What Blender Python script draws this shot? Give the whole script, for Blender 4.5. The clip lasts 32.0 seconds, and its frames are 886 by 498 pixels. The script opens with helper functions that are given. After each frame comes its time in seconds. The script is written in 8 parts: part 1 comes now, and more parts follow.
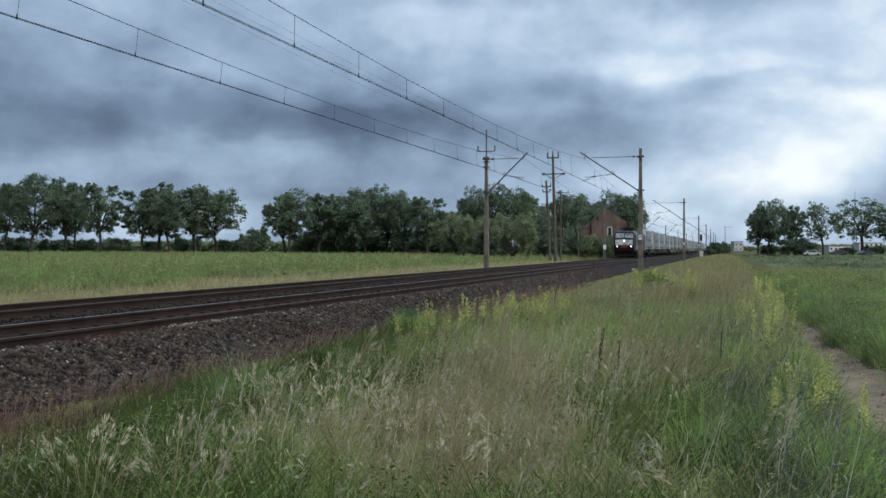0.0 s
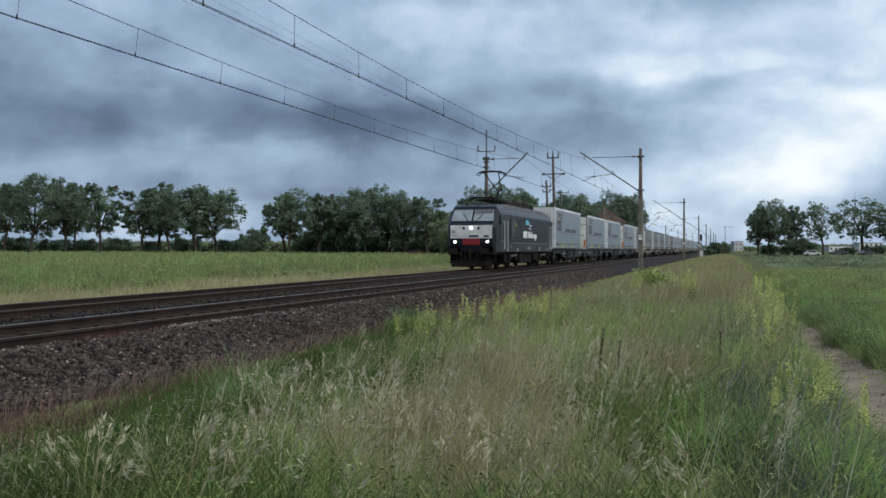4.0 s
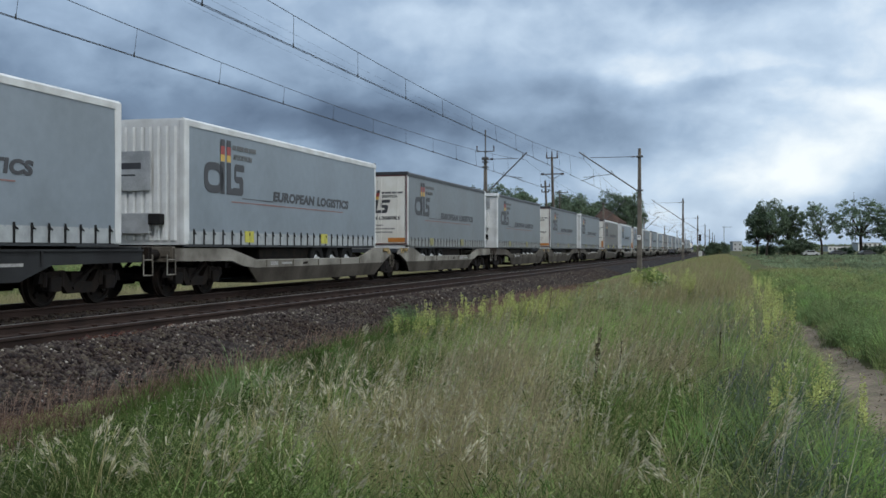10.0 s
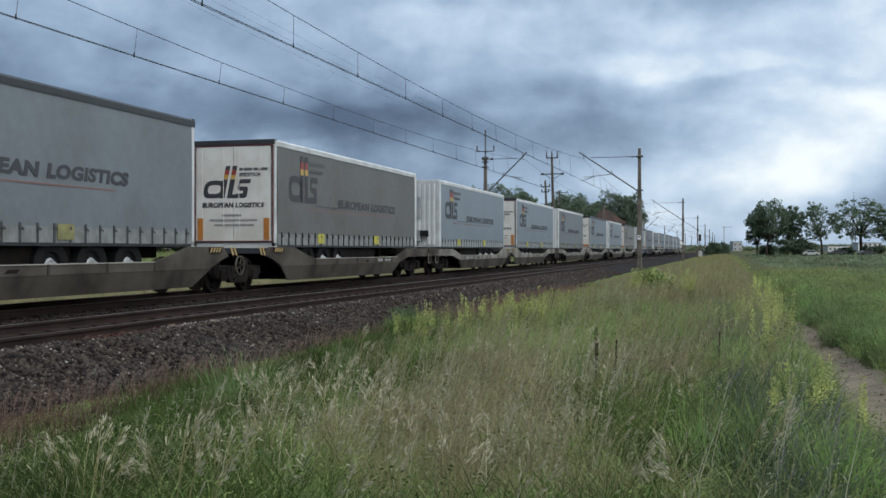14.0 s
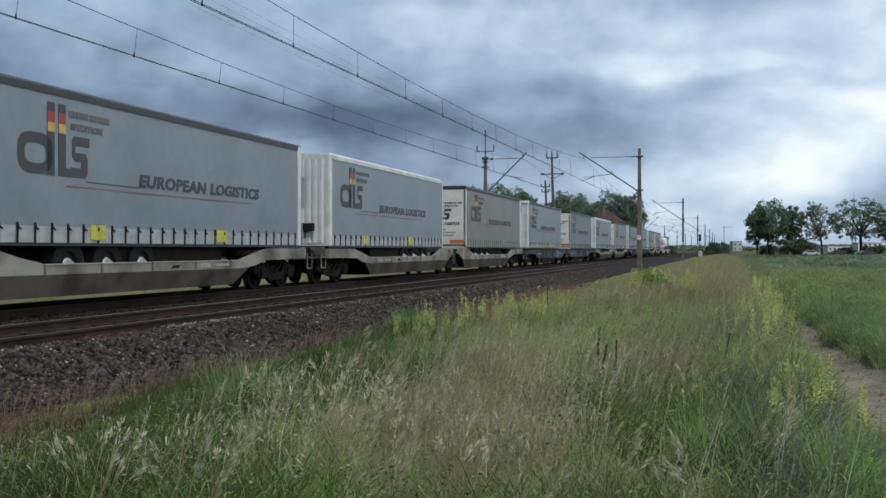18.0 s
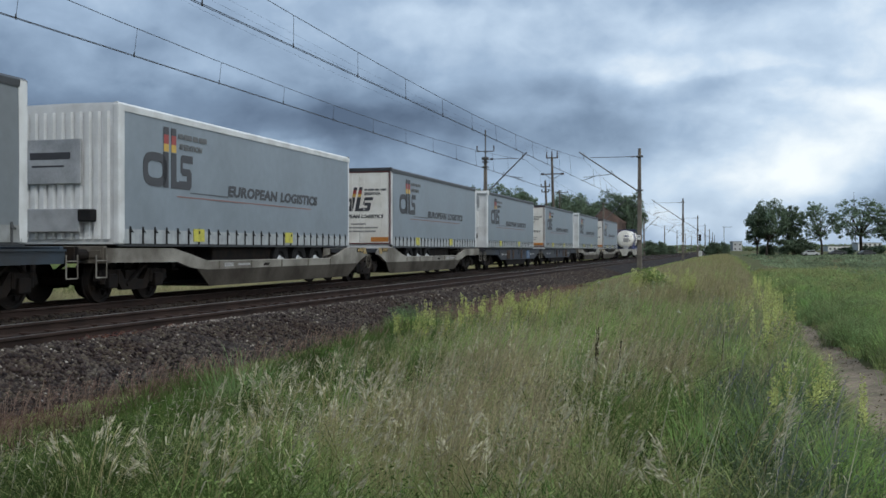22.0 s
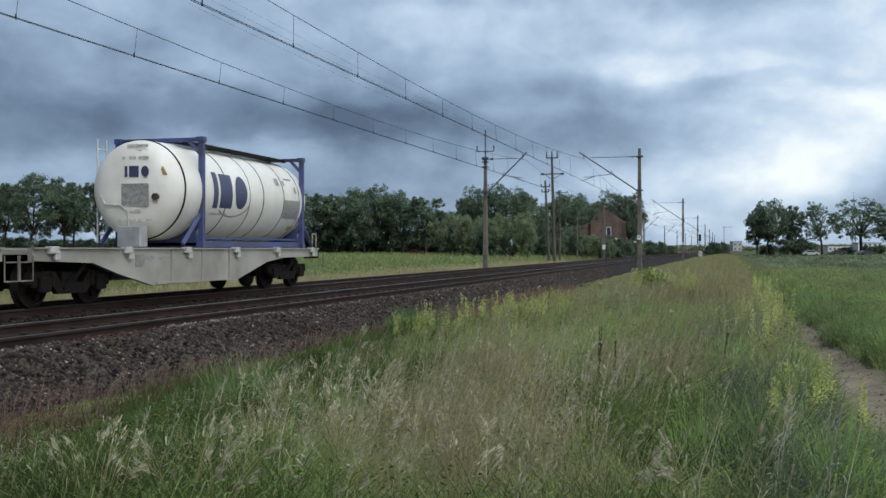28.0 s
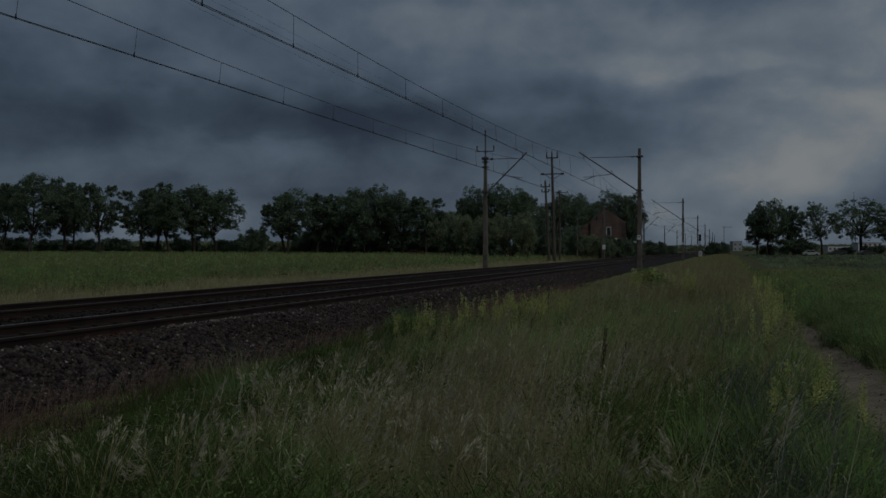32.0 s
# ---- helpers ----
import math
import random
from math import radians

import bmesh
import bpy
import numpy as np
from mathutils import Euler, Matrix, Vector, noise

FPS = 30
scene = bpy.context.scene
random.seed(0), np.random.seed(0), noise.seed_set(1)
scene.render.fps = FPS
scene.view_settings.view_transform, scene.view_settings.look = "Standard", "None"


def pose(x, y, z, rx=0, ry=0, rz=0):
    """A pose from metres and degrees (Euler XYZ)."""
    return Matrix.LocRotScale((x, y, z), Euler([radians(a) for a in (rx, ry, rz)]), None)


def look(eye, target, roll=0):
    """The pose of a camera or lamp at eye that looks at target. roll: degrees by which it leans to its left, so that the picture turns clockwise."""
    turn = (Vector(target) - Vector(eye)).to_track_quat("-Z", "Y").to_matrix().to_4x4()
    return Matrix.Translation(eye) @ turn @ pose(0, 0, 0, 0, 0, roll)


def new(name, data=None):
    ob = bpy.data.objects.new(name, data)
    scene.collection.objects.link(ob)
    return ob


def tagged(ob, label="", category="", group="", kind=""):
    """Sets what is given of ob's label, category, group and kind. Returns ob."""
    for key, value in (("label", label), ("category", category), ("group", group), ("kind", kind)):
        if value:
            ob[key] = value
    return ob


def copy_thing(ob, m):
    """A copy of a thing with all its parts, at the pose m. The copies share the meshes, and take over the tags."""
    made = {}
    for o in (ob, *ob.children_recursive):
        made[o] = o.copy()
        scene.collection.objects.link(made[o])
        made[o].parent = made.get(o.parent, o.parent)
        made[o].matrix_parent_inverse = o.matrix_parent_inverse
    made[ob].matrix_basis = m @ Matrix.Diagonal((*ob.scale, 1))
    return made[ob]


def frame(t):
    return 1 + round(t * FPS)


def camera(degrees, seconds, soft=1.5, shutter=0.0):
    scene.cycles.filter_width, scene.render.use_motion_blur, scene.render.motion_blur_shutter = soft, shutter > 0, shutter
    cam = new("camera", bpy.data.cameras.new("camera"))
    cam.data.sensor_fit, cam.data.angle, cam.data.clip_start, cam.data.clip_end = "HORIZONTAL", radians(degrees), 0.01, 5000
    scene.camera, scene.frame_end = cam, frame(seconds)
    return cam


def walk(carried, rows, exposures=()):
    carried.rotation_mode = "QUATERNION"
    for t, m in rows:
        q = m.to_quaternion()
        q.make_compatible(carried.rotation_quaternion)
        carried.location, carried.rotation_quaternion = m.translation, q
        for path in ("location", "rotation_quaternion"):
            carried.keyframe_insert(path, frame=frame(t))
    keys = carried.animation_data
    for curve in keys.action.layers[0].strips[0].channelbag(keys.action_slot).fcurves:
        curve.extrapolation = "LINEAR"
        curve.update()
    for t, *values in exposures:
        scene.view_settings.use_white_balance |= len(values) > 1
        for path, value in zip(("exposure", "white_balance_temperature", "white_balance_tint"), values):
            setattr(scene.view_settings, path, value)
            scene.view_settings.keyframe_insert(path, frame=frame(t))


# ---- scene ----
cam = camera(46.95, 32.0, soft=1.55)
TURN, EYE = 15.635, (0.0, 0.0, 1.13)
# tripod camera; one slight knock after seven seconds
walk(cam, [(0, pose(*EYE, 90.03, 0, TURN)), (3.5, pose(*EYE, 90.03, 0, TURN)), (7.1, pose(*EYE, 90.03, 0, TURN)),
           (7.5, pose(*EYE, 90.035, 0, TURN - 0.055)), (16.0, pose(*EYE, 90.03, 0, TURN - 0.055)),
           (32.0, pose(*EYE, 90.03, 0, TURN - 0.055))],
     exposures=[(0, 0.0), (29.0, 0.0), (29.5, -0.2), (30.0, -0.55), (30.5, -0.9), (31.0, -1.3), (31.5, -1.8), (32.0, -2.35)])

# ---- sky and light ----
world = bpy.data.worlds.new("overcast_sky")
scene.world = world
world.use_nodes = True


def sky_nodes():
    nt = world.node_tree
    n, l = nt.nodes, nt.links
    n.clear()

    def node(kind, **kw):
        a = n.new(kind)
        for k, val in kw.items():
            a.inputs[int(k[1:])].default_value = val
        return a

    def math_(op, a, b=None):
        m = n.new("ShaderNodeMath")
        m.operation = op
        for i, v in enumerate((a, b)):
            if v is None:
                continue
            if isinstance(v, (int, float)):
                m.inputs[i].default_value = v
            else:
                l.new(v, m.inputs[i])
        return m.outputs[0]

    tc = n.new("ShaderNodeTexCoord")
    sep = n.new("ShaderNodeSeparateXYZ")
    l.new(tc.outputs["Generated"], sep.inputs[0])
    x, y, z = sep.outputs
    # cloud fields on the sphere of directions, flattened towards the horizon
    def fbm(scale, detail, rough, distort, shift, flat):
        mp = n.new("ShaderNodeMapping")
        mp.inputs["Location"].default_value = shift
        mp.inputs["Scale"].default_value = (1, 1, flat)
        l.new(tc.outputs["Generated"], mp.inputs[0])
        t = n.new("ShaderNodeTexNoise")
        t.inputs["Scale"].default_value, t.inputs["Detail"].default_value = scale, detail
        t.inputs["Roughness"].default_value, t.inputs["Distortion"].default_value = rough, distort
        l.new(mp.outputs[0], t.inputs["Vector"])
        return t.outputs["Fac"]

    def along(d):
        v = n.new("ShaderNodeVectorMath")
        v.operation = "DOT_PRODUCT"
        l.new(tc.outputs["Generated"], v.inputs[0])
        v.inputs[1].default_value = d
        return v.outputs["Value"]

    big = fbm(2.6, 3.0, 0.45, 0.0, (3.1, 1.7, 0.4), 2.2)
    mid = fbm(7.0, 9.0, 0.56, 0.15, (8.0, 4.4, 2.0), 1.5)
    warp1, warp2 = fbm(5.0, 5.0, 0.55, 0.0, (1.0, 7.0, 3.0), 2.0), fbm(6.0, 5.0, 0.55, 0.0, (5.0, 2.0, 9.0), 2.0)
    # bearing and height of a direction, roughened so that the cloud banks have ragged edges
    sn, cs = math.sin(radians(TURN)), math.cos(radians(TURN))
    ahead = math_("MAXIMUM", along((-sn, cs, 0)), 0.04)
    u = math_("ADD", math_("DIVIDE", along((cs, sn, 0)), ahead), math_("MULTIPLY", math_("SUBTRACT", warp1, 0.5), 0.24))
    w = math_("ADD", math_("DIVIDE", z, ahead), math_("MULTIPLY", math_("SUBTRACT", warp2, 0.5), 0.075))

    def bank(cu, cw, wu, ww, amount):
        a, b = math_("DIVIDE", math_("SUBTRACT", u, cu), wu), math_("DIVIDE", math_("SUBTRACT", w, cw), ww)
        q = math_("ADD", math_("MULTIPLY", a, a), math_("MULTIPLY", b, b))
        return math_("MULTIPLY", math_("POWER", 2.718, math_("MULTIPLY", math_("MULTIPLY", q, q), -0.8)), amount)

    f = math_("ADD", math_("MULTIPLY", math_("SUBTRACT", big, 0.5), 0.16), math_("MULTIPLY", math_("SUBTRACT", mid, 0.5), 0.36))
    f = math_("ADD", f, math_("MULTIPLY", math_("SUBTRACT", fbm(17.0, 6.0, 0.5, 0.4, (2.0, 6.4, 5.0), 1.5), 0.5), 0.20))
    # rounded puffs on the cloud edges
    wv = n.new("ShaderNodeTexNoise")
    wv.inputs["Scale"].default_value, wv.inputs["Detail"].default_value = 6.0, 5.0
    l.new(tc.outputs["Generated"], wv.inputs["Vector"])
    push = n.new("ShaderNodeVectorMath"); push.operation = "MULTIPLY_ADD"
    l.new(wv.outputs["Color"], push.inputs[0])
    push.inputs[1].default_value = (0.22, 0.22, 0.16)
    l.new(tc.outputs["Generated"], push.inputs[2])
    puff = n.new("ShaderNodeTexVoronoi")
    puff.feature = "SMOOTH_F1"
    puff.inputs["Scale"].default_value, puff.inputs["Smoothness"].default_value = 8.5, 0.35
    l.new(push.outputs[0], puff.inputs["Vector"])
    f = math_("ADD", f, math_("MULTIPLY", math_("SUBTRACT", 0.42, puff.outputs["Distance"]), 0.15))
    f = math_("ADD", f, math_("MULTIPLY", u, 0.12))
    f = math_("ADD", f, math_("MULTIPLY", math_("MINIMUM", math_("MAXIMUM", math_("SUBTRACT", w, 0.15), 0.0), 0.08), 0.6))
    f = math_("ADD", f, 0.585)
    # layers of cloud: bearing, height, half width, half height, lighter or darker
    for args in ((-0.23, 0.132, 0.20, 0.031, -0.15), (-0.43, 0.130, 0.06, 0.025, -0.04), (-0.30, 0.225, 0.20, 0.030, -0.02), (-0.08, 0.126, 0.13, 0.020, -0.08), (-0.08, 0.183, 0.08, 0.026, -0.05),
                 (-0.30, 0.086, 0.24, 0.008, 0.02), (-0.16, 0.092, 0.06, 0.010, 0.05), (-0.28, 0.058, 0.24, 0.012, -0.06), (-0.20, 0.024, 0.25, 0.014, 0.07),
                 (-0.035, 0.192, 0.04, 0.012, 0.06), (0.04, 0.220, 0.16, 0.022, 0.06), (0.13, 0.106, 0.13, 0.024, -0.07), (0.16, 0.153, 0.13, 0.014, -0.05),
                 (0.22, 0.185, 0.13, 0.014, 0.07), (0.37, 0.112, 0.10, 0.048, 0.16), (0.42, 0.172, 0.07, 0.045, 0.10), (0.30, 0.060, 0.12, 0.022, 0.08),
                 (0.24, 0.023, 0.22, 0.014, 0.09), (0.33, 0.165, 0.08, 0.010, -0.05), (0.30, 0.222, 0.14, 0.020, 0.05)):
        f = math_("ADD", f, bank(*args))
    ramp = n.new("ShaderNodeValToRGB")
    l.new(f, ramp.inputs[0])
    e = ramp.color_ramp.elements
    e[0].position, e[0].color = 0.30, (0.084, 0.126, 0.204, 1)
    e[1].position, e[1].color = 0.86, (0.97, 1.04, 1.08, 1)
    a = e.new(0.46); a.color = (0.192, 0.275, 0.402, 1)
    a = e.new(0.60); a.color = (0.355, 0.480, 0.650, 1)
    a = e.new(0.72); a.color = (0.57, 0.71, 0.875, 1)
    sky = n.new("ShaderNodeTexSky")
    sky.sky_type, sky.sun_disc = "NISHITA", False
    sky.sun_elevation, sky.sun_rotation = radians(48), radians(60)
    mix = n.new("ShaderNodeMixRGB")
    mix.inputs[0].default_value = 0.93
    scale = n.new("ShaderNodeMixRGB"); scale.blend_type = "MULTIPLY"; scale.inputs[0].default_value = 1
    scale.inputs[2].default_value = (0.1, 0.1, 0.1, 1)
    l.new(sky.outputs[0], scale.inputs[1])
    l.new(scale.outputs[0], mix.inputs[1]); l.new(ramp.outputs[0], mix.inputs[2])
    bg = n.new("ShaderNodeBackground")
    l.new(mix.outputs[0], bg.inputs[0])
    # an overcast sky is brighter overhead than at the horizon
    up = n.new("ShaderNodeMapRange")
    l.new(z, up.inputs["Value"])
    up.inputs["From Min"].default_value, up.inputs["From Max"].default_value = 0.24, 1.0
    up.inputs["To Min"].default_value, up.inputs["To Max"].default_value = 1.0, 1.7
    l.new(up.outputs[0], bg.inputs[1])
    out = n.new("ShaderNodeOutputWorld")
    l.new(bg.outputs[0], out.inputs[0])


sky_nodes()
sun = new("sun", bpy.data.lights.new("sun", "SUN"))
sun.data.energy, sun.data.angle, sun.data.color = 1.15, radians(20), (1.0, 0.97, 0.92)
sun.matrix_world = look((12, -20, 27), (0, 0, 0))

# ---- materials ----
MATS = {}


def mat(name, col, rough=0.6, metal=0.0, var=0.12, scale=6.0, bump=0.0, stain=None, spec=0.5, island=0.0, per_object=0.0, emit=0.0, fine=60.0, transl=0.0):
    """A surface with grain at two scales; stain is a second colour in patches; island varies loose pieces."""
    if name in MATS:
        return MATS[name]
    m = bpy.data.materials.new(name)
    m.use_nodes = True
    nt = m.node_tree
    n, l = nt.nodes, nt.links
    b = n["Principled BSDF"]
    b.inputs["Roughness"].default_value, b.inputs["Metallic"].default_value = rough, metal
    b.inputs["Specular IOR Level"].default_value = spec
    tc = n.new("ShaderNodeTexCoord")
    t1 = n.new("ShaderNodeTexNoise")
    t1.inputs["Scale"].default_value, t1.inputs["Detail"].default_value = scale, 5
    t2 = n.new("ShaderNodeTexNoise")
    t2.inputs["Scale"].default_value, t2.inputs["Detail"].default_value = fine, 3
    l.new(tc.outputs["Object"], t1.inputs["Vector"]); l.new(tc.outputs["Object"], t2.inputs["Vector"])
    ramp = n.new("ShaderNodeValToRGB")
    e = ramp.color_ramp.elements
    c2 = stain or [c * (1 - var) for c in col]
    e[0].position, e[0].color = 0.36, (*c2, 1)
    e[1].position, e[1].color = 0.62, (*[min(1, c * (1 + var * 0.5)) for c in col], 1)
    l.new(t1.outputs["Fac"], ramp.inputs[0])
    hsv = n.new("ShaderNodeHueSaturation")
    l.new(ramp.outputs[0], hsv.inputs["Color"])
    mr = n.new("ShaderNodeMapRange")
    l.new(t2.outputs["Fac"], mr.inputs["Value"])
    mr.inputs["From Min"].default_value, mr.inputs["From Max"].default_value = 0.3, 0.7
    mr.inputs["To Min"].default_value, mr.inputs["To Max"].default_value = 1 - var * 0.6, 1 + var * 0.6
    value = mr.outputs[0]
    amount, src = 0.0, None
    if island:
        amount, src = island, n.new("ShaderNodeNewGeometry").outputs["Random Per Island"]
    if per_object:
        amount, src = per_object, n.new("ShaderNodeObjectInfo").outputs["Random"]
    if src is not None:
        m2 = n.new("ShaderNodeMapRange")
        l.new(src, m2.inputs["Value"])
        m2.inputs["To Min"].default_value, m2.inputs["To Max"].default_value = 1 - amount, 1 + amount
        mm = n.new("ShaderNodeMath"); mm.operation = "MULTIPLY"
        l.new(value, mm.inputs[0]); l.new(m2.outputs[0], mm.inputs[1])
        value = mm.outputs[0]
        m3 = n.new("ShaderNodeMapRange")
        l.new(src, m3.inputs["Value"])
        m3.inputs["To Min"].default_value, m3.inputs["To Max"].default_value = 0.5 - amount * 0.06, 0.5 + amount * 0.06
        l.new(m3.outputs[0], hsv.inputs["Hue"])
    l.new(value, hsv.inputs["Value"])
    l.new(hsv.outputs[0], b.inputs["Base Color"])
    r2 = n.new("ShaderNodeMapRange")
    l.new(t1.outputs["Fac"], r2.inputs["Value"])
    r2.inputs["To Min"].default_value, r2.inputs["To Max"].default_value = max(0, rough - 0.12), min(1, rough + 0.12)
    l.new(r2.outputs[0], b.inputs["Roughness"])
    if bump:
        bp = n.new("ShaderNodeBump")
        bp.inputs["Strength"].default_value, bp.inputs["Distance"].default_value = bump, 0.02
        l.new(t2.outputs["Fac"], bp.inputs["Height"]); l.new(bp.outputs[0], b.inputs["Normal"])
    if emit:
        l.new(hsv.outputs[0], b.inputs["Emission Color"])
        b.inputs["Emission Strength"].default_value = emit
    if transl:
        tr = n.new("ShaderNodeBsdfTranslucent")
        l.new(hsv.outputs[0], tr.inputs[0])
        mx = n.new("ShaderNodeMixShader")
        mx.inputs[0].default_value = transl
        l.new(b.outputs[0], mx.inputs[1]); l.new(tr.outputs[0], mx.inputs[2])
        l.new(mx.outputs[0], n["Material Output"].inputs[0])
    MATS[name] = m
    return m


M_BLADE = mat("green_grass_blades", (0.262, 0.352, 0.124), 0.65, var=0.5, scale=0.7, island=0.22, stain=(0.300, 0.310, 0.138), transl=0.45, spec=0.08, fine=3.5)
M_MEADOW = mat("meadow_grass_blades", (0.205, 0.290, 0.108), 0.7, var=0.55, scale=0.16, island=0.28, stain=(0.275, 0.270, 0.125), transl=0.4, spec=0.08, fine=0.7)
M_LUSH = mat("lush_grass_blades", (0.090, 0.142, 0.038), 0.6, var=0.5, scale=0.8, island=0.24, transl=0.4, spec=0.08, fine=3.5)
M_STRAW = mat("dry_straw_blades", (0.36, 0.325, 0.170), 0.7, var=0.3, scale=0.7, island=0.20, transl=0.35, spec=0.08, fine=4.0)
M_PALESTRAW = mat("pale_bleached_grass", (0.47, 0.425, 0.245), 0.7, var=0.3, scale=0.5, island=0.2, transl=0.35, spec=0.08, fine=3.0)
M_SEED = mat("grass_seed_heads", (0.49, 0.46, 0.335), 0.8, var=0.25, scale=1.0, island=0.3, transl=0.35, spec=0.1)
M_HAZE = mat("fine_bent_grass_panicles", (0.40, 0.345, 0.215), 0.8, var=0.3, scale=0.8, island=0.25, transl=0.45, spec=0.08)
M_WEEDLEAF = mat("pale_weed_leaves", (0.16, 0.22, 0.085), 0.6, var=0.25, scale=3.0, per_object=0.25, transl=0.35, spec=0.2)
M_DOCK = mat("brown_dock_seed", (0.066, 0.058, 0.034), 0.8, var=0.3, scale=6.0, island=0.3, spec=0.1)
M_PETAL = mat("white_petals", (0.72, 0.72, 0.66), 0.7, var=0.1)
M_YPETAL = mat("yellow_petals", (0.46, 0.45, 0.10), 0.7, var=0.15, island=0.2)
M_VIOLET = mat("violet_vetch_flowers", (0.17, 0.16, 0.24), 0.7, var=0.2, island=0.3)
M_CROP = mat("far_crop_leaves", (0.240, 0.300, 0.182), 0.7, var=0.45, scale=0.14, island=0.25, transl=0.4, spec=0.08, fine=0.9)
M_YELLOW = mat("yellow_green_weeds", (0.37, 0.41, 0.15), 0.7, var=0.3, scale=1.0, island=0.25, transl=0.45, spec=0.1)
M_BLUEGREEN = mat("blue_green_vetch", (0.105, 0.155, 0.085), 0.7, var=0.4, scale=0.5, island=0.3, transl=0.35, spec=0.12, stain=(0.14, 0.165, 0.10), fine=3.0)
M_REDDISH = mat("reddish_sorrel", (0.170, 0.108, 0.080), 0.8, var=0.45, scale=1.0, island=0.35, transl=0.3, spec=0.08, fine=4.0)
M_SOIL = mat("field_soil_and_thatch", (0.065, 0.080, 0.028), 0.95, var=0.4, scale=0.6, bump=0.6, stain=(0.095, 0.080, 0.040), spec=0.1, fine=14)
M_DIRT = mat("dirt_rut", (0.205, 0.165, 0.125), 0.95, var=0.40, scale=2.2, bump=1.0, stain=(0.145, 0.125, 0.090), spec=0.1, fine=22)
M_BALLAST = mat("ballast_bed", (0.024, 0.019, 0.017), 0.95, var=0.6, scale=1.5, bump=1.0, spec=0.12, fine=24)
M_STONE = mat("ballast_stones", (0.048, 0.039, 0.035), 0.9, var=0.45, scale=0.6, island=0.80, spec=0.2, stain=(0.041, 0.028, 0.023))
M_RAILSIDE = mat("rusty_rail_steel", (0.034, 0.021, 0.017), 0.85, 0.1, var=0.35, scale=2.0, fine=90, spec=0.25)
M_RAILTOP = mat("worn_rail_head", (0.34, 0.32, 0.30), 0.38, 1.0, var=0.2, scale=1.0)
M_RAILDULL = mat("dull_rail_head", (0.115, 0.095, 0.085), 0.55, 0.6, var=0.25, scale=1.0)
M_SLEEPER = mat("weathered_concrete_sleeper", (0.036, 0.029, 0.026), 0.9, var=0.3, scale=3.0, per_object=0.2)
M_CONCRETE = mat("weathered_mast_concrete", (0.155, 0.138, 0.118), 0.9, var=0.35, scale=1.2, bump=0.3, stain=(0.10, 0.088, 0.075))
M_GALV = mat("galvanised_steel", (0.11, 0.112, 0.115), 0.6, 0.3, var=0.25, scale=3.0)
M_WIRE = mat("dark_copper_wire", (0.035, 0.037, 0.04), 0.6, 0.4)
M_WOODPOLE = mat("tarred_wood_pole", (0.10, 0.085, 0.07), 0.9, var=0.3, scale=2.0)
M_INSUL = mat("brown_insulator", (0.06, 0.04, 0.035), 0.25)
# leaf green made paler, with the haze of distance put into the colour
M_LEAF = mat("hazed_tree_leaves", (0.180, 0.240, 0.160), 0.65, var=0.4, scale=0.30, island=0.35, transl=0.5, spec=0.15)
M_LEAF2 = mat("light_willow_leaves", (0.24, 0.285, 0.165), 0.6, var=0.3, scale=0.35, island=0.3, transl=0.5, spec=0.25)
M_BARK = mat("tree_bark", (0.065, 0.052, 0.042), 0.95, var=0.35, scale=2.0, bump=0.6)
M_BRICK = mat("old_red_brick", (0.140, 0.092, 0.078), 0.9, var=0.4, scale=0.7, bump=0.3, stain=(0.090, 0.068, 0.058), fine=6)
M_ROOF = mat("brown_roof_tiles", (0.085, 0.06, 0.05), 0.85, var=0.3, scale=1.0, fine=8)
M_WHITEWALL = mat("white_render_wall", (0.72, 0.72, 0.70), 0.8, var=0.1, scale=0.4)
M_GLASSDARK = mat("dark_window_glass", (0.012, 0.014, 0.017), 0.06, spec=0.8, var=0.05)
M_CURTAIN = mat("grey_tarpaulin_curtain", (0.190, 0.229, 0.268), 0.42, var=0.08, scale=0.6, stain=(0.167, 0.200, 0.231), per_object=0.06, fine=5)
M_CURTAIN_OLD = mat("dusty_tarpaulin_curtain", (0.186, 0.198, 0.200), 0.55, var=0.09, scale=0.6, stain=(0.160, 0.164, 0.158), fine=5)
M_CURTAIN_GRIMY = mat("grimy_tarpaulin_curtain", (0.128, 0.132, 0.132), 0.55, var=0.12, scale=0.6, stain=(0.108, 0.106, 0.100), fine=5)
M_CURTAIN_DULL = mat("weathered_tarpaulin_curtain", (0.160, 0.186, 0.207), 0.50, var=0.10, scale=0.6, stain=(0.140, 0.158, 0.172), per_object=0.06, fine=5)
M_HEM_DULL = mat("weathered_curtain_hem", (0.215, 0.228, 0.230), 0.6, var=0.2, scale=3.0, stain=(0.160, 0.165, 0.160))
M_STRAP_DULL = mat("faded_grey_strap", (0.055, 0.058, 0.060), 0.7, var=0.2)
M_TAG_DULL = mat("dirty_yellow_plate", (0.25, 0.24, 0.10), 0.6, var=0.3, scale=5.0)
M_DOORWHITE = mat("white_door_panel", (0.70, 0.70, 0.67), 0.45, var=0.08, scale=0.9, stain=(0.58, 0.56, 0.51))
M_TWHITE = mat("white_painted_steel", (0.60, 0.62, 0.63), 0.42, var=0.10, scale=1.5, stain=(0.49, 0.50, 0.50))
M_TDARK = mat("dark_grey_cant_rail", (0.038, 0.042, 0.048), 0.5, var=0.2, scale=2.0)
M_ALU = mat("aluminium_skirt", (0.50, 0.51, 0.52), 0.38, 0.5, var=0.2, scale=2.0, stain=(0.36, 0.37, 0.38))
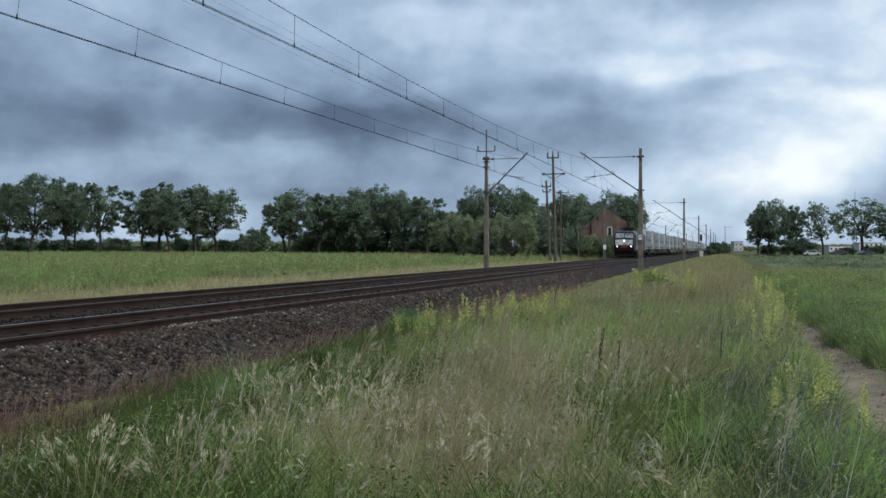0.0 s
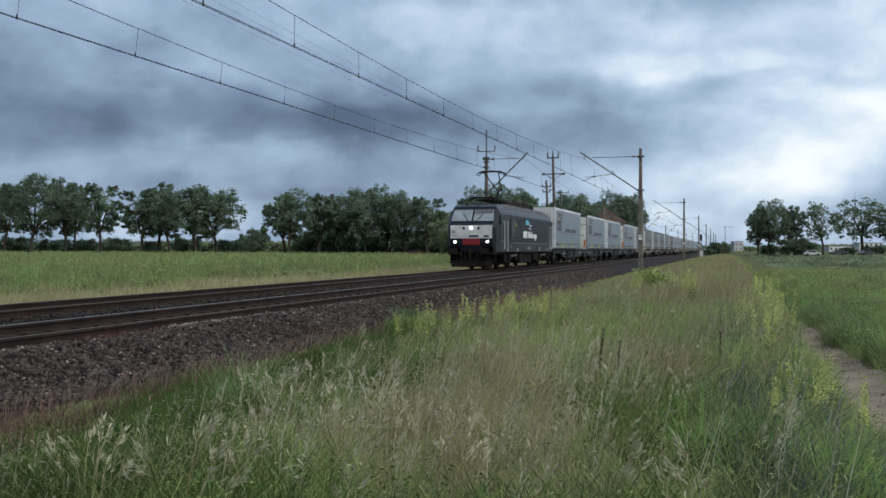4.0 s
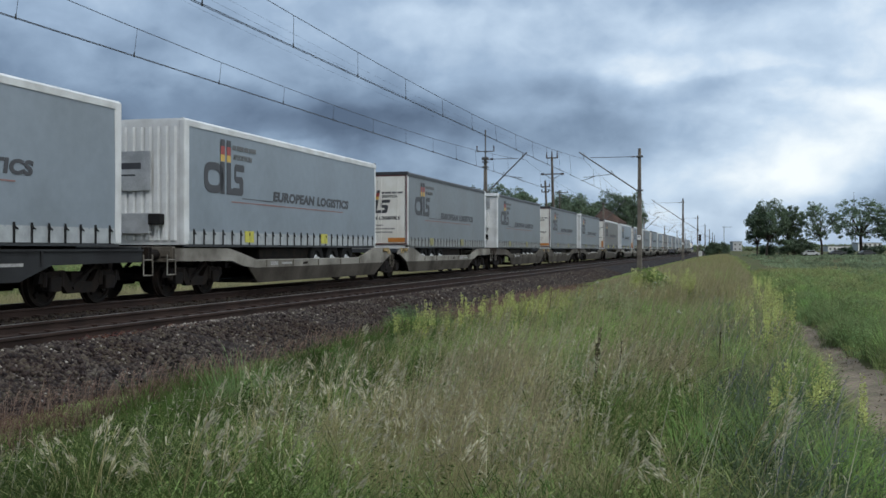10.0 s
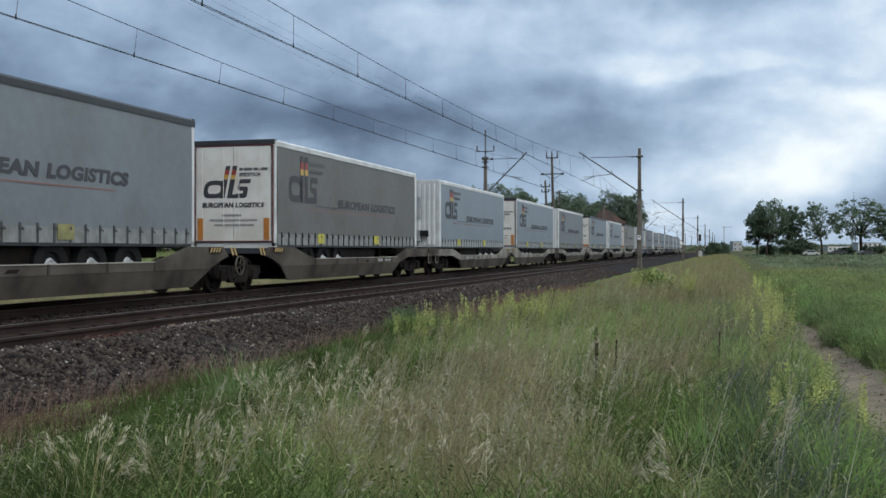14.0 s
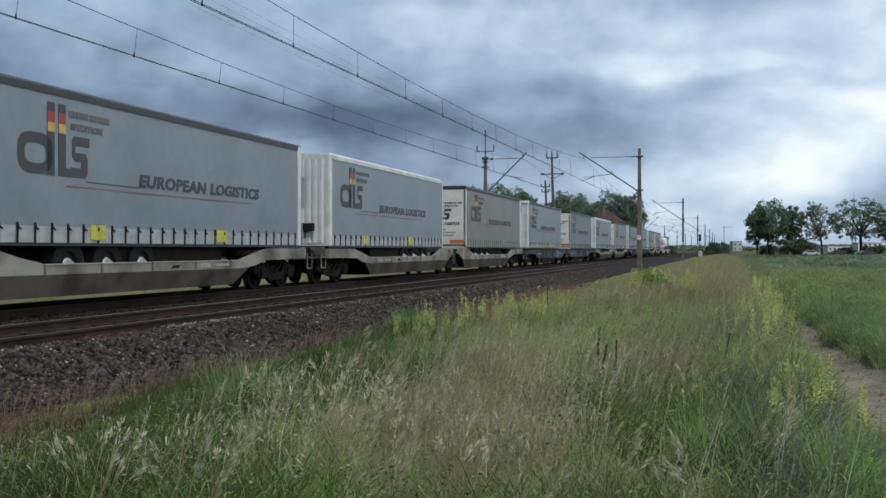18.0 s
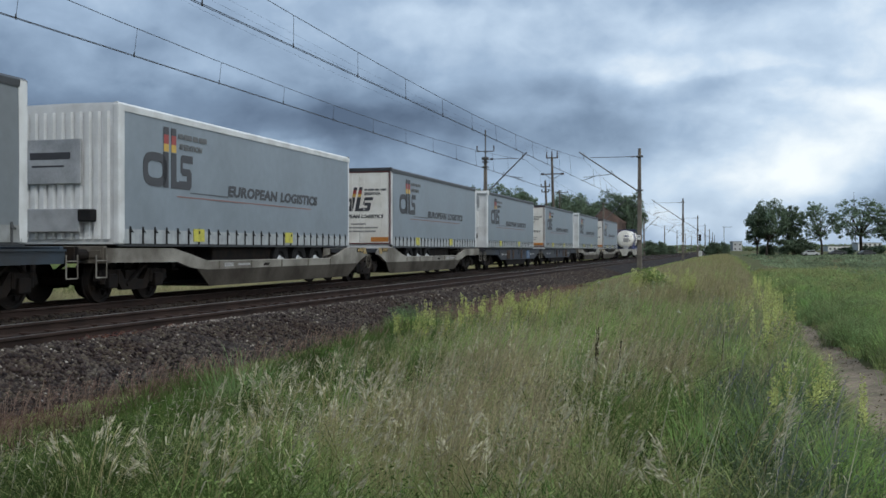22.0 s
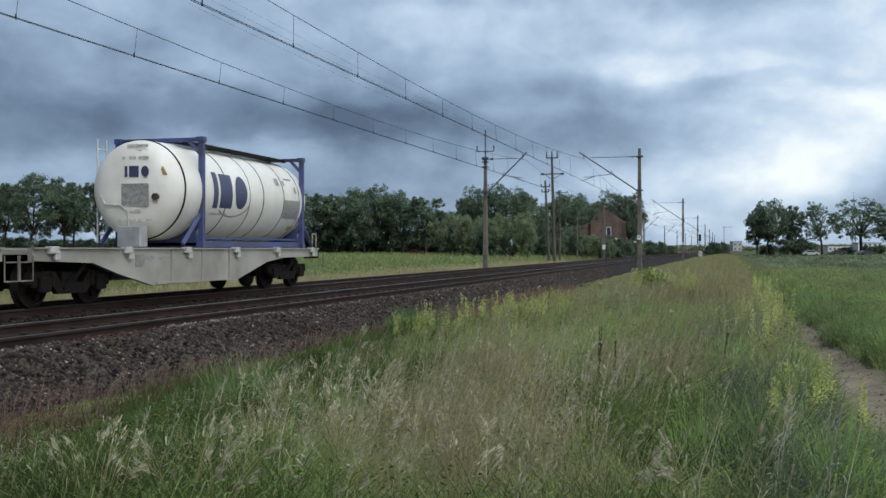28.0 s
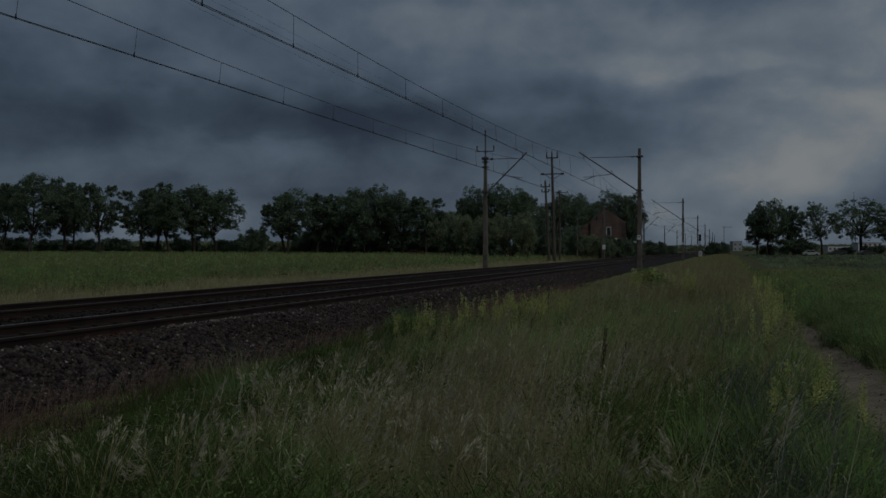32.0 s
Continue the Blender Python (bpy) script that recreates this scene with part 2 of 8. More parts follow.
M_LETTER = mat("dark_grey_print", (0.045, 0.047, 0.055), 0.55, var=0.12, scale=4)
M_RED = mat("red_print", (0.28, 0.045, 0.040), 0.5)
M_GOLD = mat("gold_print", (0.52, 0.34, 0.07), 0.5)
M_TAG = mat("yellow_code_plate", (0.46, 0.43, 0.06), 0.5, var=0.2)
M_ORANGE = mat("orange_reflector", (0.45, 0.18, 0.04), 0.35)
M_RUBBER = mat("black_rubber", (0.016, 0.016, 0.017), 0.85, var=0.2, spec=0.15)
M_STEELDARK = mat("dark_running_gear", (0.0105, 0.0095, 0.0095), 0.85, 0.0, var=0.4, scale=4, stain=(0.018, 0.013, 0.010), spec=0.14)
M_RUSTPAD = mat("rust_streaked_bracket", (0.070, 0.058, 0.052), 0.8, var=0.5, scale=5.0, stain=(0.060, 0.034, 0.022), spec=0.15)
M_NOTICE = mat("dull_blue_notice_board", (0.055, 0.120, 0.230), 0.6, var=0.3, scale=3.0)
# grimy wagon paint; on the lower plates its darkness stands for shade
M_WAGGRIME_SHADE = mat("grimy_shaded_wagon_paint", (0.082, 0.074, 0.062), 0.75, var=0.4, scale=0.9, stain=(0.040, 0.033, 0.027), spec=0.15)
M_WAGLIGHT = mat("light_grey_wagon_paint", (0.222, 0.214, 0.190), 0.65, var=0.35, scale=0.9, stain=(0.085, 0.074, 0.060), spec=0.3)
M_WAGDARK = mat("dark_grey_wagon_paint", (0.021, 0.023, 0.025), 0.7, var=0.35, scale=1.1, stain=(0.012, 0.012, 0.013), spec=0.25)
M_WAGBLUE = mat("dull_blue_wagon_paint", (0.017, 0.032, 0.050), 0.65, var=0.4, scale=1.1, stain=(0.016, 0.019, 0.024))
M_WAGNAVY = mat("navy_wagon_paint", (0.011, 0.017, 0.030), 0.65, var=0.4, scale=1.1, stain=(0.011, 0.012, 0.016))
M_LOCO = mat("black_loco_paint", (0.0052, 0.0068, 0.0112), 0.40, var=0.2, scale=1.5, stain=(0.007, 0.0085, 0.012), spec=0.27)
M_LOCOROOF = mat("dusty_grey_loco_roof", (0.070, 0.069, 0.068), 0.7, var=0.3, scale=1.2, stain=(0.040, 0.039, 0.038))
M_LOCORED = mat("red_loco_paint", (0.21, 0.016, 0.022), 0.5)
M_LAMP = mat("lit_headlamp", (1.0, 0.96, 0.86), 0.3, var=0.02, emit=4.5)
M_PRINTWHITE = mat("white_print", (0.78, 0.79, 0.80), 0.5)
M_CYAN = mat("light_blue_print", (0.10, 0.42, 0.55), 0.5)
M_TANK = mat("white_tank_cladding", (0.80, 0.79, 0.75), 0.4, var=0.06, scale=1.2, stain=(0.72, 0.70, 0.63))
M_CONTWAG = mat("pale_grey_wagon_paint", (0.36, 0.352, 0.315), 0.6, var=0.15, scale=0.9, stain=(0.26, 0.245, 0.21), spec=0.3)
M_HEM = mat("light_curtain_hem", (0.315, 0.340, 0.355), 0.5, var=0.15, scale=3.0, stain=(0.25, 0.268, 0.28))
M_TANKBLUE = mat("blue_container_frame", (0.05, 0.07, 0.20), 0.5, var=0.25, scale=2, stain=(0.05, 0.055, 0.11))
M_NAVYPRINT = mat("navy_print", (0.05, 0.06, 0.13), 0.5)
M_GREYPLATE = mat("grey_data_panel", (0.30, 0.30, 0.295), 0.6, var=0.3, scale=14)

M_OCHRE = mat("faded_ochre_print", (0.42, 0.30, 0.12), 0.6)
M_FAINT = mat("faint_grey_print", (0.55, 0.54, 0.50), 0.6, var=0.3, scale=9)
M_PINKHEAD = mat("reddish_grass_heads", (0.30, 0.205, 0.165), 0.8, var=0.3, scale=1.0, island=0.3, transl=0.3, spec=0.08)
M_MUGWORT = mat("grey_green_mugwort_leaves", (0.125, 0.170, 0.095), 0.7, var=0.35, scale=1.5, island=0.3, transl=0.35, spec=0.1)
M_TRACKSTONE = mat("oily_track_stones", (0.025, 0.020, 0.017), 0.9, var=0.45, scale=0.6, island=0.9, spec=0.15, stain=(0.028, 0.020, 0.016))
M_CHIP = mat("pale_ballast_chips", (0.23, 0.205, 0.185), 0.9, var=0.3, island=0.5, spec=0.2)
M_BUSH = mat("bushy_weed_leaves", (0.20, 0.275, 0.085), 0.65, var=0.4, scale=2.0, island=0.3, transl=0.4, spec=0.12)
M_PRINTGREY = mat("mid_grey_print", (0.11, 0.115, 0.12), 0.6, var=0.2)
M_RUSTSTONE = mat("rust_stained_stones", (0.080, 0.036, 0.027), 0.9, var=0.4, island=0.5, spec=0.15)
M_WEED = mat("dull_green_weeds", (0.185, 0.268, 0.110), 0.7, var=0.4, scale=0.9, island=0.3, transl=0.4, spec=0.08, fine=4.0, stain=(0.19, 0.20, 0.10))
M_SPIKE = mat("mignonette_flower_spikes", (0.52, 0.55, 0.21), 0.7, var=0.3, scale=1.2, island=0.2, transl=0.4, spec=0.08)
M_PALEHEAD = mat("pale_green_flower_heads", (0.40, 0.43, 0.24), 0.7, var=0.3, scale=1.2, island=0.25, transl=0.4, spec=0.08)
M_FRESHGRASS = mat("fresh_green_grass", (0.215, 0.345, 0.102), 0.65, var=0.45, scale=0.9, island=0.22, transl=0.45, spec=0.08, fine=4.0, stain=(0.21, 0.26, 0.10))


# ---- building helpers ----
RNG = np.random.default_rng(7)

def mesh_of(name, bm, material):
    me = bpy.data.meshes.new(name)
    bm.to_mesh(me)
    bm.free()
    for m in material if isinstance(material, (list, tuple)) else [material]:
        me.materials.append(m)
    return me


def part(name, bm, material, parent=None, label=""):
    ob = new(name, bm if isinstance(bm, bpy.types.Mesh) else mesh_of(name, bm, material))
    if parent is not None:
        ob.parent = parent
    return tagged(ob, label)


def box(bm, cx, cy, cz, sx, sy, sz, bevel=0.0):
    r = bmesh.ops.create_cube(bm, size=1.0, matrix=Matrix.Translation((cx, cy, cz)) @ Matrix.Diagonal((sx, sy, sz, 1)))
    if bevel:
        edges = {e for v in r["verts"] for e in v.link_edges}
        bmesh.ops.bevel(bm, geom=list(edges), offset=bevel, segments=2, affect="EDGES", profile=0.5)
    return bm


def bx(cx, cy, cz, sx, sy, sz, bevel=0.0):
    return box(bmesh.new(), cx, cy, cz, sx, sy, sz, bevel)


def rod(bm, a, b, r, n=8, r2=None):
    a, b = Vector(a), Vector(b)
    d = b - a
    m = Matrix.Translation((a + b) / 2) @ d.to_track_quat("Z", "Y").to_matrix().to_4x4()
    bmesh.ops.create_cone(bm, cap_ends=True, segments=n, radius1=r, radius2=r if r2 is None else r2, depth=d.length, matrix=m)
    return bm


def rods(segs, r, n=8):
    bm = bmesh.new()
    for a, b in segs:
        rod(bm, a, b, r, n)
    return bm


def prism(bm, pts, axis, a, b):
    """Extrude a closed outline of (p, q) along an axis: x gives (y, z), y gives (x, z), z gives (x, y)."""
    def at(p, q, w):
        return {"x": (w, p, q), "y": (p, w, q), "z": (p, q, w)}[axis]
    va = [bm.verts.new(at(p, q, a)) for p, q in pts]
    vb = [bm.verts.new(at(p, q, b)) for p, q in pts]
    n = len(pts)
    bm.faces.new(va)
    bm.faces.new(list(reversed(vb)))
    for i in range(n):
        bm.faces.new((va[i], vb[i], vb[(i + 1) % n], va[(i + 1) % n]))
    bmesh.ops.recalc_face_normals(bm, faces=bm.faces[:])
    return bm


def pr(pts, axis, a, b):
    return prism(bmesh.new(), pts, axis, a, b)


def grid_mesh(name, verts, faces, material):
    me = bpy.data.meshes.new(name)
    verts = np.asarray(verts, dtype=np.float32)
    faces = np.asarray(faces, dtype=np.int32)
    k = faces.shape[1]
    me.vertices.add(len(verts)); me.vertices.foreach_set("co", verts.ravel())
    me.loops.add(faces.size); me.loops.foreach_set("vertex_index", faces.ravel())
    me.polygons.add(len(faces)); me.polygons.foreach_set("loop_start", np.arange(0, faces.size, k, dtype=np.int32))
    me.update(calc_edges=True)
    me.validate()
    for m in material if isinstance(material, (list, tuple)) else [material]:
        me.materials.append(m)
    return me


def smooth(ob):
    for p in ob.data.polygons:
        p.use_smooth = True
    return ob



# ---- ground ----
NEAR, FAR = -9.61, -13.61          # centre lines of the two tracks
FOOT = -6.55                       # foot of the ballast slope


def bumps(x, y, s, seed=0.0):
    return (np.sin(x * 1.3 * s + seed) * np.cos(y * 0.9 * s + seed * 2) + np.sin(x * 0.6 * s - y * 0.75 * s + seed * 3)) * 0.5


def ground_z(x, y):
    x, y = np.asarray(x, float), np.asarray(y, float)
    z = np.full(np.broadcast(x, y).shape, -0.55) + 0 * x + 0 * y
    z = z + 0.05 * bumps(x, y, 1.1) * (x > -6.5)
    z = z - 0.10 * np.exp(-((x - 1.55) / 0.34) ** 2)
    z = z + 0.30 * np.clip((x - 4) / 60, 0, 1) + 0.06 * bumps(x, y, 0.35, 2.0) * (x > 4)
    z = z + 0.55 * np.clip((-x - 24) / 120, 0, 1)
    bed = (x < -6.8) & (x > -16.6)
    return np.where(bed, -0.75, z)


def axis_points(parts):
    out = []
    for a, b, n in parts:
        out.extend(np.linspace(a, b, n, endpoint=False))
    return np.array(out + [parts[-1][1]])


def build_ground():
    xs = axis_points([(-3000, -300, 12), (-300, -60, 24), (-60, -17, 40), (-17, -16.5, 2), (-16.5, -7, 6), (-7, -6.5, 3), (-6.5, 6, 84), (6, 30, 40), (30, 300, 24), (300, 3000, 12)])
    ys = axis_points([(-1500, -60, 14), (-60, 0, 16), (0, 40, 130), (40, 120, 90), (120, 400, 50), (400, 4000, 18)])
    X, Y = np.meshgrid(xs, ys, indexing="ij")
    V = np.stack([X, Y, ground_z(X, Y)], -1).reshape(-1, 3)
    ny = len(ys)
    i, j = np.meshgrid(np.arange(len(xs) - 1), np.arange(ny - 1), indexing="ij")
    a = (i * ny + j).ravel()
    me = grid_mesh("ground", V, np.stack([a, a + ny, a + ny + 1, a + 1], -1), M_SOIL)
    tagged(new("ground", me), "grassy soil of the fields and verge", "ground", kind="structure")
    # the bare wheel rut of the field track, laid over the soil
    for c, w, nm in ((1.57, 0.48, "dirt_track"),):
        yy = np.linspace(-10, 27, 260)
        rows = []
        for y in yy:
            ww = w * (1 + 0.16 * math.sin(y * 0.9 + c) + 0.10 * math.sin(y * 2.3)) * max(0.05, min(1.0, 2.9 - y / 9.5))
            cc = c + 0.10 * math.sin(y * 0.21 + c)
            rows.append([(cc - ww + 2 * ww * k / 6, y) for k in range(7)])
        R = np.array(rows)
        V = np.concatenate([R, (ground_z(R[..., 0], R[..., 1]) + 0.016 + 0.012 * RNG.normal(size=R.shape[:2]).clip(-1, 1))[..., None]], -1).reshape(-1, 3)
        i, j = np.meshgrid(np.arange(len(yy) - 1), np.arange(6), indexing="ij")
        a = (i * 7 + j).ravel()
        ob = new(nm, grid_mesh(nm, V, np.stack([a, a + 1, a + 8, a + 7], -1), M_DIRT))
        tagged(ob, "bare brown wheel rut worn into the grass", "dirt track", kind="structure")


build_ground()

# ---- track bed, rails and sleepers ----
Y0, Y1 = -520.0, 900.0


def build_bed():
    prof = [(-17.3, -0.8), (-16.0, -0.20), (-15.7, -0.155), (-14.6, -0.15), (-14.2, -0.19), (-13.0, -0.19), (-12.5, -0.15), (-11.6, -0.20), (-10.7, -0.15), (-10.2, -0.19),
            (-9.0, -0.19), (-8.75, -0.15), (-8.35, -0.14), (-8.2, -0.17), (-7.7, -0.30), (-7.2, -0.43), (-6.75, -0.54), (-6.4, -0.66)]
    ys = axis_points([(Y0, -20, 30), (-20, 60, 220), (60, 200, 80), (200, Y1, 40)])
    P = np.array(prof)
    X = np.repeat(P[None, :, 0], len(ys), 0) + 0.04 * RNG.normal(size=(len(ys), len(P)))
    Z = np.repeat(P[None, :, 1], len(ys), 0) + 0.012 * RNG.normal(size=(len(ys), len(P)))
    V = np.stack([X, np.repeat(ys[:, None], len(P), 1), Z], -1).reshape(-1, 3)
    k = len(P)
    i, j = np.meshgrid(np.arange(len(ys) - 1), np.arange(k - 1), indexing="ij")
    a = (i * k + j).ravel()
    tagged(new("ballast_bed", grid_mesh("ballast_bed", V, np.stack([a, a + 1, a + k + 1, a + k], -1), M_BALLAST)),
           "dark grey crushed stone bed under two tracks", "ballast", kind="structure")


build_bed()


def stones(name, n, xr, yr, size, height, material=None):
    """Angular ballast stones lying on a surface of the given height, joined."""
    xs = RNG.uniform(*xr, n)
    ys = yr[0] + (yr[1] - yr[0]) * RNG.random(n) ** 1.7
    zs = height(xs)
    s = RNG.uniform(*size, n)
    base = np.array([(1, 0, 0), (-0.2, 0.95, 0.1), (-1, -0.1, 0), (0.1, -1, -0.1), (0.15, 0.1, 0.8), (-0.1, 0, -0.7)])
    V = base[None] * (s[:, None, None] * RNG.uniform(0.6, 1.15, (n, 6, 3)))
    a = RNG.uniform(0, 6.28, n)
    ca, sa = np.cos(a)[:, None], np.sin(a)[:, None]
    x, y, z = V[..., 0], V[..., 1], V[..., 2]
    t = RNG.uniform(-0.6, 0.6, n)[:, None]
    x, z = x * np.cos(t) - z * np.sin(t), x * np.sin(t) + z * np.cos(t)
    V = np.stack([x * ca - y * sa + xs[:, None], x * sa + y * ca + ys[:, None], z + zs[:, None] + RNG.uniform(-0.022, 0.022, n)[:, None]], -1)
    F = np.array([(0, 1, 4), (1, 2, 4), (2, 3, 4), (3, 0, 4), (1, 0, 5), (2, 1, 5), (3, 2, 5), (0, 3, 5)])
    F = (F[None] + 6 * np.arange(n)[:, None, None]).reshape(-1, 3)
    return grid_mesh(name, V.reshape(-1, 3), F, material or M_STONE)


def slope_z(x):
    return np.interp(x, [-8.75, -8.35, -8.2, -7.7, -7.2, -6.75, -6.4], [-0.15, -0.14, -0.17, -0.30, -0.43, -0.54, -0.62])


tagged(new("ballast_stones", stones("ballast_stones", 64000, (-8.75, -6.62), (4.0, 70.0), (0.026, 0.062), slope_z)),
       "loose angular grey ballast stones on the shoulder", "ballast", kind="stuff")
tagged(new("dirt_clods", stones("dirt_clods", 1600, (1.22, 1.92), (6.0, 24.0), (0.008, 0.026), lambda x: np.full_like(x, -0.55) - 0.10 * np.exp(-((x - 1.55) / 0.34) ** 2) + 0.02, M_DIRT)),
       "crumbs of dry earth in the wheel rut", "soil", kind="stuff")
tagged(new("rusty_stones", stones("rusty_stones", 260, (-8.84, -8.45), (12.2, 15.2), (0.02, 0.045), lambda x: slope_z(x) + 0.02, M_RUSTSTONE)),
       "rust-stained stones at the foot of the rail", "ballast", kind="stuff")
tagged(new("sandy_stones", stones("sandy_stones", 420, (-8.80, -8.50), (14.6, 18.5), (0.016, 0.034), lambda x: slope_z(x) + 0.02, M_CHIP)),
       "streak of pale grit beside the rail", "ballast", kind="stuff")
tagged(new("ballast_chips", stones("ballast_chips", 1600, (-8.75, -6.7), (4.0, 60.0), (0.016, 0.036), lambda x: slope_z(x) + 0.022, M_CHIP)),
       "pale freshly broken stones among the ballast", "ballast", kind="stuff")
tagged(new("ballast_stones", stones("ballast_stones", 14000, (-12.9, -10.6), (8.0, 75.0), (0.025, 0.05), lambda x: np.full_like(x, -0.17), M_TRACKSTONE)),
       "loose angular grey ballast stones between the tracks", "ballast", kind="stuff")


def build_rails():
    side = [(-0.075, -0.172), (0.075, -0.172), (0.075, -0.160), (0.012, -0.140), (0.010, -0.050), (0.036, -0.036), (0.036, -0.008), (0.028, -0.001),
            (-0.028, -0.001), (-0.036, -0.008), (-0.036, -0.036), (-0.010, -0.050), (-0.012, -0.140), (-0.075, -0.160)]
    for c, nm in ((NEAR, "railway_track"), (FAR, "railway_track")):
        track = tagged(new(nm), "rusty steel rails on sleepers in dark ballast", "railway track", kind="structure")
        for dx in (-0.7535, 0.7535):
            part("rail", pr([(c + dx + x, z) for x, z in side], "y", Y0, Y1), M_RAILSIDE, track)
            part("running_surface", bx(c + dx, (Y0 + Y1) / 2, 0.001, 0.05, Y1 - Y0, 0.004), M_RAILTOP if c == NEAR and dx < 0 else M_RAILDULL, track, "shiny worn rail head" if c == NEAR and dx < 0 else "dull brown rail head")
        me = mesh_of("sleeper", pr([(-1.3, -0.37), (1.3, -0.37), (1.28, -0.19), (0.5, -0.175), (-0.5, -0.205), (-1.28, -0.19)], "y", -0.13, 0.13), M_SLEEPER)
        cl = mesh_of("rail_clip", bx(0, 0, -0.15, 0.34, 0.10, 0.05, 0.015), M_RAILSIDE)
        for k in range(140):
            s = part("sleeper", me, None, track)
            s.location = (c, 3.0 + 0.6 * k, 0)
            if k < 70:
                for dx in (-0.7535, 0.7535):
                    ob = part("rail_clip", cl, None, track)
                    ob.location = (c + dx, 3.0 + 0.6 * k, 0)


build_rails()

FOCAL, SN, CS = 1805.0, math.sin(radians(TURN)), math.cos(radians(TURN))


def spot(across, depth):
    """A plan position from metres across and ahead of the camera's first view axis."""
    return (across * CS - depth * SN, across * SN + depth * CS)


# ---- overhead line ----
SPAN, MAST0 = 70.4, 69.5
MAST_NEAR, MAST_FAR = -5.75, -16.3
CONTACT, MESSENGER = 5.80, 7.35


def wire(bm, pts, r=0.008, n=4):
    """One continuous tube through the points."""
    rings = []
    for q in pts:
        rings.append([bm.verts.new((q[0] + r * math.cos(k * 2 * math.pi / n), q[1], q[2] + r * math.sin(k * 2 * math.pi / n))) for k in range(n)])
    for a, b in zip(rings, rings[1:]):
        for k in range(n):
            bm.faces.new((a[k], a[(k + 1) % n], b[(k + 1) % n], b[k]))
    return bm


def build_catenary():
    for c, sag, za, zb in ((NEAR, 0.95, -0.12, 0.20), (FAR, 1.03, -0.38, 0.26)):
        line = tagged(new("overhead_line"), "dark copper overhead wires with droppers", "overhead wire")
        con, mes = {-0.03: [], 0.03: []}, []
        for k in range(-2, 8):
            ya = MAST0 + SPAN * k
            oa, ob_ = (za, zb) if k % 2 else (zb, za)
            n = 16 if k < 2 else 6
            cx = lambda t: c + oa + (ob_ - oa) * t
            mz = lambda t: MESSENGER - 4 * sag * t * (1 - t)
            skip = 1 if k > -2 else 0
            mes += [(c + 0.5 * (oa + (ob_ - oa) * t), ya + SPAN * t, mz(t)) for t in np.linspace(0, 1, n + 1)][skip:]
            for o in con:
                con[o] += [(cx(t) + o, ya + SPAN * t, CONTACT) for t in (0, 0.5, 1)][skip:]
            for i in range(-7, 8) if k < 4 else ():
                t = 0.5 + i * 4.2 / SPAN
                y = ya + SPAN * t
                dr = rod(bmesh.new(), (cx(t), y, CONTACT), (c + 0.5 * (oa + (ob_ - oa) * t), y, mz(t)), 0.006, 4)
                rod(dr, (cx(t), y, CONTACT - 0.03), (cx(t), y, CONTACT + 0.08), 0.016, 6)
                part("dropper", dr, M_WIRE, line)
        for o in con:
            part("contact_wire", wire(bmesh.new(), con[o], 0.0085), M_WIRE, line)
        part("messenger_wire", wire(bmesh.new(), mes, 0.0095), M_WIRE, line)


build_catenary()


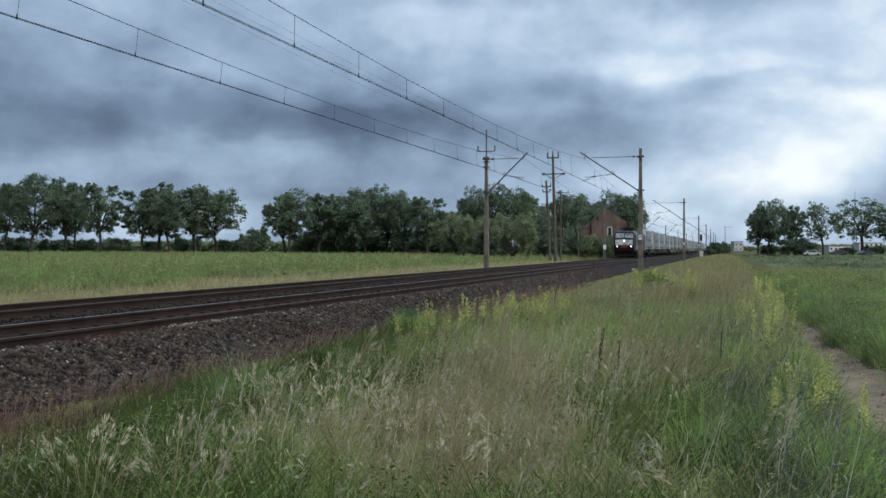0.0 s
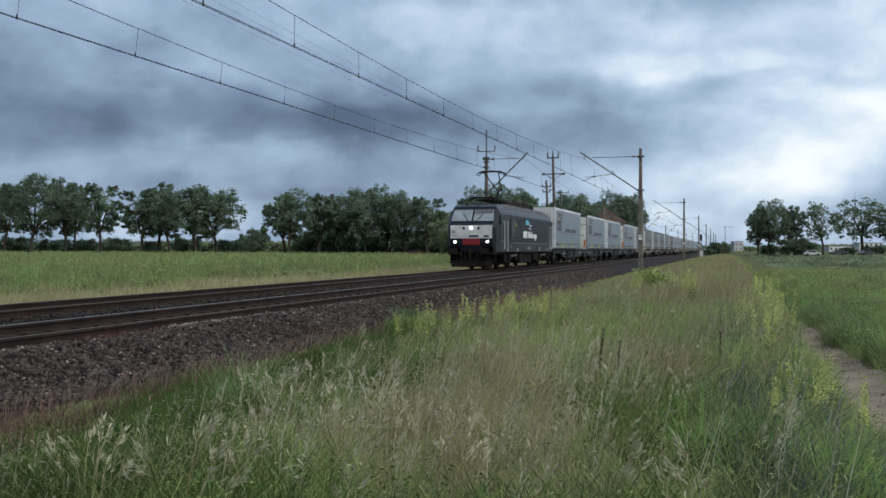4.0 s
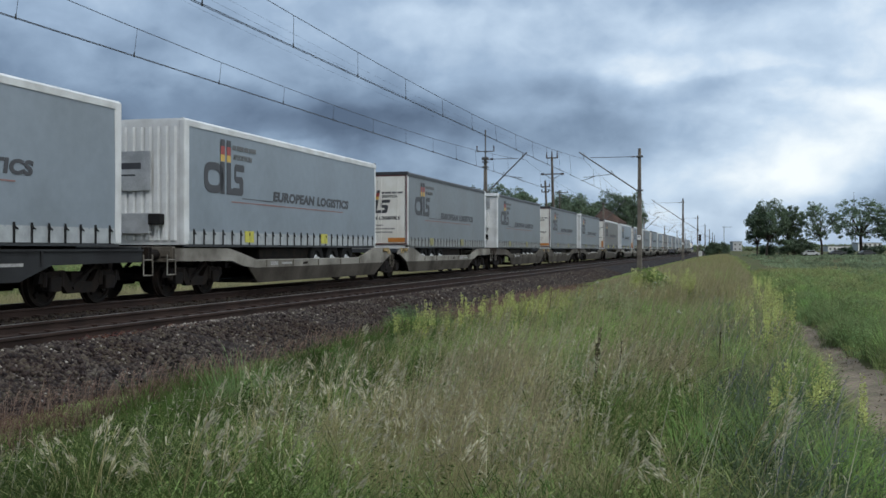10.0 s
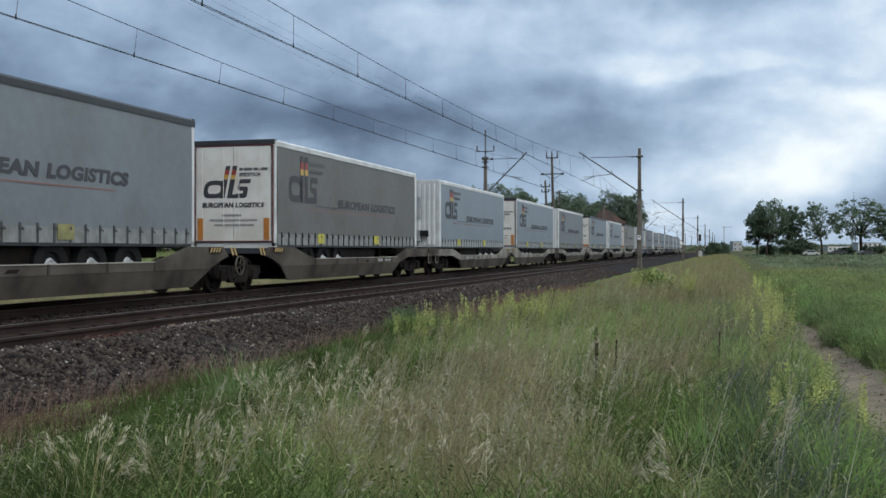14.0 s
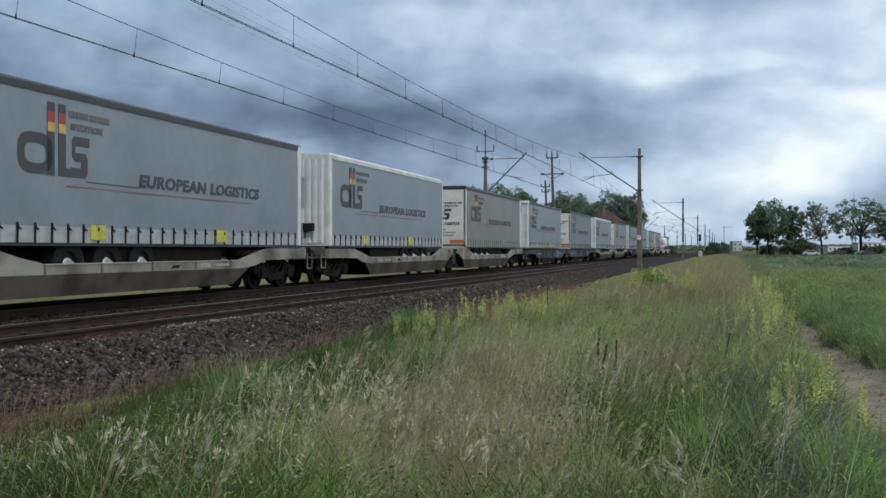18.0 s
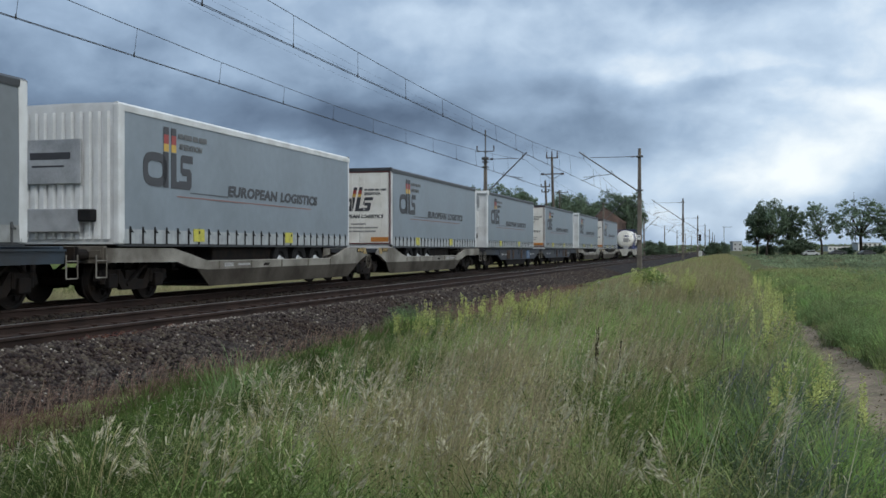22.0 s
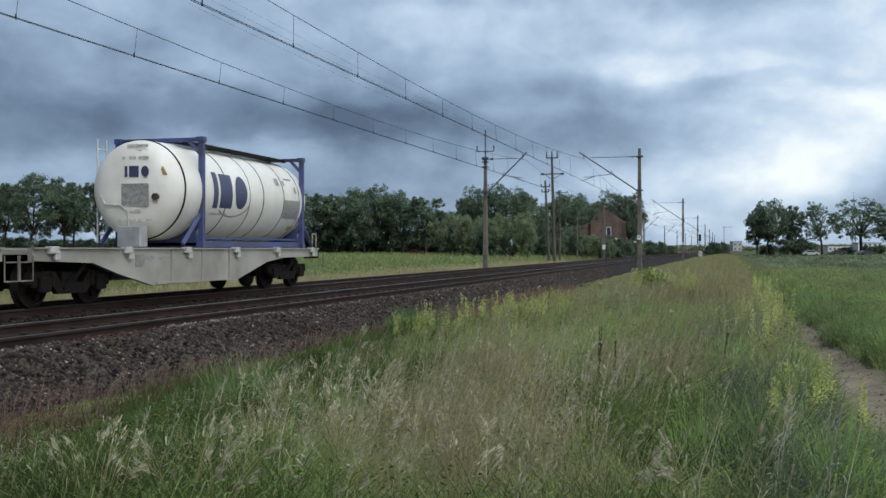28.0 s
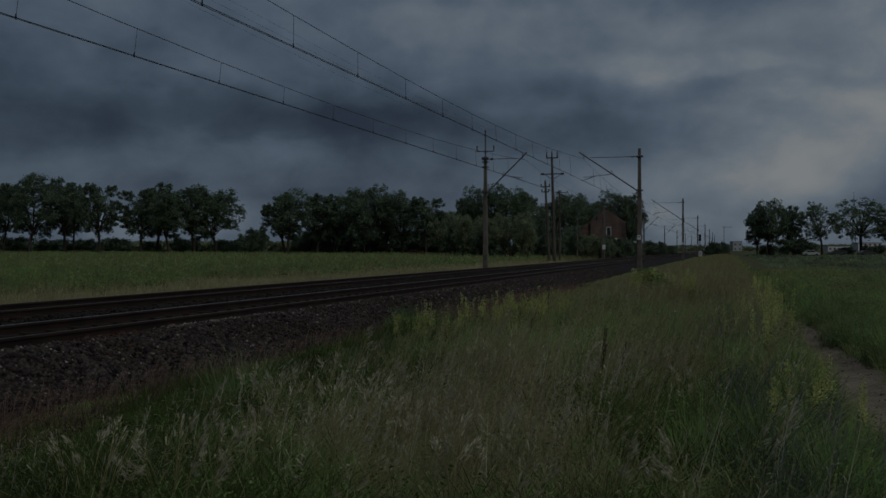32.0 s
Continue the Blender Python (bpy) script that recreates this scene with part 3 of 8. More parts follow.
def build_mast(side, y, h, spike):
    """A tapered concrete mast with its slanting cantilever over the nearest track."""
    x0 = MAST_NEAR if side > 0 else MAST_FAR
    c = NEAR if side > 0 else FAR
    d = (c - x0)
    m = new("catenary_mast")
    m.location = (x0, y, -0.6)
    b = bmesh.new()
    bmesh.ops.create_cone(b, cap_ends=True, segments=4, radius1=0.25, radius2=0.135, depth=h + 0.6, matrix=Matrix.Translation((0, 0, (h + 0.6) / 2)) @ Matrix.Rotation(radians(45), 4, "Z"))
    bmesh.ops.bevel(b, geom=b.edges[:], offset=0.025, segments=1, affect="EDGES")
    part("mast_shaft", b, M_CONCRETE, m)
    top = 0.6
    g = 1 if d > 0 else -1
    part("strut", rods([((g * 0.17, 0, 5.15 + top), (d + 0.25 * g, 0, 7.85 + top))], 0.045), M_GALV, m)
    part("tie_rod", rods([((g * 0.17, 0, 7.45 + top), (d * 0.86, 0, 7.45 + top))], 0.022, 6), M_GALV, m)
    ins = bmesh.new()
    for k in range(4):
        rod(ins, (g * (0.35 + 0.06 * k), 0, 7.45 + top), (g * (0.38 + 0.06 * k), 0, 7.45 + top), 0.075, 10)
    part("insulator", ins, M_INSUL, m)
    part("steady_arm", rods([((d * 0.45, 0, 6.3 + top), (d * 0.98, 0, 6.1 + top)), ((d * 0.75, 0, 6.2 + top), (d * 1.02, 0, CONTACT + 0.05 + top)), ((d * 0.45, 0, 6.3 + top), (d * 0.5, 0, 6.55 + top))], 0.02, 6), M_GALV, m)
    part("hanger", rods([((d * 0.98, 0, 7.8 + top), (d * 0.98, 0, MESSENGER + top))], 0.02, 6), M_GALV, m)
    for z in (5.15, 7.45):
        part("bracket", bx(0, 0, z + top, 0.46, 0.46, 0.10, 0.01), M_GALV, m)
    if side > 0:
        part("sign_plate", bx(0, -0.28, 2.55 + 0.0, 0.24, 0.012, 0.32), M_PRINTWHITE, m, "small white number plate with bars")
        part("sign_mark", bx(0, -0.289, 2.60, 0.15, 0.004, 0.07), M_LETTER, m)
    if spike:
        part("spike", rods([((0, 0, h + 0.6), (0, 0, h + 2.5))], 0.05, 8), M_GALV, m)
        part("crossarm", rods([((-0.62, 0, h + 1.0), (0.62, 0, h + 1.0))], 0.035, 6), M_GALV, m)
        for sx in (-0.6, 0.6):
            ins = bmesh.new()
            for k in range(4):
                rod(ins, (sx, 0, h + 1.05 + 0.09 * k), (sx, 0, h + 1.11 + 0.09 * k), 0.06, 8)
            part("insulator", ins, M_INSUL, m)
        for z in (h + 0.55, h + 0.25, h - 0.1):
            part("clamp", bx(0, 0, z, 0.42, 0.42, 0.07, 0.01), M_GALV, m)
    tagged(m, "tall tapered concrete mast carrying a slanting wire bracket" if not spike else "concrete mast with bracket and two-insulator top", "catenary mast", "masts along the track")
    return m


for k in range(7):
    build_mast(1, MAST0 + 0.8 + SPAN * k, 8.0, False)
    build_mast(-1, MAST0 + SPAN * k, 7.6, k == 0)


def build_pole_line():
    """A two-legged timber pole beside the far track with wires overhead."""
    x, y = spot(199 * 117 / FOCAL, 117)
    p = new("utility_pole")
    p.location = (x, y, -0.55)
    part("pole_shaft", rod(bmesh.new(), (0.02, 0, 0), (-0.30, 0, 12.3), 0.21, 10, 0.13), M_WOODPOLE, p)
    part("crossarm", bx(-0.29, 0, 12.2, 1.35, 0.14, 0.14, 0.02), M_GALV, p)
    part("crossarm", bx(-0.2, 0, 10.35, 2.5, 0.14, 0.12, 0.02), M_GALV, p)
    part("brace", rods([((-1.2, 0, 10.35), (-0.22, 0, 9.7)), ((0.8, 0, 10.35), (-0.22, 0, 9.7))], 0.03, 6), M_GALV, p)
    for x_, z in ((-0.90, 12.2), (-0.30, 12.3), (0.32, 12.2)):
        ins = bmesh.new()
        for k in range(5):
            rod(ins, (x_, 0, z + 0.13 * k), (x_, 0, z + 0.22 + 0.13 * k), 0.09 - 0.01 * k, 8)
        part("insulator", ins, M_INSUL, p)
    for x_ in (-1.35, 0.95):
        ins = bmesh.new()
        for k in range(3):
            rod(ins, (x_ - 0.2 + 0.13 * k, 0, 10.35), (x_ - 0.11 + 0.13 * k, 0, 10.35), 0.13, 8)
        part("insulator", ins, M_INSUL, p)
    tagged(p, "tall dark timber pole with two crossarms and insulators", "utility pole")
    x2, y2 = spot(189 * 117 / FOCAL, 117)
    r = new("utility_pole")
    r.location = (x2, y2, -0.55)
    part("pole_shaft", rod(bmesh.new(), (0.06, 0, 0), (-0.42, 0, 9.6), 0.18, 10, 0.11), M_WOODPOLE, r)
    for z, ln in ((8.9, 1.1), (8.3, 0.9)):
        part("crossarm", bx(-0.40, 0, z, ln, 0.12, 0.12, 0.02), M_GALV, r)
        for sx in (-0.45, 0.45):
            part("insulator", rods([((-0.40 + sx * ln, 0, z + 0.05), (-0.40 + sx * ln, 0, z + 0.30))], 0.07, 7), M_INSUL, r)
    tagged(r, "shorter dark timber pole with two short crossarms", "utility pole")
    w = tagged(new("power_line"), "thin dark wires strung high beside the railway", "power line")
    for x, z in ((-0.85, 11.3), (0, 11.4), (0.85, 11.3)):
        bm = bmesh.new()
        wire(bm, [(-18.4 + x, 114 - 122 * t, z + 0.4 - 4 * 1.6 * t * (1 - t)) for t in np.linspace(0, 1, 17)], 0.0035)
        part("wire", bm, M_WIRE, w)
    q = new("utility_pole")
    q.location = (-18.4, -8, -0.55)
    part("pole_leg", rods([((0, 0, 0), (0, 0, 11.2))], 0.17, 10), M_WOODPOLE, q)
    part("crossarm", bx(0, 0, 11.1, 1.9, 0.14, 0.14, 0.02), M_GALV, q)
    tagged(q, "dark timber pole with a crossarm", "utility pole")


build_pole_line()


def slim_pole(x, y, h, material, label, arm):
    t = new("line_pole")
    t.location = (x, y, -0.6)
    part("pole", rod(bmesh.new(), (0, 0, 0), (0, 0, h), 0.13, 8, 0.08), material, t)
    part("crossarm", bx(arm * 0.3, 0, h - 0.3, abs(arm), 0.09, 0.09, 0.01), M_GALV, t)
    for k in (-0.4, 0.4):
        part("insulator", rods([((arm * (0.3 + k), 0, h - 0.26), (arm * (0.3 + k), 0, h - 0.05))], 0.05, 6), M_INSUL, t)
    tagged(t, label, "pole")


slim_pole(-20.4, 128, 9.2, M_WOODPOLE, "slim dark pole with a short crossarm", 1.4)
slim_pole(-23.6, 166, 6.6, M_CONCRETE, "slim pale pole near the brick house", 1.2)
slim_pole(-1.0, 330, 9.0, M_CONCRETE, "slim lamp pole far along the line", 3.0)


def track_signal(x, y):
    t = new("track_signal")
    t.location = (x, y, -0.5)
    part("post", rod(bmesh.new(), (0, 0, 0), (0, 0, 4.2), 0.08, 8), M_GALV, t)
    part("signal_head", bx(0, 0, 4.6, 0.6, 0.3, 1.6, 0.05), M_STEELDARK, t)
    for z in (4.2, 4.6, 5.0):
        part("lens", lathe([(-0.16, 0.10), (-0.22, 0.10), (-0.22, 0.02)], 12, "y"), M_GLASSDARK, t).location = (0, 0, z)
    part("ladder", rods([((0.2, 0.25, 0), (0.2, 0.1, 4)), ((-0.2, 0.25, 0), (-0.2, 0.1, 4))], 0.02, 5), M_GALV, t)
    tagged(t, "dark railway signal on a thin post", "signal")


def relay_box(x, y):
    t = new("relay_box")
    t.location = (x, y, -0.6)
    part("cabinet", bx(0, 0, 0.75, 0.8, 0.5, 1.3, 0.03), M_WHITEWALL, t)
    part("door", bx(0, -0.26, 0.75, 0.68, 0.03, 1.1, 0.01), M_TWHITE, t)
    part("roof", bx(0, 0, 1.43, 0.95, 0.65, 0.06, 0.01), M_GALV, t)
    tagged(t, "small white lineside relay cabinet", "cabinet")


# ---- the train: shared pieces ----
SPEED = 20.1


def gone(t):
    """How far the train has rolled after t seconds; it brakes gently at first."""
    e = max(0.0, 6.0 - t)
    return SPEED * t - 0.13 * e * e - 0.14 * e + 0.08


def lathe(prof, n=24, axis="x"):
    """Turn (along, radius) points round an axis."""
    bm = bmesh.new()
    rings = []
    for u, r in prof:
        ring = []
        for k in range(n):
            a = 2 * math.pi * k / n
            p, q = r * math.cos(a), r * math.sin(a)
            ring.append(bm.verts.new({"x": (u, p, q), "y": (p, u, q), "z": (p, q, u)}[axis]))
        rings.append(ring)
    for ra, rb in zip(rings, rings[1:]):
        for k in range(n):
            bm.faces.new((ra[k], ra[(k + 1) % n], rb[(k + 1) % n], rb[k]))
    bm.faces.new(rings[0]); bm.faces.new(list(reversed(rings[-1])))
    bmesh.ops.recalc_face_normals(bm, faces=bm.faces[:])
    return bm


def wheelset_mesh(r, name="wheelset"):
    bm = bmesh.new()
    for s in (-1, 1):
        w = lathe([(s * 0.66, r * 0.35), (s * 0.68, r * 1.06), (s * 0.71, r * 1.06), (s * 0.72, r), (s * 0.82, r * 0.98), (s * 0.82, r * 0.84), (s * 0.775, r * 0.80), (s * 0.76, r * 0.42), (s * 0.84, r * 0.36), (s * 0.84, r * 0.2)], 28)
        me = bpy.data.meshes.new("tmp"); w.to_mesh(me); w.free(); bm.from_mesh(me)
        for k in range(4):
            a = k * math.pi / 2 + 0.4
            box(bm, s * 0.80, 0.6 * r * math.cos(a), 0.6 * r * math.sin(a), 0.05, 0.10, 0.10)
    rod(bm, (-1.05, 0, 0), (1.05, 0, 0), 0.09, 10)
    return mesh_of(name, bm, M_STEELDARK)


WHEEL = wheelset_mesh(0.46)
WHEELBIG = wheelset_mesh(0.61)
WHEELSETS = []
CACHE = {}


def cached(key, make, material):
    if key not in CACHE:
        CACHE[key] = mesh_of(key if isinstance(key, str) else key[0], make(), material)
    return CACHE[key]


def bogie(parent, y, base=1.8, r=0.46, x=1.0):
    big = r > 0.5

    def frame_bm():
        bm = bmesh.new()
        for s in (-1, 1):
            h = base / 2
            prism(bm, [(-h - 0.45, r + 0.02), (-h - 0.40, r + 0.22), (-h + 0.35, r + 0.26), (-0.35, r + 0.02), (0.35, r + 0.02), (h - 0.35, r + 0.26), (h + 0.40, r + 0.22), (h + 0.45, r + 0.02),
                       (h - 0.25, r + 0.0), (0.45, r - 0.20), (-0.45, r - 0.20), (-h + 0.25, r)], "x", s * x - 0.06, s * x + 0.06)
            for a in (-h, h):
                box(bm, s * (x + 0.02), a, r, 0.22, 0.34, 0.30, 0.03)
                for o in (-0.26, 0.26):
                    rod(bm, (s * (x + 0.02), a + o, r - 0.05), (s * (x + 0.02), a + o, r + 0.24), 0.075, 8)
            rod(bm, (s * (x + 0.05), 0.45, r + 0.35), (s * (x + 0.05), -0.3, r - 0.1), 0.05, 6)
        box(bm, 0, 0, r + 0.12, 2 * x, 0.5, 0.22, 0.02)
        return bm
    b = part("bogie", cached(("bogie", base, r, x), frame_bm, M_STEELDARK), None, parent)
    b.location = (0, y, 0)
    for a in (-base / 2, base / 2):
        w = part("wheelset", WHEELBIG if big else WHEEL, None, b)
        w.location = (0, a, r)
        WHEELSETS.append((w, r))
    for s in (-1, 1):
        for a in (-base / 2, base / 2):
            br = part("brake_block", cached(("brake_block", r), lambda: bx(0, 0, 0, 0.10, 0.08, 0.30, 0.02), M_STEELDARK), None, b)
            br.location = (s * 0.76, a + (r + 0.05) * (1 if a < 0 else -1), r)
    return b


def buffers(parent, y, sgn, z=1.02):
    for s in (-1, 1):
        def mk():
            bm = bmesh.new()
            rod(bm, (0, 0, 0), (0, -0.35, 0), 0.12, 12)
            rod(bm, (0, -0.35, 0), (0, -0.55, 0), 0.09, 12)
            box(bm, 0, -0.58, 0, 0.50, 0.05, 0.34, 0.02)
            return bm
        b = part("buffer", cached("buffer", mk, M_STEELDARK), None, parent)
        b.matrix_basis = pose(s * 0.875, y, z, 0, 0, 0 if sgn < 0 else 180)
    c = part("coupling", cached("coupling", lambda: box(rods([((0, 0, 0), (0, -0.45, -0.05)), ((0, -0.45, -0.05), (0, -0.5, -0.35))], 0.05, 8), 0, 0, 0, 0.3, 0.1, 0.3, 0.02), M_STEELDARK), None, parent)
    c.matrix_basis = pose(0, y, z, 0, 0, 0 if sgn < 0 else 180)


# ---- lettering and marks ----
def text_mesh(body, size, material, spacing=1.0, shear=0.0, depth=0.004):
    cu = bpy.data.curves.new("lettering", "FONT")
    cu.body, cu.size, cu.space_character, cu.shear, cu.extrude, cu.offset = body, size, spacing, shear, depth / 2, size * 0.052
    cu.resolution_u = 3
    ob = new("lettering", cu)
    dg = bpy.context.evaluated_depsgraph_get()
    me = bpy.data.meshes.new_from_object(ob.evaluated_get(dg))
    bpy.data.objects.remove(ob)
    me.materials.clear()
    me.materials.append(material)
    me.name = "lettering"
    xs = np.array([v.co.x for v in me.vertices])
    return me, xs.min(), xs.max()


def put_text(me, w0, w1, want, parent, m, label=""):
    """Hang a lettering mesh so that it is `want` metres wide."""
    ob = part("lettering", me, None, parent, label)
    k = want / (w1 - w0)
    ob.matrix_basis = m @ Matrix.Diagonal((k, 1 if k > 1.6 else k if k < 0.9 else 1, 1, 1)) @ Matrix.Translation((-w0, 0, 0))
    return ob


SIDE = Matrix(((0, 0, 1, 0), (1, 0, 0, 0), (0, 1, 0, 0), (0, 0, 0, 1)))   # flat art (u, w) upright on a side, facing +x
ENDF = Matrix(((1, 0, 0, 0), (0, 0, -1, 0), (0, 1, 0, 0), (0, 0, 0, 1)))  # flat art upright on an end, facing -y
TXT_A, TXT_B = text_mesh("EUROPEAN", 0.36, M_LETTER, 1.06, 0.12), text_mesh("LOGISTICS", 0.36, M_LETTER, 1.06, 0.12)


def flat(polys, t=0.004):
    bm = bmesh.new()
    for p in polys:
        prism(bm, p, "z", -t / 2, t / 2)
    return bm


def rect(a, b, c, d):
    return [(a, b), (c, b), (c, d), (a, d)]


def ring_polys(cx, cy, rx, ry, w, n=28, a0=0, a1=360, power=3.0):
    def se(a, rx_, ry_):
        c, s = math.cos(a), math.sin(a)
        return (cx + rx_ * math.copysign(abs(c) ** (2 / power), c), cy + ry_ * math.copysign(abs(s) ** (2 / power), s))
    out = []
    for k in range(n):
        a, b = radians(a0 + (a1 - a0) * k / n), radians(a0 + (a1 - a0) * (k + 1) / n)
        out.append([se(a, rx, ry), se(b, rx, ry), se(b, rx - w, ry - w), se(a, rx - w, ry - w)])
    return out


def logo_art(slant):
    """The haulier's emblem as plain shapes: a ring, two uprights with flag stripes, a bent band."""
    def sl(polys):
        return flat([[(u + slant * w, w) for u, w in p] for p in polys])
    dark = ring_polys(0.52, 0.40, 0.52, 0.40, 0.20)
    dark += [rect(0.86, 0.0, 1.10, 0.84), rect(1.22, 0.0, 1.46, 0.84), rect(1.46, 0.0, 1.60, 0.17)]
    dark += [[(1.60, 0.0), (2.10, 0.0), (2.18, 0.08), (2.18, 0.20), (1.60, 0.20)], [(1.96, 0.20), (2.18, 0.20), (2.18, 0.42), (2.10, 0.51), (1.96, 0.51)], [(1.76, 0.33), (1.96, 0.33), (1.96, 0.51), (1.76, 0.51)],
             [(1.66, 0.42), (1.76, 0.33), (1.76, 0.65), (1.90, 0.65), (1.90, 0.84), (1.74, 0.84), (1.66, 0.76)], [(1.90, 0.65), (2.24, 0.65), (2.24, 0.84), (1.90, 0.84)]]
    return (("logo_mark", mesh_of("logo_mark", sl(dark), M_LETTER)),
            *[("flag_stripe", mesh_of("flag_stripe", sl([rect(u, a, u + 0.22, b)]), m)) for u in (0.89, 1.23) for a, b, m in ((1.26, 1.44, M_LETTER), (1.04, 1.26, M_RED), (0.86, 1.04, M_GOLD))],
            ("small_print", mesh_of("small_print", sl([rect(1.56, 1.22, 1.76, 1.34), rect(1.8, 1.22, 2.2, 1.34), rect(2.26, 1.22, 2.5, 1.34), rect(2.56, 1.22, 2.95, 1.34)]), M_PRINTGREY)))


LOGO = {0: logo_art(0.0), 1: logo_art(0.20)}
TXT_S = text_mesh("SPEDITION", 0.17, M_PRINTGREY, 1.05, 0.15)


def logo(parent, m, k, slanted=0):
    for name, me in LOGO[slanted]:
        part(name, me, None, parent).matrix_basis = m @ Matrix.Diagonal((k, k, 1, 1))
    put_text(*TXT_S, 1.12 * k, parent, m @ Matrix.Translation(((1.60 + 0.2 * slanted) * k, 0.97 * k, 0)))


# ---- semi-trailers ----
TL, HW, ZB, ZT = 13.58, 1.275, 1.27, 4.22


def trailer(front, white, wear=""):
    """front: 'rib' or 'box' puts that front wall at the leading end; 'doors' puts the rear doors there."""
    t = new("semi_trailer")
    cur = {"o": M_CURTAIN_OLD, "d": M_CURTAIN_DULL, "g": M_CURTAIN_GRIMY}.get(wear, M_CURTAIN)
    trim = M_TWHITE if white else M_TDARK

    def curtain_bm(s):
        bm = bmesh.new()
        n, k = 54, 8
        vs = []
        for i in range(n + 1):
            y = 0.14 + (TL - 0.28) * i / n
            row = []
            for j in range(k + 1):
                f = j / k
                z = ZB + 0.02 + (ZT - 0.14 - ZB) * f
                bulge = 0.018 * math.sin(math.pi * f) + 0.008 * math.sin(y * 2.1 + f * 2) * (1 - f) + 0.010 * (1 - f) ** 4 * math.cos(y * 2 * math.pi / 0.5)
                row.append(bm.verts.new((s * (HW + bulge), y, z)))
            vs.append(row)
        for i in range(n):
            for j in range(k):
                bm.faces.new((vs[i][j], vs[i + 1][j], vs[i + 1][j + 1], vs[i][j + 1]))
        bmesh.ops.recalc_face_normals(bm, faces=bm.faces[:])
        for f in bm.faces:
            f.smooth = True
        return bm
    part("curtain", cached(("curtain", wear, 1), lambda: curtain_bm(1), cur), None, t, "taut grey tarpaulin side curtain")
    part("curtain", cached(("curtain", wear, -1), lambda: curtain_bm(-1), cur), None, t)
    part("roof", cached(("roof", white), lambda: prism(bmesh.new(), [(-HW + 0.02, ZT - 0.06), (HW - 0.02, ZT - 0.06), (HW - 0.06, ZT + 0.02), (0, ZT + 0.035), (-HW + 0.06, ZT + 0.02)], "y", 0.05, TL - 0.05), M_TWHITE), None, t)
    for s in (-1, 1):
        part("cant_rail", cached(("cant_rail", white, s), lambda: prism(bmesh.new(), [(s * (HW - 0.08), ZT - 0.13), (s * (HW + 0.02), ZT - 0.15), (s * (HW + 0.025), ZT - 0.02), (s * (HW - 0.03), ZT + 0.03), (s * (HW - 0.10), ZT + 0.02)], "y", 0.0, TL), trim), None, t)
        part("bottom_rail", cached(("bottom_rail", s), lambda: bx(s * (HW - 0.04), TL / 2, ZB - 0.03, 0.06, TL - 0.05, 0.09, 0.01), M_TDARK), None, t)
    part("load_floor", cached("load_floor", lambda: bx(0, TL / 2, ZB - 0.02, 2.4, TL - 0.1, 0.09), M_STEELDARK), None, t)
    def hem_bm():
        bm = bmesh.new()
        n = 108
        lo = [bm.verts.new((HW + 0.018 + 0.010 * math.cos(i * math.pi * 2 * 27 / n), 0.15 + (TL - 0.3) * i / n, ZB - 0.01)) for i in range(n + 1)]
        hi = [bm.verts.new((HW + 0.016, 0.15 + (TL - 0.3) * i / n, ZB + 0.30)) for i in range(n + 1)]
        for i in range(n):
            bm.faces.new((lo[i], lo[i + 1], hi[i + 1], hi[i]))
        return bm
    part("curtain_hem", cached(("curtain_hem", wear), hem_bm, M_HEM_DULL if wear else M_HEM), None, t, "paler gathered hem of the curtain")
    # straps and buckles along the lower edge
    def strap_bm():
        bm = bx(HW + 0.026, 0, ZB + 0.17, 0.008, 0.055, 0.38)
        box(bm, HW + 0.03, 0.0, ZB + 0.27, 0.02, 0.07, 0.08, 0.006)
        prism(bm, [(0.0, ZB + 0.30), (0.11, ZB + 0.25), (0.11, ZB + 0.22), (0.0, ZB + 0.26)], "x", HW + 0.024, HW + 0.032)
        return bm
    sm = cached(("strap", wear), strap_bm, M_STRAP_DULL if wear in ("d", "o") else M_RUBBER)
    for i in range(27):
        s = part("strap", sm, None, t)
        s.location = (0, 0.42 + 0.49 * i, 0)
    for y in (3.35, 8.6):
        p = part("code_plate", cached(("code_plate", wear), lambda: bx(HW + 0.032, 0, ZB + 0.20, 0.012, 0.52, 0.30), M_TAG_DULL if wear in ("d", "o") else M_TAG), None, t, "yellow code plate")
        p.location = (0, y, 0)
    logo(t, Matrix.Translation((HW + 0.024, 0.91, 2.54)) @ SIDE, 0.96)
    put_text(*TXT_A, 2.98, t, Matrix.Translation((HW + 0.024, 4.85, 2.50)) @ SIDE)
    put_text(*TXT_B, 2.72, t, Matrix.Translation((HW + 0.024, 8.03, 2.50)) @ SIDE)
    part("stripe", cached("stripe_dark", lambda: bx(HW + 0.022, 3.9, 2.47, 0.004, 1.9, 0.025), M_LETTER), None, t)
    part("stripe", cached("stripe_red", lambda: bx(HW + 0.022, 6.3, 2.36, 0.004, 7.9, 0.03), mat("dull_red_stripe", (0.22, 0.115, 0.105), 0.6)), None, t, "thin dull red stripe")
    # added dark filler that closes the see-through gap below the floor
    part("pallet_box", cached("pallet_box", lambda: bx(0, TL / 2, 0.98, 2.10, 4.6, 0.42, 0.03), M_STEELDARK), None, t, "dark filler box added under the floor")
    # running gear
    lead_axles = front == "doors"
    part("chassis_beam", cached("chassis_beam", lambda: box(bx(-0.45, TL / 2, 1.08, 0.14, TL - 0.9, 0.30), 0.45, TL / 2, 1.08, 0.14, TL - 0.9, 0.30), M_STEELDARK), None, t)
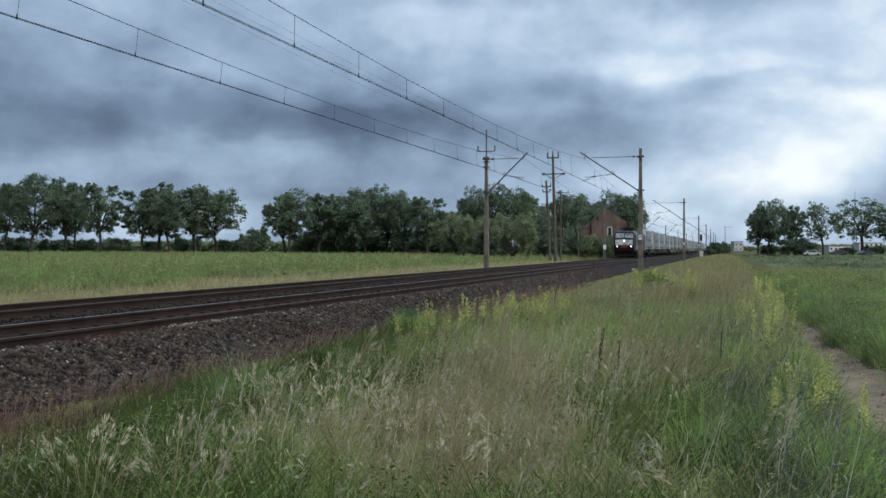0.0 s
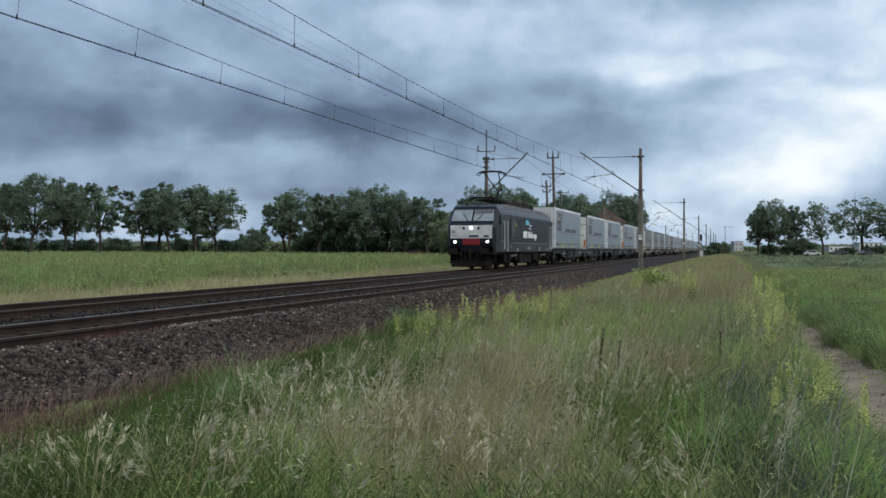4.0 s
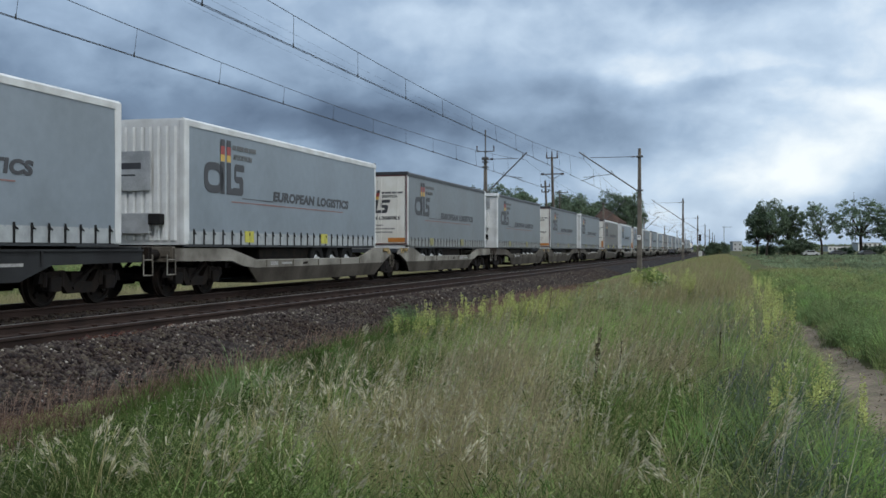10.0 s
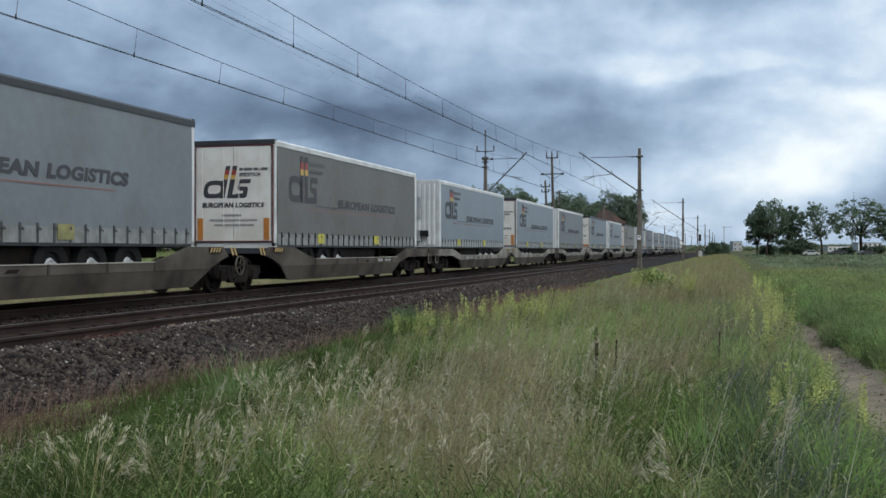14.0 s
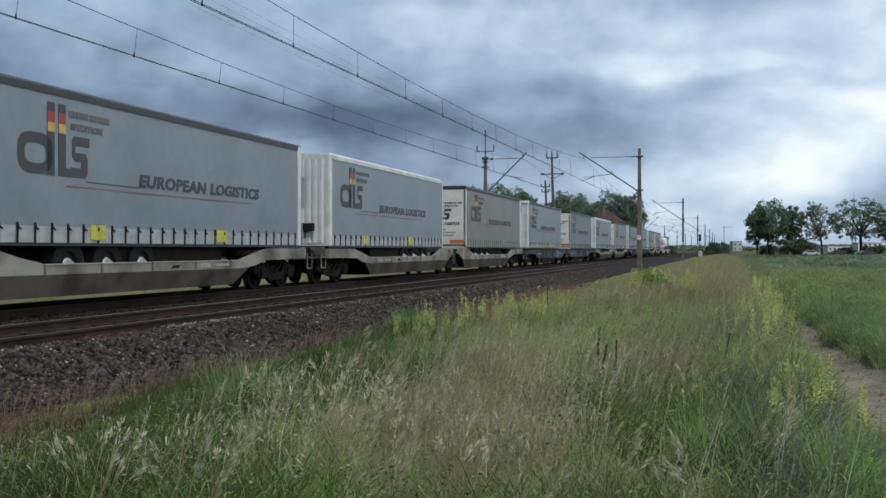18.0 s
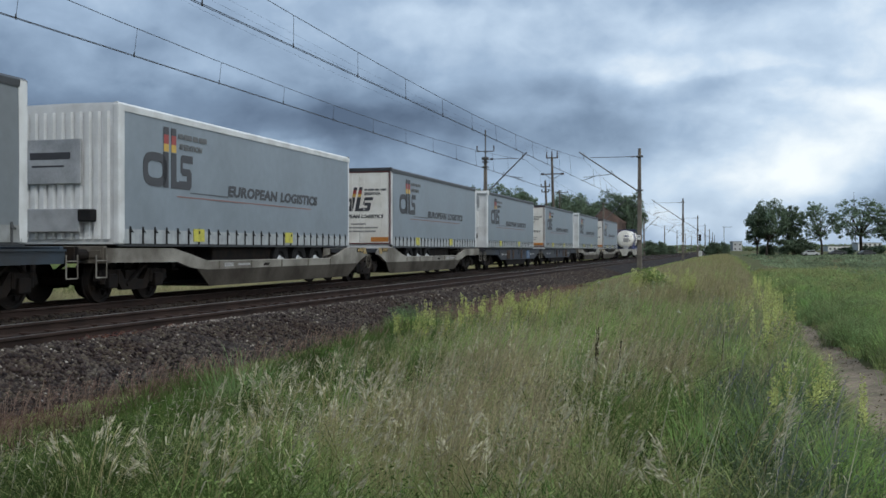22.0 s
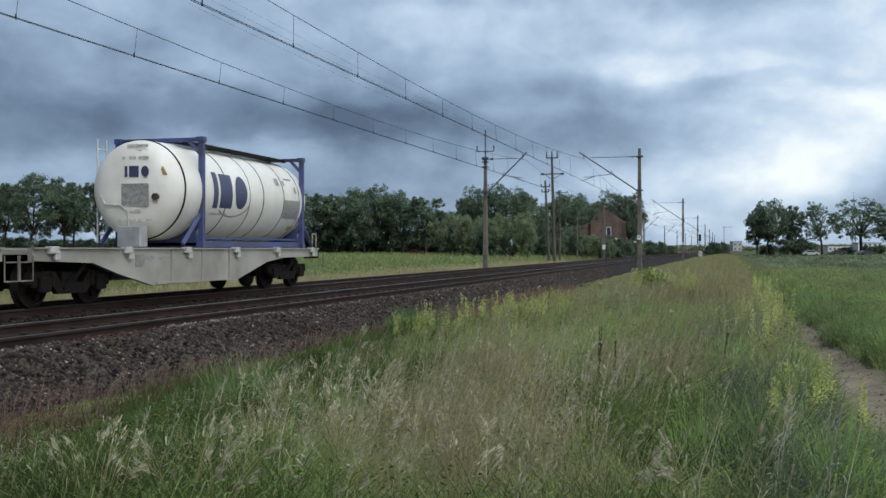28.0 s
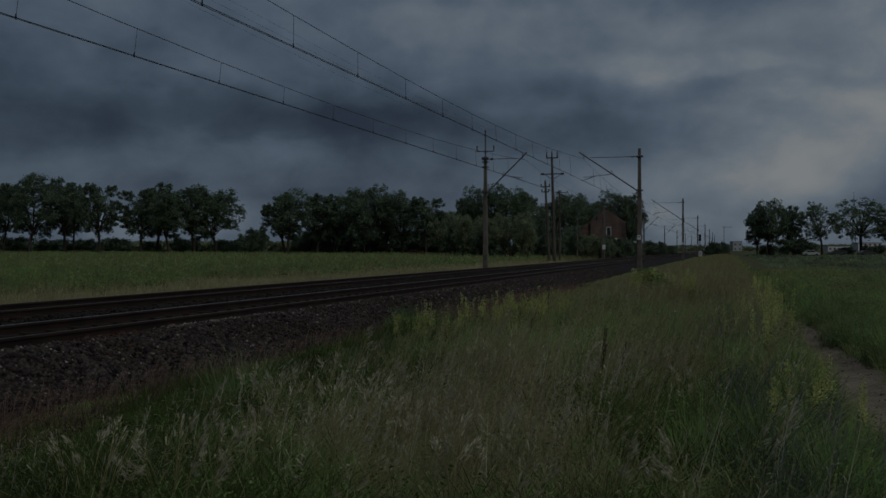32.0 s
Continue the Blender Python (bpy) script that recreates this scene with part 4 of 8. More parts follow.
    for i in range(3):
        y = (2.6 + 1.31 * i) if lead_axles else (TL - 2.6 - 1.31 * i)
        for s in (-1, 1):
            wme = cached(("tyre", s), lambda: lathe([(s * 0.82, 0.20), (s * 0.80, 0.46), (s * 0.83, 0.52), (s * 1.15, 0.52), (s * 1.19, 0.46), (s * 1.16, 0.30), (s * 1.10, 0.27), (s * 1.12, 0.15)], 24), M_RUBBER)
            w = part("tyre", wme, None, t)
            w.location = (0, y, 0.80)
            hub = part("hub", cached(("hub", s), lambda: lathe([(s * 1.12, 0.17), (s * 1.14, 0.13), (s * 1.22, 0.10), (s * 1.22, 0.02)], 16), M_ALU), None, w)
        part("axle_mount", cached("axle_mount", lambda: bx(0, 0, 0.8, 1.6, 0.14, 0.14), M_STEELDARK), None, t).location = (0, y, 0)
    for s in (-1, 1):
        g = part("landing_leg", cached(("landing_leg", s), lambda: box(bx(s * 0.7, 0, 0.92, 0.13, 0.16, 0.5, 0.01), s * 0.7, 0, 0.66, 0.22, 0.30, 0.04), M_STEELDARK), None, t)
        g.location = (0, TL - 3.1 if lead_axles else 3.1, 0)
    ends = (("rear", 0.0), ("front", TL)) if lead_axles else (("front", 0.0), ("rear", TL))
    for kind, y in ends:
        s = -1 if y == 0 else 1
        if kind == "rear":
            part("rear_frame", cached(("rear_frame", white, s), lambda: box(box(box(box(bmesh.new(), -HW + 0.05, y - s * 0.07, 2.7, 0.10, 0.14, 2.95), HW - 0.05, y - s * 0.07, 2.7, 0.10, 0.14, 2.95), 0, y - s * 0.07, ZT - 0.07, 2.55, 0.15, 0.20), 0, y - s * 0.07, ZB - 0.02, 2.55, 0.14, 0.16), M_TWHITE), None, t)
            part("roof_edge", cached(("roof_edge", s), lambda: bx(0, y - s * 0.06, ZT - 0.03, 2.57, 0.16, 0.15, 0.02), M_TDARK), None, t)
            for dx in (-0.583, 0.583):
                d = part("rear_door", cached(("rear_door", s), lambda: bx(0, y + s * 0.012, 2.72, 1.15, 0.05, 2.70, 0.012), M_DOORWHITE), None, t)
                d.location = (dx, 0, 0)
                if s < 0:
                    for o in (-0.40, 0.28):
                        r = part("lock_bar", cached("lock_bar", lambda: rods([((0, -0.045, 1.40), (0, -0.045, 4.0))], 0.012, 6), M_DOORWHITE), None, d)
                        r.location = (o, 0, 0)
            if s < 0:
                edge = mat("dark_red_edge_tape", (0.10, 0.025, 0.025), 0.5)
                part("edge_tape", cached("edge_tape", lambda: box(box(box(box(bmesh.new(), -1.225, -0.018, 2.72, 0.026, 0.06, 2.74), 1.225, -0.018, 2.72, 0.026, 0.06, 2.74), 0, -0.018, 4.10, 2.45, 0.06, 0.035), 0, -0.018, 1.36, 2.45, 0.06, 0.04), edge), None, t)
                logo(t, Matrix.Translation((-0.98, -0.045, 2.60)) @ ENDF, 0.64, 1)
                put_text(*TXT_A, 0.99, t, Matrix.Translation((-0.98, -0.045, 2.34)) @ ENDF)
                put_text(*TXT_B, 0.89, t, Matrix.Translation((0.07, -0.045, 2.34)) @ ENDF)
                part("small_print", cached("door_print", lambda: flat([rect(-0.35, 2.08, 0.25, 2.14), rect(-0.75, 1.94, 0.75, 2.0), rect(-0.6, 1.8, 0.65, 1.86)]), M_GREYPLATE), None, t).matrix_basis = Matrix.Translation((0, -0.045, 0)) @ ENDF
                for dx in (-1, 1):
                    if white:
                        part("reflector", cached(("reflector_v", dx), lambda: bx(dx * 1.04, -0.05, 1.72, 0.17, 0.02, 0.62), M_ORANGE), None, t)
                    else:
                        part("reflector", cached(("reflector_h", dx), lambda: bx(dx * 0.82, -0.05, 1.52, 0.70, 0.02, 0.17), M_ORANGE), None, t)
                part("underrun_bar", cached("underrun_bar", lambda: bx(0, 0.05, 1.08, 2.4, 0.12, 0.14, 0.01), M_TDARK), None, t)
        else:
            part("front_wall", cached(("front_wall", s), lambda: bx(0, y - s * 0.06, 2.72, 2.40, 0.10, 2.95), M_TWHITE), None, t)
            for dx in (-1, 1):
                part("corner_post", cached(("corner_post", s, dx), lambda: bx(dx * (HW - 0.05), y - s * 0.10, 2.73, 0.15, 0.24, 2.98, 0.03), M_TWHITE), None, t)
            if s < 0:
                if front == "rib":
                    rib = cached("rib", lambda: prism(bmesh.new(), [(-0.085, -0.008), (-0.05, -0.06), (0.05, -0.06), (0.085, -0.008)], "z", 1.35, 4.05), M_TWHITE)
                    for i in range(10):
                        part("rib", rib, None, t).location = (-1.0 + 0.222 * i, 0.005, 0)
                    part("number_board", cached("number_board", lambda: bx(-0.35, -0.10, 3.00, 1.60, 0.05, 0.95, 0.01), M_ALU), None, t)
                    part("number_mark", cached("number_mark", lambda: box(box(bmesh.new(), -0.30, -0.128, 3.12, 1.0, 0.006, 0.15), -0.35, -0.128, 2.90, 0.8, 0.006, 0.04), M_LETTER), None, t)
                    part("air_box", cached("air_box", lambda: bx(-0.2, -0.10, 1.75, 1.3, 0.16, 0.5, 0.02), M_ALU), None, t)
                else:
                    part("upper_panel", cached("upper_panel", lambda: bx(-0.1, -0.05, 3.72, 2.0, 0.08, 0.55, 0.02), M_ALU), None, t)
                    part("document_box", cached("document_box", lambda: bx(-0.05, -0.16, 2.75, 1.75, 0.30, 0.85, 0.03), M_TWHITE), None, t)
                    part("number_mark", cached("box_bars", lambda: box(bx(0.1, -0.315, 2.72, 1.2, 0.006, 0.11), 0.15, -0.315, 2.95, 0.8, 0.006, 0.06), M_LETTER), None, t)
                    part("roof_cap", cached("roof_cap", lambda: prism(bmesh.new(), [(-0.10, ZT - 0.10), (-0.04, ZT + 0.05), (0.45, ZT + 0.06), (0.45, ZT - 0.18), (0.0, ZT - 0.18)], "x", -HW - 0.03, HW + 0.03), M_TWHITE), None, t)
                    part("air_box", cached("air_panel", lambda: bx(-0.3, -0.06, 1.75, 0.8, 0.08, 0.62, 0.02), M_ALU), None, t)
                part("connector_block", cached("connector_block", lambda: bx(0.62, -0.14, 1.85, 0.34, 0.22, 0.26, 0.03), M_RUBBER), None, t, "black hose connector block")
    names = {"rib": "ribbed white front wall leading", "box": "white boxed front wall leading", "doors": "white rear doors leading"}
    tagged(t, f"{'dusty ' if wear == 'o' else 'weathered ' if wear == 'd' else 'grimy ' if wear == 'g' else ''}grey curtain-sided trailer, {'white' if white else 'dark'} roof edge, {names[front]}", "trailer", "trailers on the train")
    return t


# ---- wagons ----
def side_beams(t, outline, material, x=1.30, w=0.10, label=""):
    for s in (-1, 1):
        part("side_beam", pr(outline, "x", s * x - w / 2, s * x + w / 2), material, t, label if s > 0 else "")


def grab_frame(t, y, s=1):
    def mk():
        r = [((0, -0.18, 0), (0, 0.18, 0)), ((0, 0.18, 0), (0, 0.18, 0.46)), ((0, 0.18, 0.34), (0, -0.18, 0.34)), ((0, -0.18, 0.46), (0, -0.18, 0))]
        return rods(r, 0.014, 6)
    g = part("step_frame", cached("step_frame", mk, M_WAGLIGHT), None, t)
    g.location = (s * 1.38, y, 0.56)


def data_panel_mesh():
    return cached("data_panel", lambda: box(box(bmesh.new(), 1.353, -0.4, 0.82, 0.006, 0.5, 0.10), 1.353, 0.45, 0.82, 0.006, 0.7, 0.06), M_GREYPLATE)


def pocket_wagon(L, material, label):
    """An articulated pocket wagon on three bogies, sill dropping into a pocket between them."""
    t = new("pocket_wagon")
    H = L / 2
    half = [(0.75, 0.86), (0.75, 1.16), (3.4, 1.16), (4.2, 1.02), (5.0, 0.86), (13.0, 0.86), (13.7, 0.98), (14.6, 1.20), (16.2, 1.20), (16.5, 0.96), (16.1, 0.86), (15.5, 0.66), (5.0, 0.64), (4.2, 0.70), (3.6, 0.84)]
    for flip in (False, True):
        pts = [(L - y if flip else y, z) for y, z in half]
        side_beams(t, pts, material)
        cy = lambda y: L - y if flip else y
        part("end_platform", bx(0, cy(2.2), 1.04, 2.5, 3.0, 0.16, 0.01), material, t)
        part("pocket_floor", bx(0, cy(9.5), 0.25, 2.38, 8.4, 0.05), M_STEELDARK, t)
        part("end_sill", bx(0, cy(0.80), 1.02, 2.6, 0.14, 0.36, 0.02), material, t)
        for s in (-1, 1):
            lower = bmesh.new()
            prism(lower, [(s * 1.345, 0.655), (s * 1.30, 0.675), (s * 1.205, 0.24), (s * 1.245, 0.23)], "y", min(cy(4.5), cy(15.6)), max(cy(4.5), cy(15.6)))
            for v in lower.verts:      # ends rake up towards the bogies
                k = 0.8 * (0.675 - v.co.z) / 0.45
                v.co.y += k if v.co.y < cy(9.5) else -k
            # the plate slopes inward, and its shade is put into this darker colour
            part("lower_plate", lower, M_WAGGRIME_SHADE, t, "brown lower side plate, shade of its inward slope in the colour")
        for y in (5.6, 7.4, 9.3, 11.2, 13.0):
            part("web_stiffener", cached(("web_stiffener", material.name), lambda: bx(1.360, 0, 0.755, 0.03, 0.05, 0.19), material), None, t).location = (0, cy(y), 0)
        part("data_panel", data_panel_mesh(), None, t).location = (0, cy(6.5), -0.07)
        # no hollow here: a flat near-black plate paints the recess's shade
        part("dark_recess", cached("dark_recess", lambda: prism(bmesh.new(), [(-0.22, 0.76), (-0.1, 0.83), (0.22, 0.83), (0.12, 0.76)], "x", 1.350, 1.356), M_STEELDARK), None, t).location = (0, cy(8.3), -0.06)
        for s in (-1, 1):
            ch = part("hitch_post", cached("hitch_post", lambda: prism(bmesh.new(), [(-0.25, 1.1), (-0.1, 1.22), (0.1, 1.22), (0.25, 1.1)], "x", -0.08, 0.08), M_STEELDARK), None, t)
            ch.location = (s * 0.5, cy(1.8), 0)
        for dy in (-0.20, -0.38):
            sc = part("warning_stripe", cached("warning_stripe", lambda: prism(bmesh.new(), [(0.0, 1.08), (0.09, 1.08), (-0.05, 1.30), (-0.14, 1.30)], "x", 1.362, 1.368), M_OCHRE), None, t)
            sc.location = (0, H + (dy - 0.55 if flip else -dy + 0.55), -0.10)
        if not flip:
            wh = part("hand_wheel", lathe([(1.40, 0.25), (1.43, 0.25), (1.43, 0.215), (1.40, 0.215)], 24), M_WAGGRIME_SHADE, t, "grimy spoked brake wheel")
            wh.location = (0, H - 0.62, 0.72)
            for k in range(5):
                a5 = k * 1.2566
                part("spoke", rods([((1.415, 0, 0), (1.415, 0.235 * math.cos(a5), 0.235 * math.sin(a5)))], 0.014, 6), M_WAGGRIME_SHADE, wh)
            part("wheel_hub", rods([((1.25, 0, 0), (1.45, 0, 0))], 0.035, 8), M_STEELDARK, wh)
        # hatched warning plates over the joint, and the pale lip along the top of the sill
        hz = part("hazard_plate", cached("hazard_plate", lambda: bx(1.372, 0, 1.10, 0.016, 0.62, 0.13, 0.004), M_STEELDARK), None, t, "black plate with dull yellow hatching")
        hz.location = (0, cy(15.75), 0.02)
        for k in range(4):
            part("hatch_bar", cached("hatch_bar", lambda: prism(bmesh.new(), [(-0.05, 1.04), (0.02, 1.04), (0.10, 1.16), (0.03, 1.16)], "x", 1.381, 1.385), M_OCHRE), None, hz).location = (0, -0.24 + 0.14 * k, 0)
        part("sill_lip", bx(1.352, cy(9.0), 0.852, 0.03, 8.0, 0.022), M_CONTWAG, t, "pale lip along the sill")
        buffers(t, 0.72 if not flip else L - 0.72, -1 if not flip else 1)
        grab_frame(t, cy(0.55))
    for y in (2.25, H, L - 2.25):
        bogie(t, y)
    return tagged(t, label, "wagon", "wagons in the train")


def twin_half(L, material, label, leading, board=False):
    """One half of a close-coupled twin wagon: a deep straight sill between two bogies, cut away less at the inner coupling."""
    t = new("flat_wagon")
    def cy(y):      # y from the outer end
        return y if leading else L - y
    pts = [(0.6, 0.86), (0.6, 1.13), (L - 0.6, 1.13), (L - 0.6, 0.88), (L - 1.0, 0.85), (L - 2.3, 0.54), (4.6, 0.54), (3.7, 0.83)]
    side_beams(t, [(cy(y), z) for y, z in pts], material)
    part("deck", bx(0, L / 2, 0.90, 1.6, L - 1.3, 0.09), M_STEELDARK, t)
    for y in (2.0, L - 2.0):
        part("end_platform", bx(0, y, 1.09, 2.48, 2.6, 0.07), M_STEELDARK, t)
    # the shadow under the sill is painted in as near-black lower plates
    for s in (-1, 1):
        part("belly_plate", pr([(cy(y), z) for y, z in ((6.3, 0.545), (6.8, 0.23), (L - 5.3, 0.23), (L - 4.9, 0.545))], "x", s * 1.18 - 0.04, s * 1.18 + 0.04), M_STEELDARK, t, "lower plate in near-black, shade put into the colour")
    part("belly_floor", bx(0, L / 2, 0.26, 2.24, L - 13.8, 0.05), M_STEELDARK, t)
    for y in (0.62, L - 0.62):
        part("end_sill", bx(0, y, 1.02, 2.6, 0.12, 0.34, 0.02), material, t)
    pad = cached(("load_bracket", material.name), lambda: pr([(-0.10, 0.60), (-0.12, 1.06), (-0.16, 1.11), (0.16, 1.11), (0.12, 1.06), (0.10, 0.60)], "x", 1.345, 1.41), M_STEELDARK if material is M_WAGDARK else M_RUSTPAD)
    for y in (6.15, 6.65, 7.75, L - 6.8):
        part("load_bracket", pad, None, t, "" if material is M_WAGDARK else "rusty load bracket").location = (0, cy(y), 0)
    for y in (cy(4.0), cy(9.4), cy(L - 5.9)):
        part("web_stiffener", cached(("twin_stiffener", material.name), lambda: bx(1.365, 0, 0.96, 0.03, 0.05, 0.30), material), None, t).location = (0, y, 0)
    for y in (cy(5.3), cy(L - 3.2)):
        part("data_panel", data_panel_mesh(), None, t).location = (0, y, 0.03)
    if board:
        bd = part("notice_board", bx(1.358, L - 4.5, 0.82, 0.016, 0.95, 0.50, 0.004), M_NOTICE, t, "dull blue notice board with pale lines")
        for k in range(4):
            part("line_bar", bx(1.368, L - 4.5, 0.70 + 0.08 * k, 0.004, 0.60 - 0.05 * (k % 2), 0.022), M_GREYPLATE, bd)
    part("flange", bx(1.36, L / 2, 1.115, 0.06, L - 1.2, 0.04), material, t)
    buffers(t, 0.55, -1); buffers(t, L - 0.55, 1)
    for y in (0.42, L - 0.42):
        grab_frame(t, y)
    for y in (2.35, L - 2.35):
        bogie(t, y)
    return tagged(t, label, "wagon", "wagons in the train")


def container_half(L, first):
    """One unit of the light grey container wagon."""
    t = new("container_wagon")
    pts = [(0.35, 0.92), (0.35, 1.16), (L - 0.35, 1.16), (L - 0.35, 0.92)] + [(L - 2.9, 0.90), (L - 4.0, 0.78), (L - 5.7, 0.36), (4.4, 0.34), (3.1, 0.62), (2.2, 0.86)]
    side_beams(t, pts, M_CONTWAG)
    part("deck", bx(0, L / 2, 1.10, 2.3, L - 0.7, 0.06), M_CONTWAG, t)
    part("centre_beam", bx(0, L / 2, 0.80, 0.5, L - 1.0, 0.45), M_STEELDARK, t)
    part("flange", bx(1.35, L / 2, 1.155, 0.10, L - 0.7, 0.03), M_CONTWAG, t)
    part("flange", bx(1.36, L / 2 - 0.65, 0.375, 0.06, L - 10.4, 0.03), M_CONTWAG, t)
    for y in np.linspace(0.9, L - 0.9, 6):
        part("corner_spigot", cached("corner_spigot", lambda: box(bx(1.37, 0, 1.12, 0.14, 0.26, 0.14, 0.015), 1.40, 0.1, 1.02, 0.05, 0.16, 0.16), mat("pale_grey_lug", (0.52, 0.52, 0.50), 0.6, var=0.2)), None, t).location = (0, float(y), 0)
    for y in (5.2, 6.6, 8.0):
        part("web_stiffener", cached("cont_stiff", lambda: bx(1.362, 0, 0.77, 0.03, 0.05, 0.74), M_CONTWAG), None, t).location = (0, y, 0)
    part("data_panel", data_panel_mesh(), None, t).location = (0, 4.6, 0.12)
    part("hatch", bx(1.352, 3.9, 0.90, 0.02, 0.34, 0.26, 0.005), mat("worn_grey_hatch", (0.27, 0.26, 0.24), 0.7, var=0.3), t)
    if first:
        buffers(t, 0.35, -1)
    else:
        buffers(t, L - 0.35, 1)
        sg = rods([((1.0, L + 0.05, 0.95), (1.0, L + 0.05, 1.62)), ((1.0, L + 0.35, 0.95), (1.0, L + 0.35, 1.62)), ((1.0, L + 0.05, 1.62), (1.0, L + 0.35, 1.62)), ((1.0, L + 0.05, 1.1), (1.0, L + 0.35, 1.1))], 0.018, 6)
        part("hand_rail", sg, M_CONTWAG, t)
        part("air_hose", rods([((0.3, L + 0.1, 0.95), (0.35, L + 0.35, 0.75)), ((0.35, L + 0.35, 0.75), (0.35, L + 0.36, 0.45)), ((0.15, L + 0.36, 0.45), (0.55, L + 0.36, 0.45))], 0.03, 6), M_RUBBER, t)
    for y in (0.15, L - 0.15):
        grab_frame(t, y)
    for y in (1.95, L - 1.95):
        bogie(t, y)
    return tagged(t, "light grey container wagon unit, " + ("running empty" if first else "carrying a tank container"), "wagon", "wagons in the train")


def tank_container():
    t = new("tank_container")
    L, R, zc, y0 = 8.1, 1.21, 2.57, -0.68
    half = [(0.0, 0.05), (0.01, 0.45), (0.05, 0.75), (0.12, 0.95), (0.22, 1.08), (0.36, 1.16), (0.58, R)]
    prof = [(y0 + y, r) for y, r in half] + [(y0 + L - y, r) for y, r in reversed(half)]
    sh = part("tank_shell", lathe(prof, 56, "y"), M_TANK, t, "white cylindrical tank shell")
    sh.location = (0, 0, zc)
    smooth(sh)
    for y, w, m in ((-0.16, 0.018, M_STEELDARK), (1.92, 0.016, M_STEELDARK), (3.24, 0.010, M_GALV), (4.08, 0.014, M_STEELDARK), (5.42, 0.014, M_GALV), (6.5, 0.012, M_GALV)):
        b = part("cladding_band", lathe([(y - w, R + 0.001), (y - w, R + 0.008), (y + w, R + 0.008), (y + w, R + 0.001)], 56, "y"), m, t)
        b.location = (0, 0, zc)
    F0, F1 = 0.70, 6.79
    for y, q in ((F0, 1), (F1, -1)):
        for s in (-1, 1):
            part("corner_post", bx(s * 1.16, y, 2.53, 0.13, 0.13, 2.68, 0.01), M_TANKBLUE, t)
            part("brace", rods([((s * 1.15, y, 1.9), (s * 0.75, y, 1.25))], 0.05, 8), M_TANKBLUE, t)
            part("brace", rods([((s * 1.15, y, 3.45), (s * 0.80, y, 3.82))], 0.05, 8), M_TANKBLUE, t)
            part("foot_strut", rods([((s * 1.12, y, 2.0), (s * 1.12, y - q * 0.85, 1.26))], 0.055, 8), M_TANKBLUE, t)
            for z in (1.24, 3.84):
                part("corner_casting", bx(s * 1.15, y, z, 0.19, 0.19, 0.13, 0.01), M_TANKBLUE, t)
        part("cross_rail", bx(0, y, 1.25, 2.3, 0.10, 0.12, 0.01), M_TANKBLUE, t)
        part("cross_rail", bx(0, y, 3.84, 2.3, 0.10, 0.10, 0.01), M_TANKBLUE, t)
        part("saddle", pr([(-1.1, 1.22), (1.1, 1.22), (0.95, 1.75), (0.5, 1.45), (-0.5, 1.45), (-0.95, 1.75)], "y", y - 0.05, y + 0.05), M_TANKBLUE, t)
    for s in (-1, 1):
        part("side_rail", bx(s * 1.10, (F0 + F1) / 2, 1.26, 0.10, F1 - F0 - 0.12, 0.16, 0.01), M_TANKBLUE, t)
        part("lower_rail", bx(s * 1.02, (F0 + F1) / 2, 1.42, 0.06, F1 - F0 - 0.4, 0.05), M_TANKBLUE, t)
    part("walkway", bx(0.30, 3.75, 3.83, 0.55, 6.0, 0.04), M_ALU, t)
    part("walkway_rail", bx(0.62, 3.75, 3.80, 0.06, 6.0, 0.09), M_STEELDARK, t)
    part("manhole", lathe([(3.70, 0.30), (3.84, 0.30), (3.87, 0.34), (3.90, 0.34), (3.92, 0.2)], 20, "z"), M_TANK, t).location = (-0.3, 3.4, 0)
    lad = [((-1.27, -0.05, 1.3), (-1.27, -0.05, 3.85)), ((-1.27, 0.32, 1.3), (-1.27, 0.32, 3.85))]
    part("ladder", rods(lad, 0.022, 6), M_TWHITE, t)
    for k in range(8):
        part("rung", rods([((-1.27, -0.05, 1.5 + 0.3 * k), (-1.27, 0.32, 1.5 + 0.3 * k))], 0.016, 6), M_TWHITE, t)
    e = y0 - 0.006
    part("outlet_box", bx(0.17, e - 0.10, 1.43, 0.60, 0.34, 0.48, 0.02), M_ALU, t)
    part("data_panel", bx(0.17, e + 0.012, 2.42, 0.72, 0.03, 0.53), M_GREYPLATE, t)
    ring = [(0.27 + 0.10 * math.cos(0.4 * k), 0.13 + 0.13 * math.sin(0.4 * k)) for k in range(16)]
    part("logo_mark", flat([rect(-0.27, 0, -0.20, 0.26), rect(-0.15, 0.0, 0.10, 0.26), ring], 0.01), M_NAVYPRINT, t).matrix_basis = Matrix.Translation((0.17, e, 2.84)) @ ENDF
    part("hazard_sign", flat([[(-0.13, 0), (0.13, 0), (0, 0.22)]], 0.01), M_OCHRE, t).matrix_basis = Matrix.Translation((0.84, e + 0.115, 2.88)) @ ENDF
    part("round_valve", lathe([(-0.04, 0.085), (0.06, 0.085), (0.06, 0.02)], 16, "y"), M_INSUL, t).matrix_basis = Matrix.Translation((0.70, e + 0.03, 2.37))
    for zz, bars in ((3.55, [(-0.28, 0.28)]), (3.42, [(-0.10, 0.10)]), (3.26, [(-0.36, -0.28), (-0.18, 0.0), (0.08, 0.34)]), (1.80, [(-0.46, -0.40), (-0.28, 0.0), (0.06, 0.20), (0.27, 0.42)]), (2.02, [(-0.15, 0.15)])):
        dy = 0.12 if zz > 3.4 else 0.045 if zz > 3.2 or zz < 1.9 else 0.01
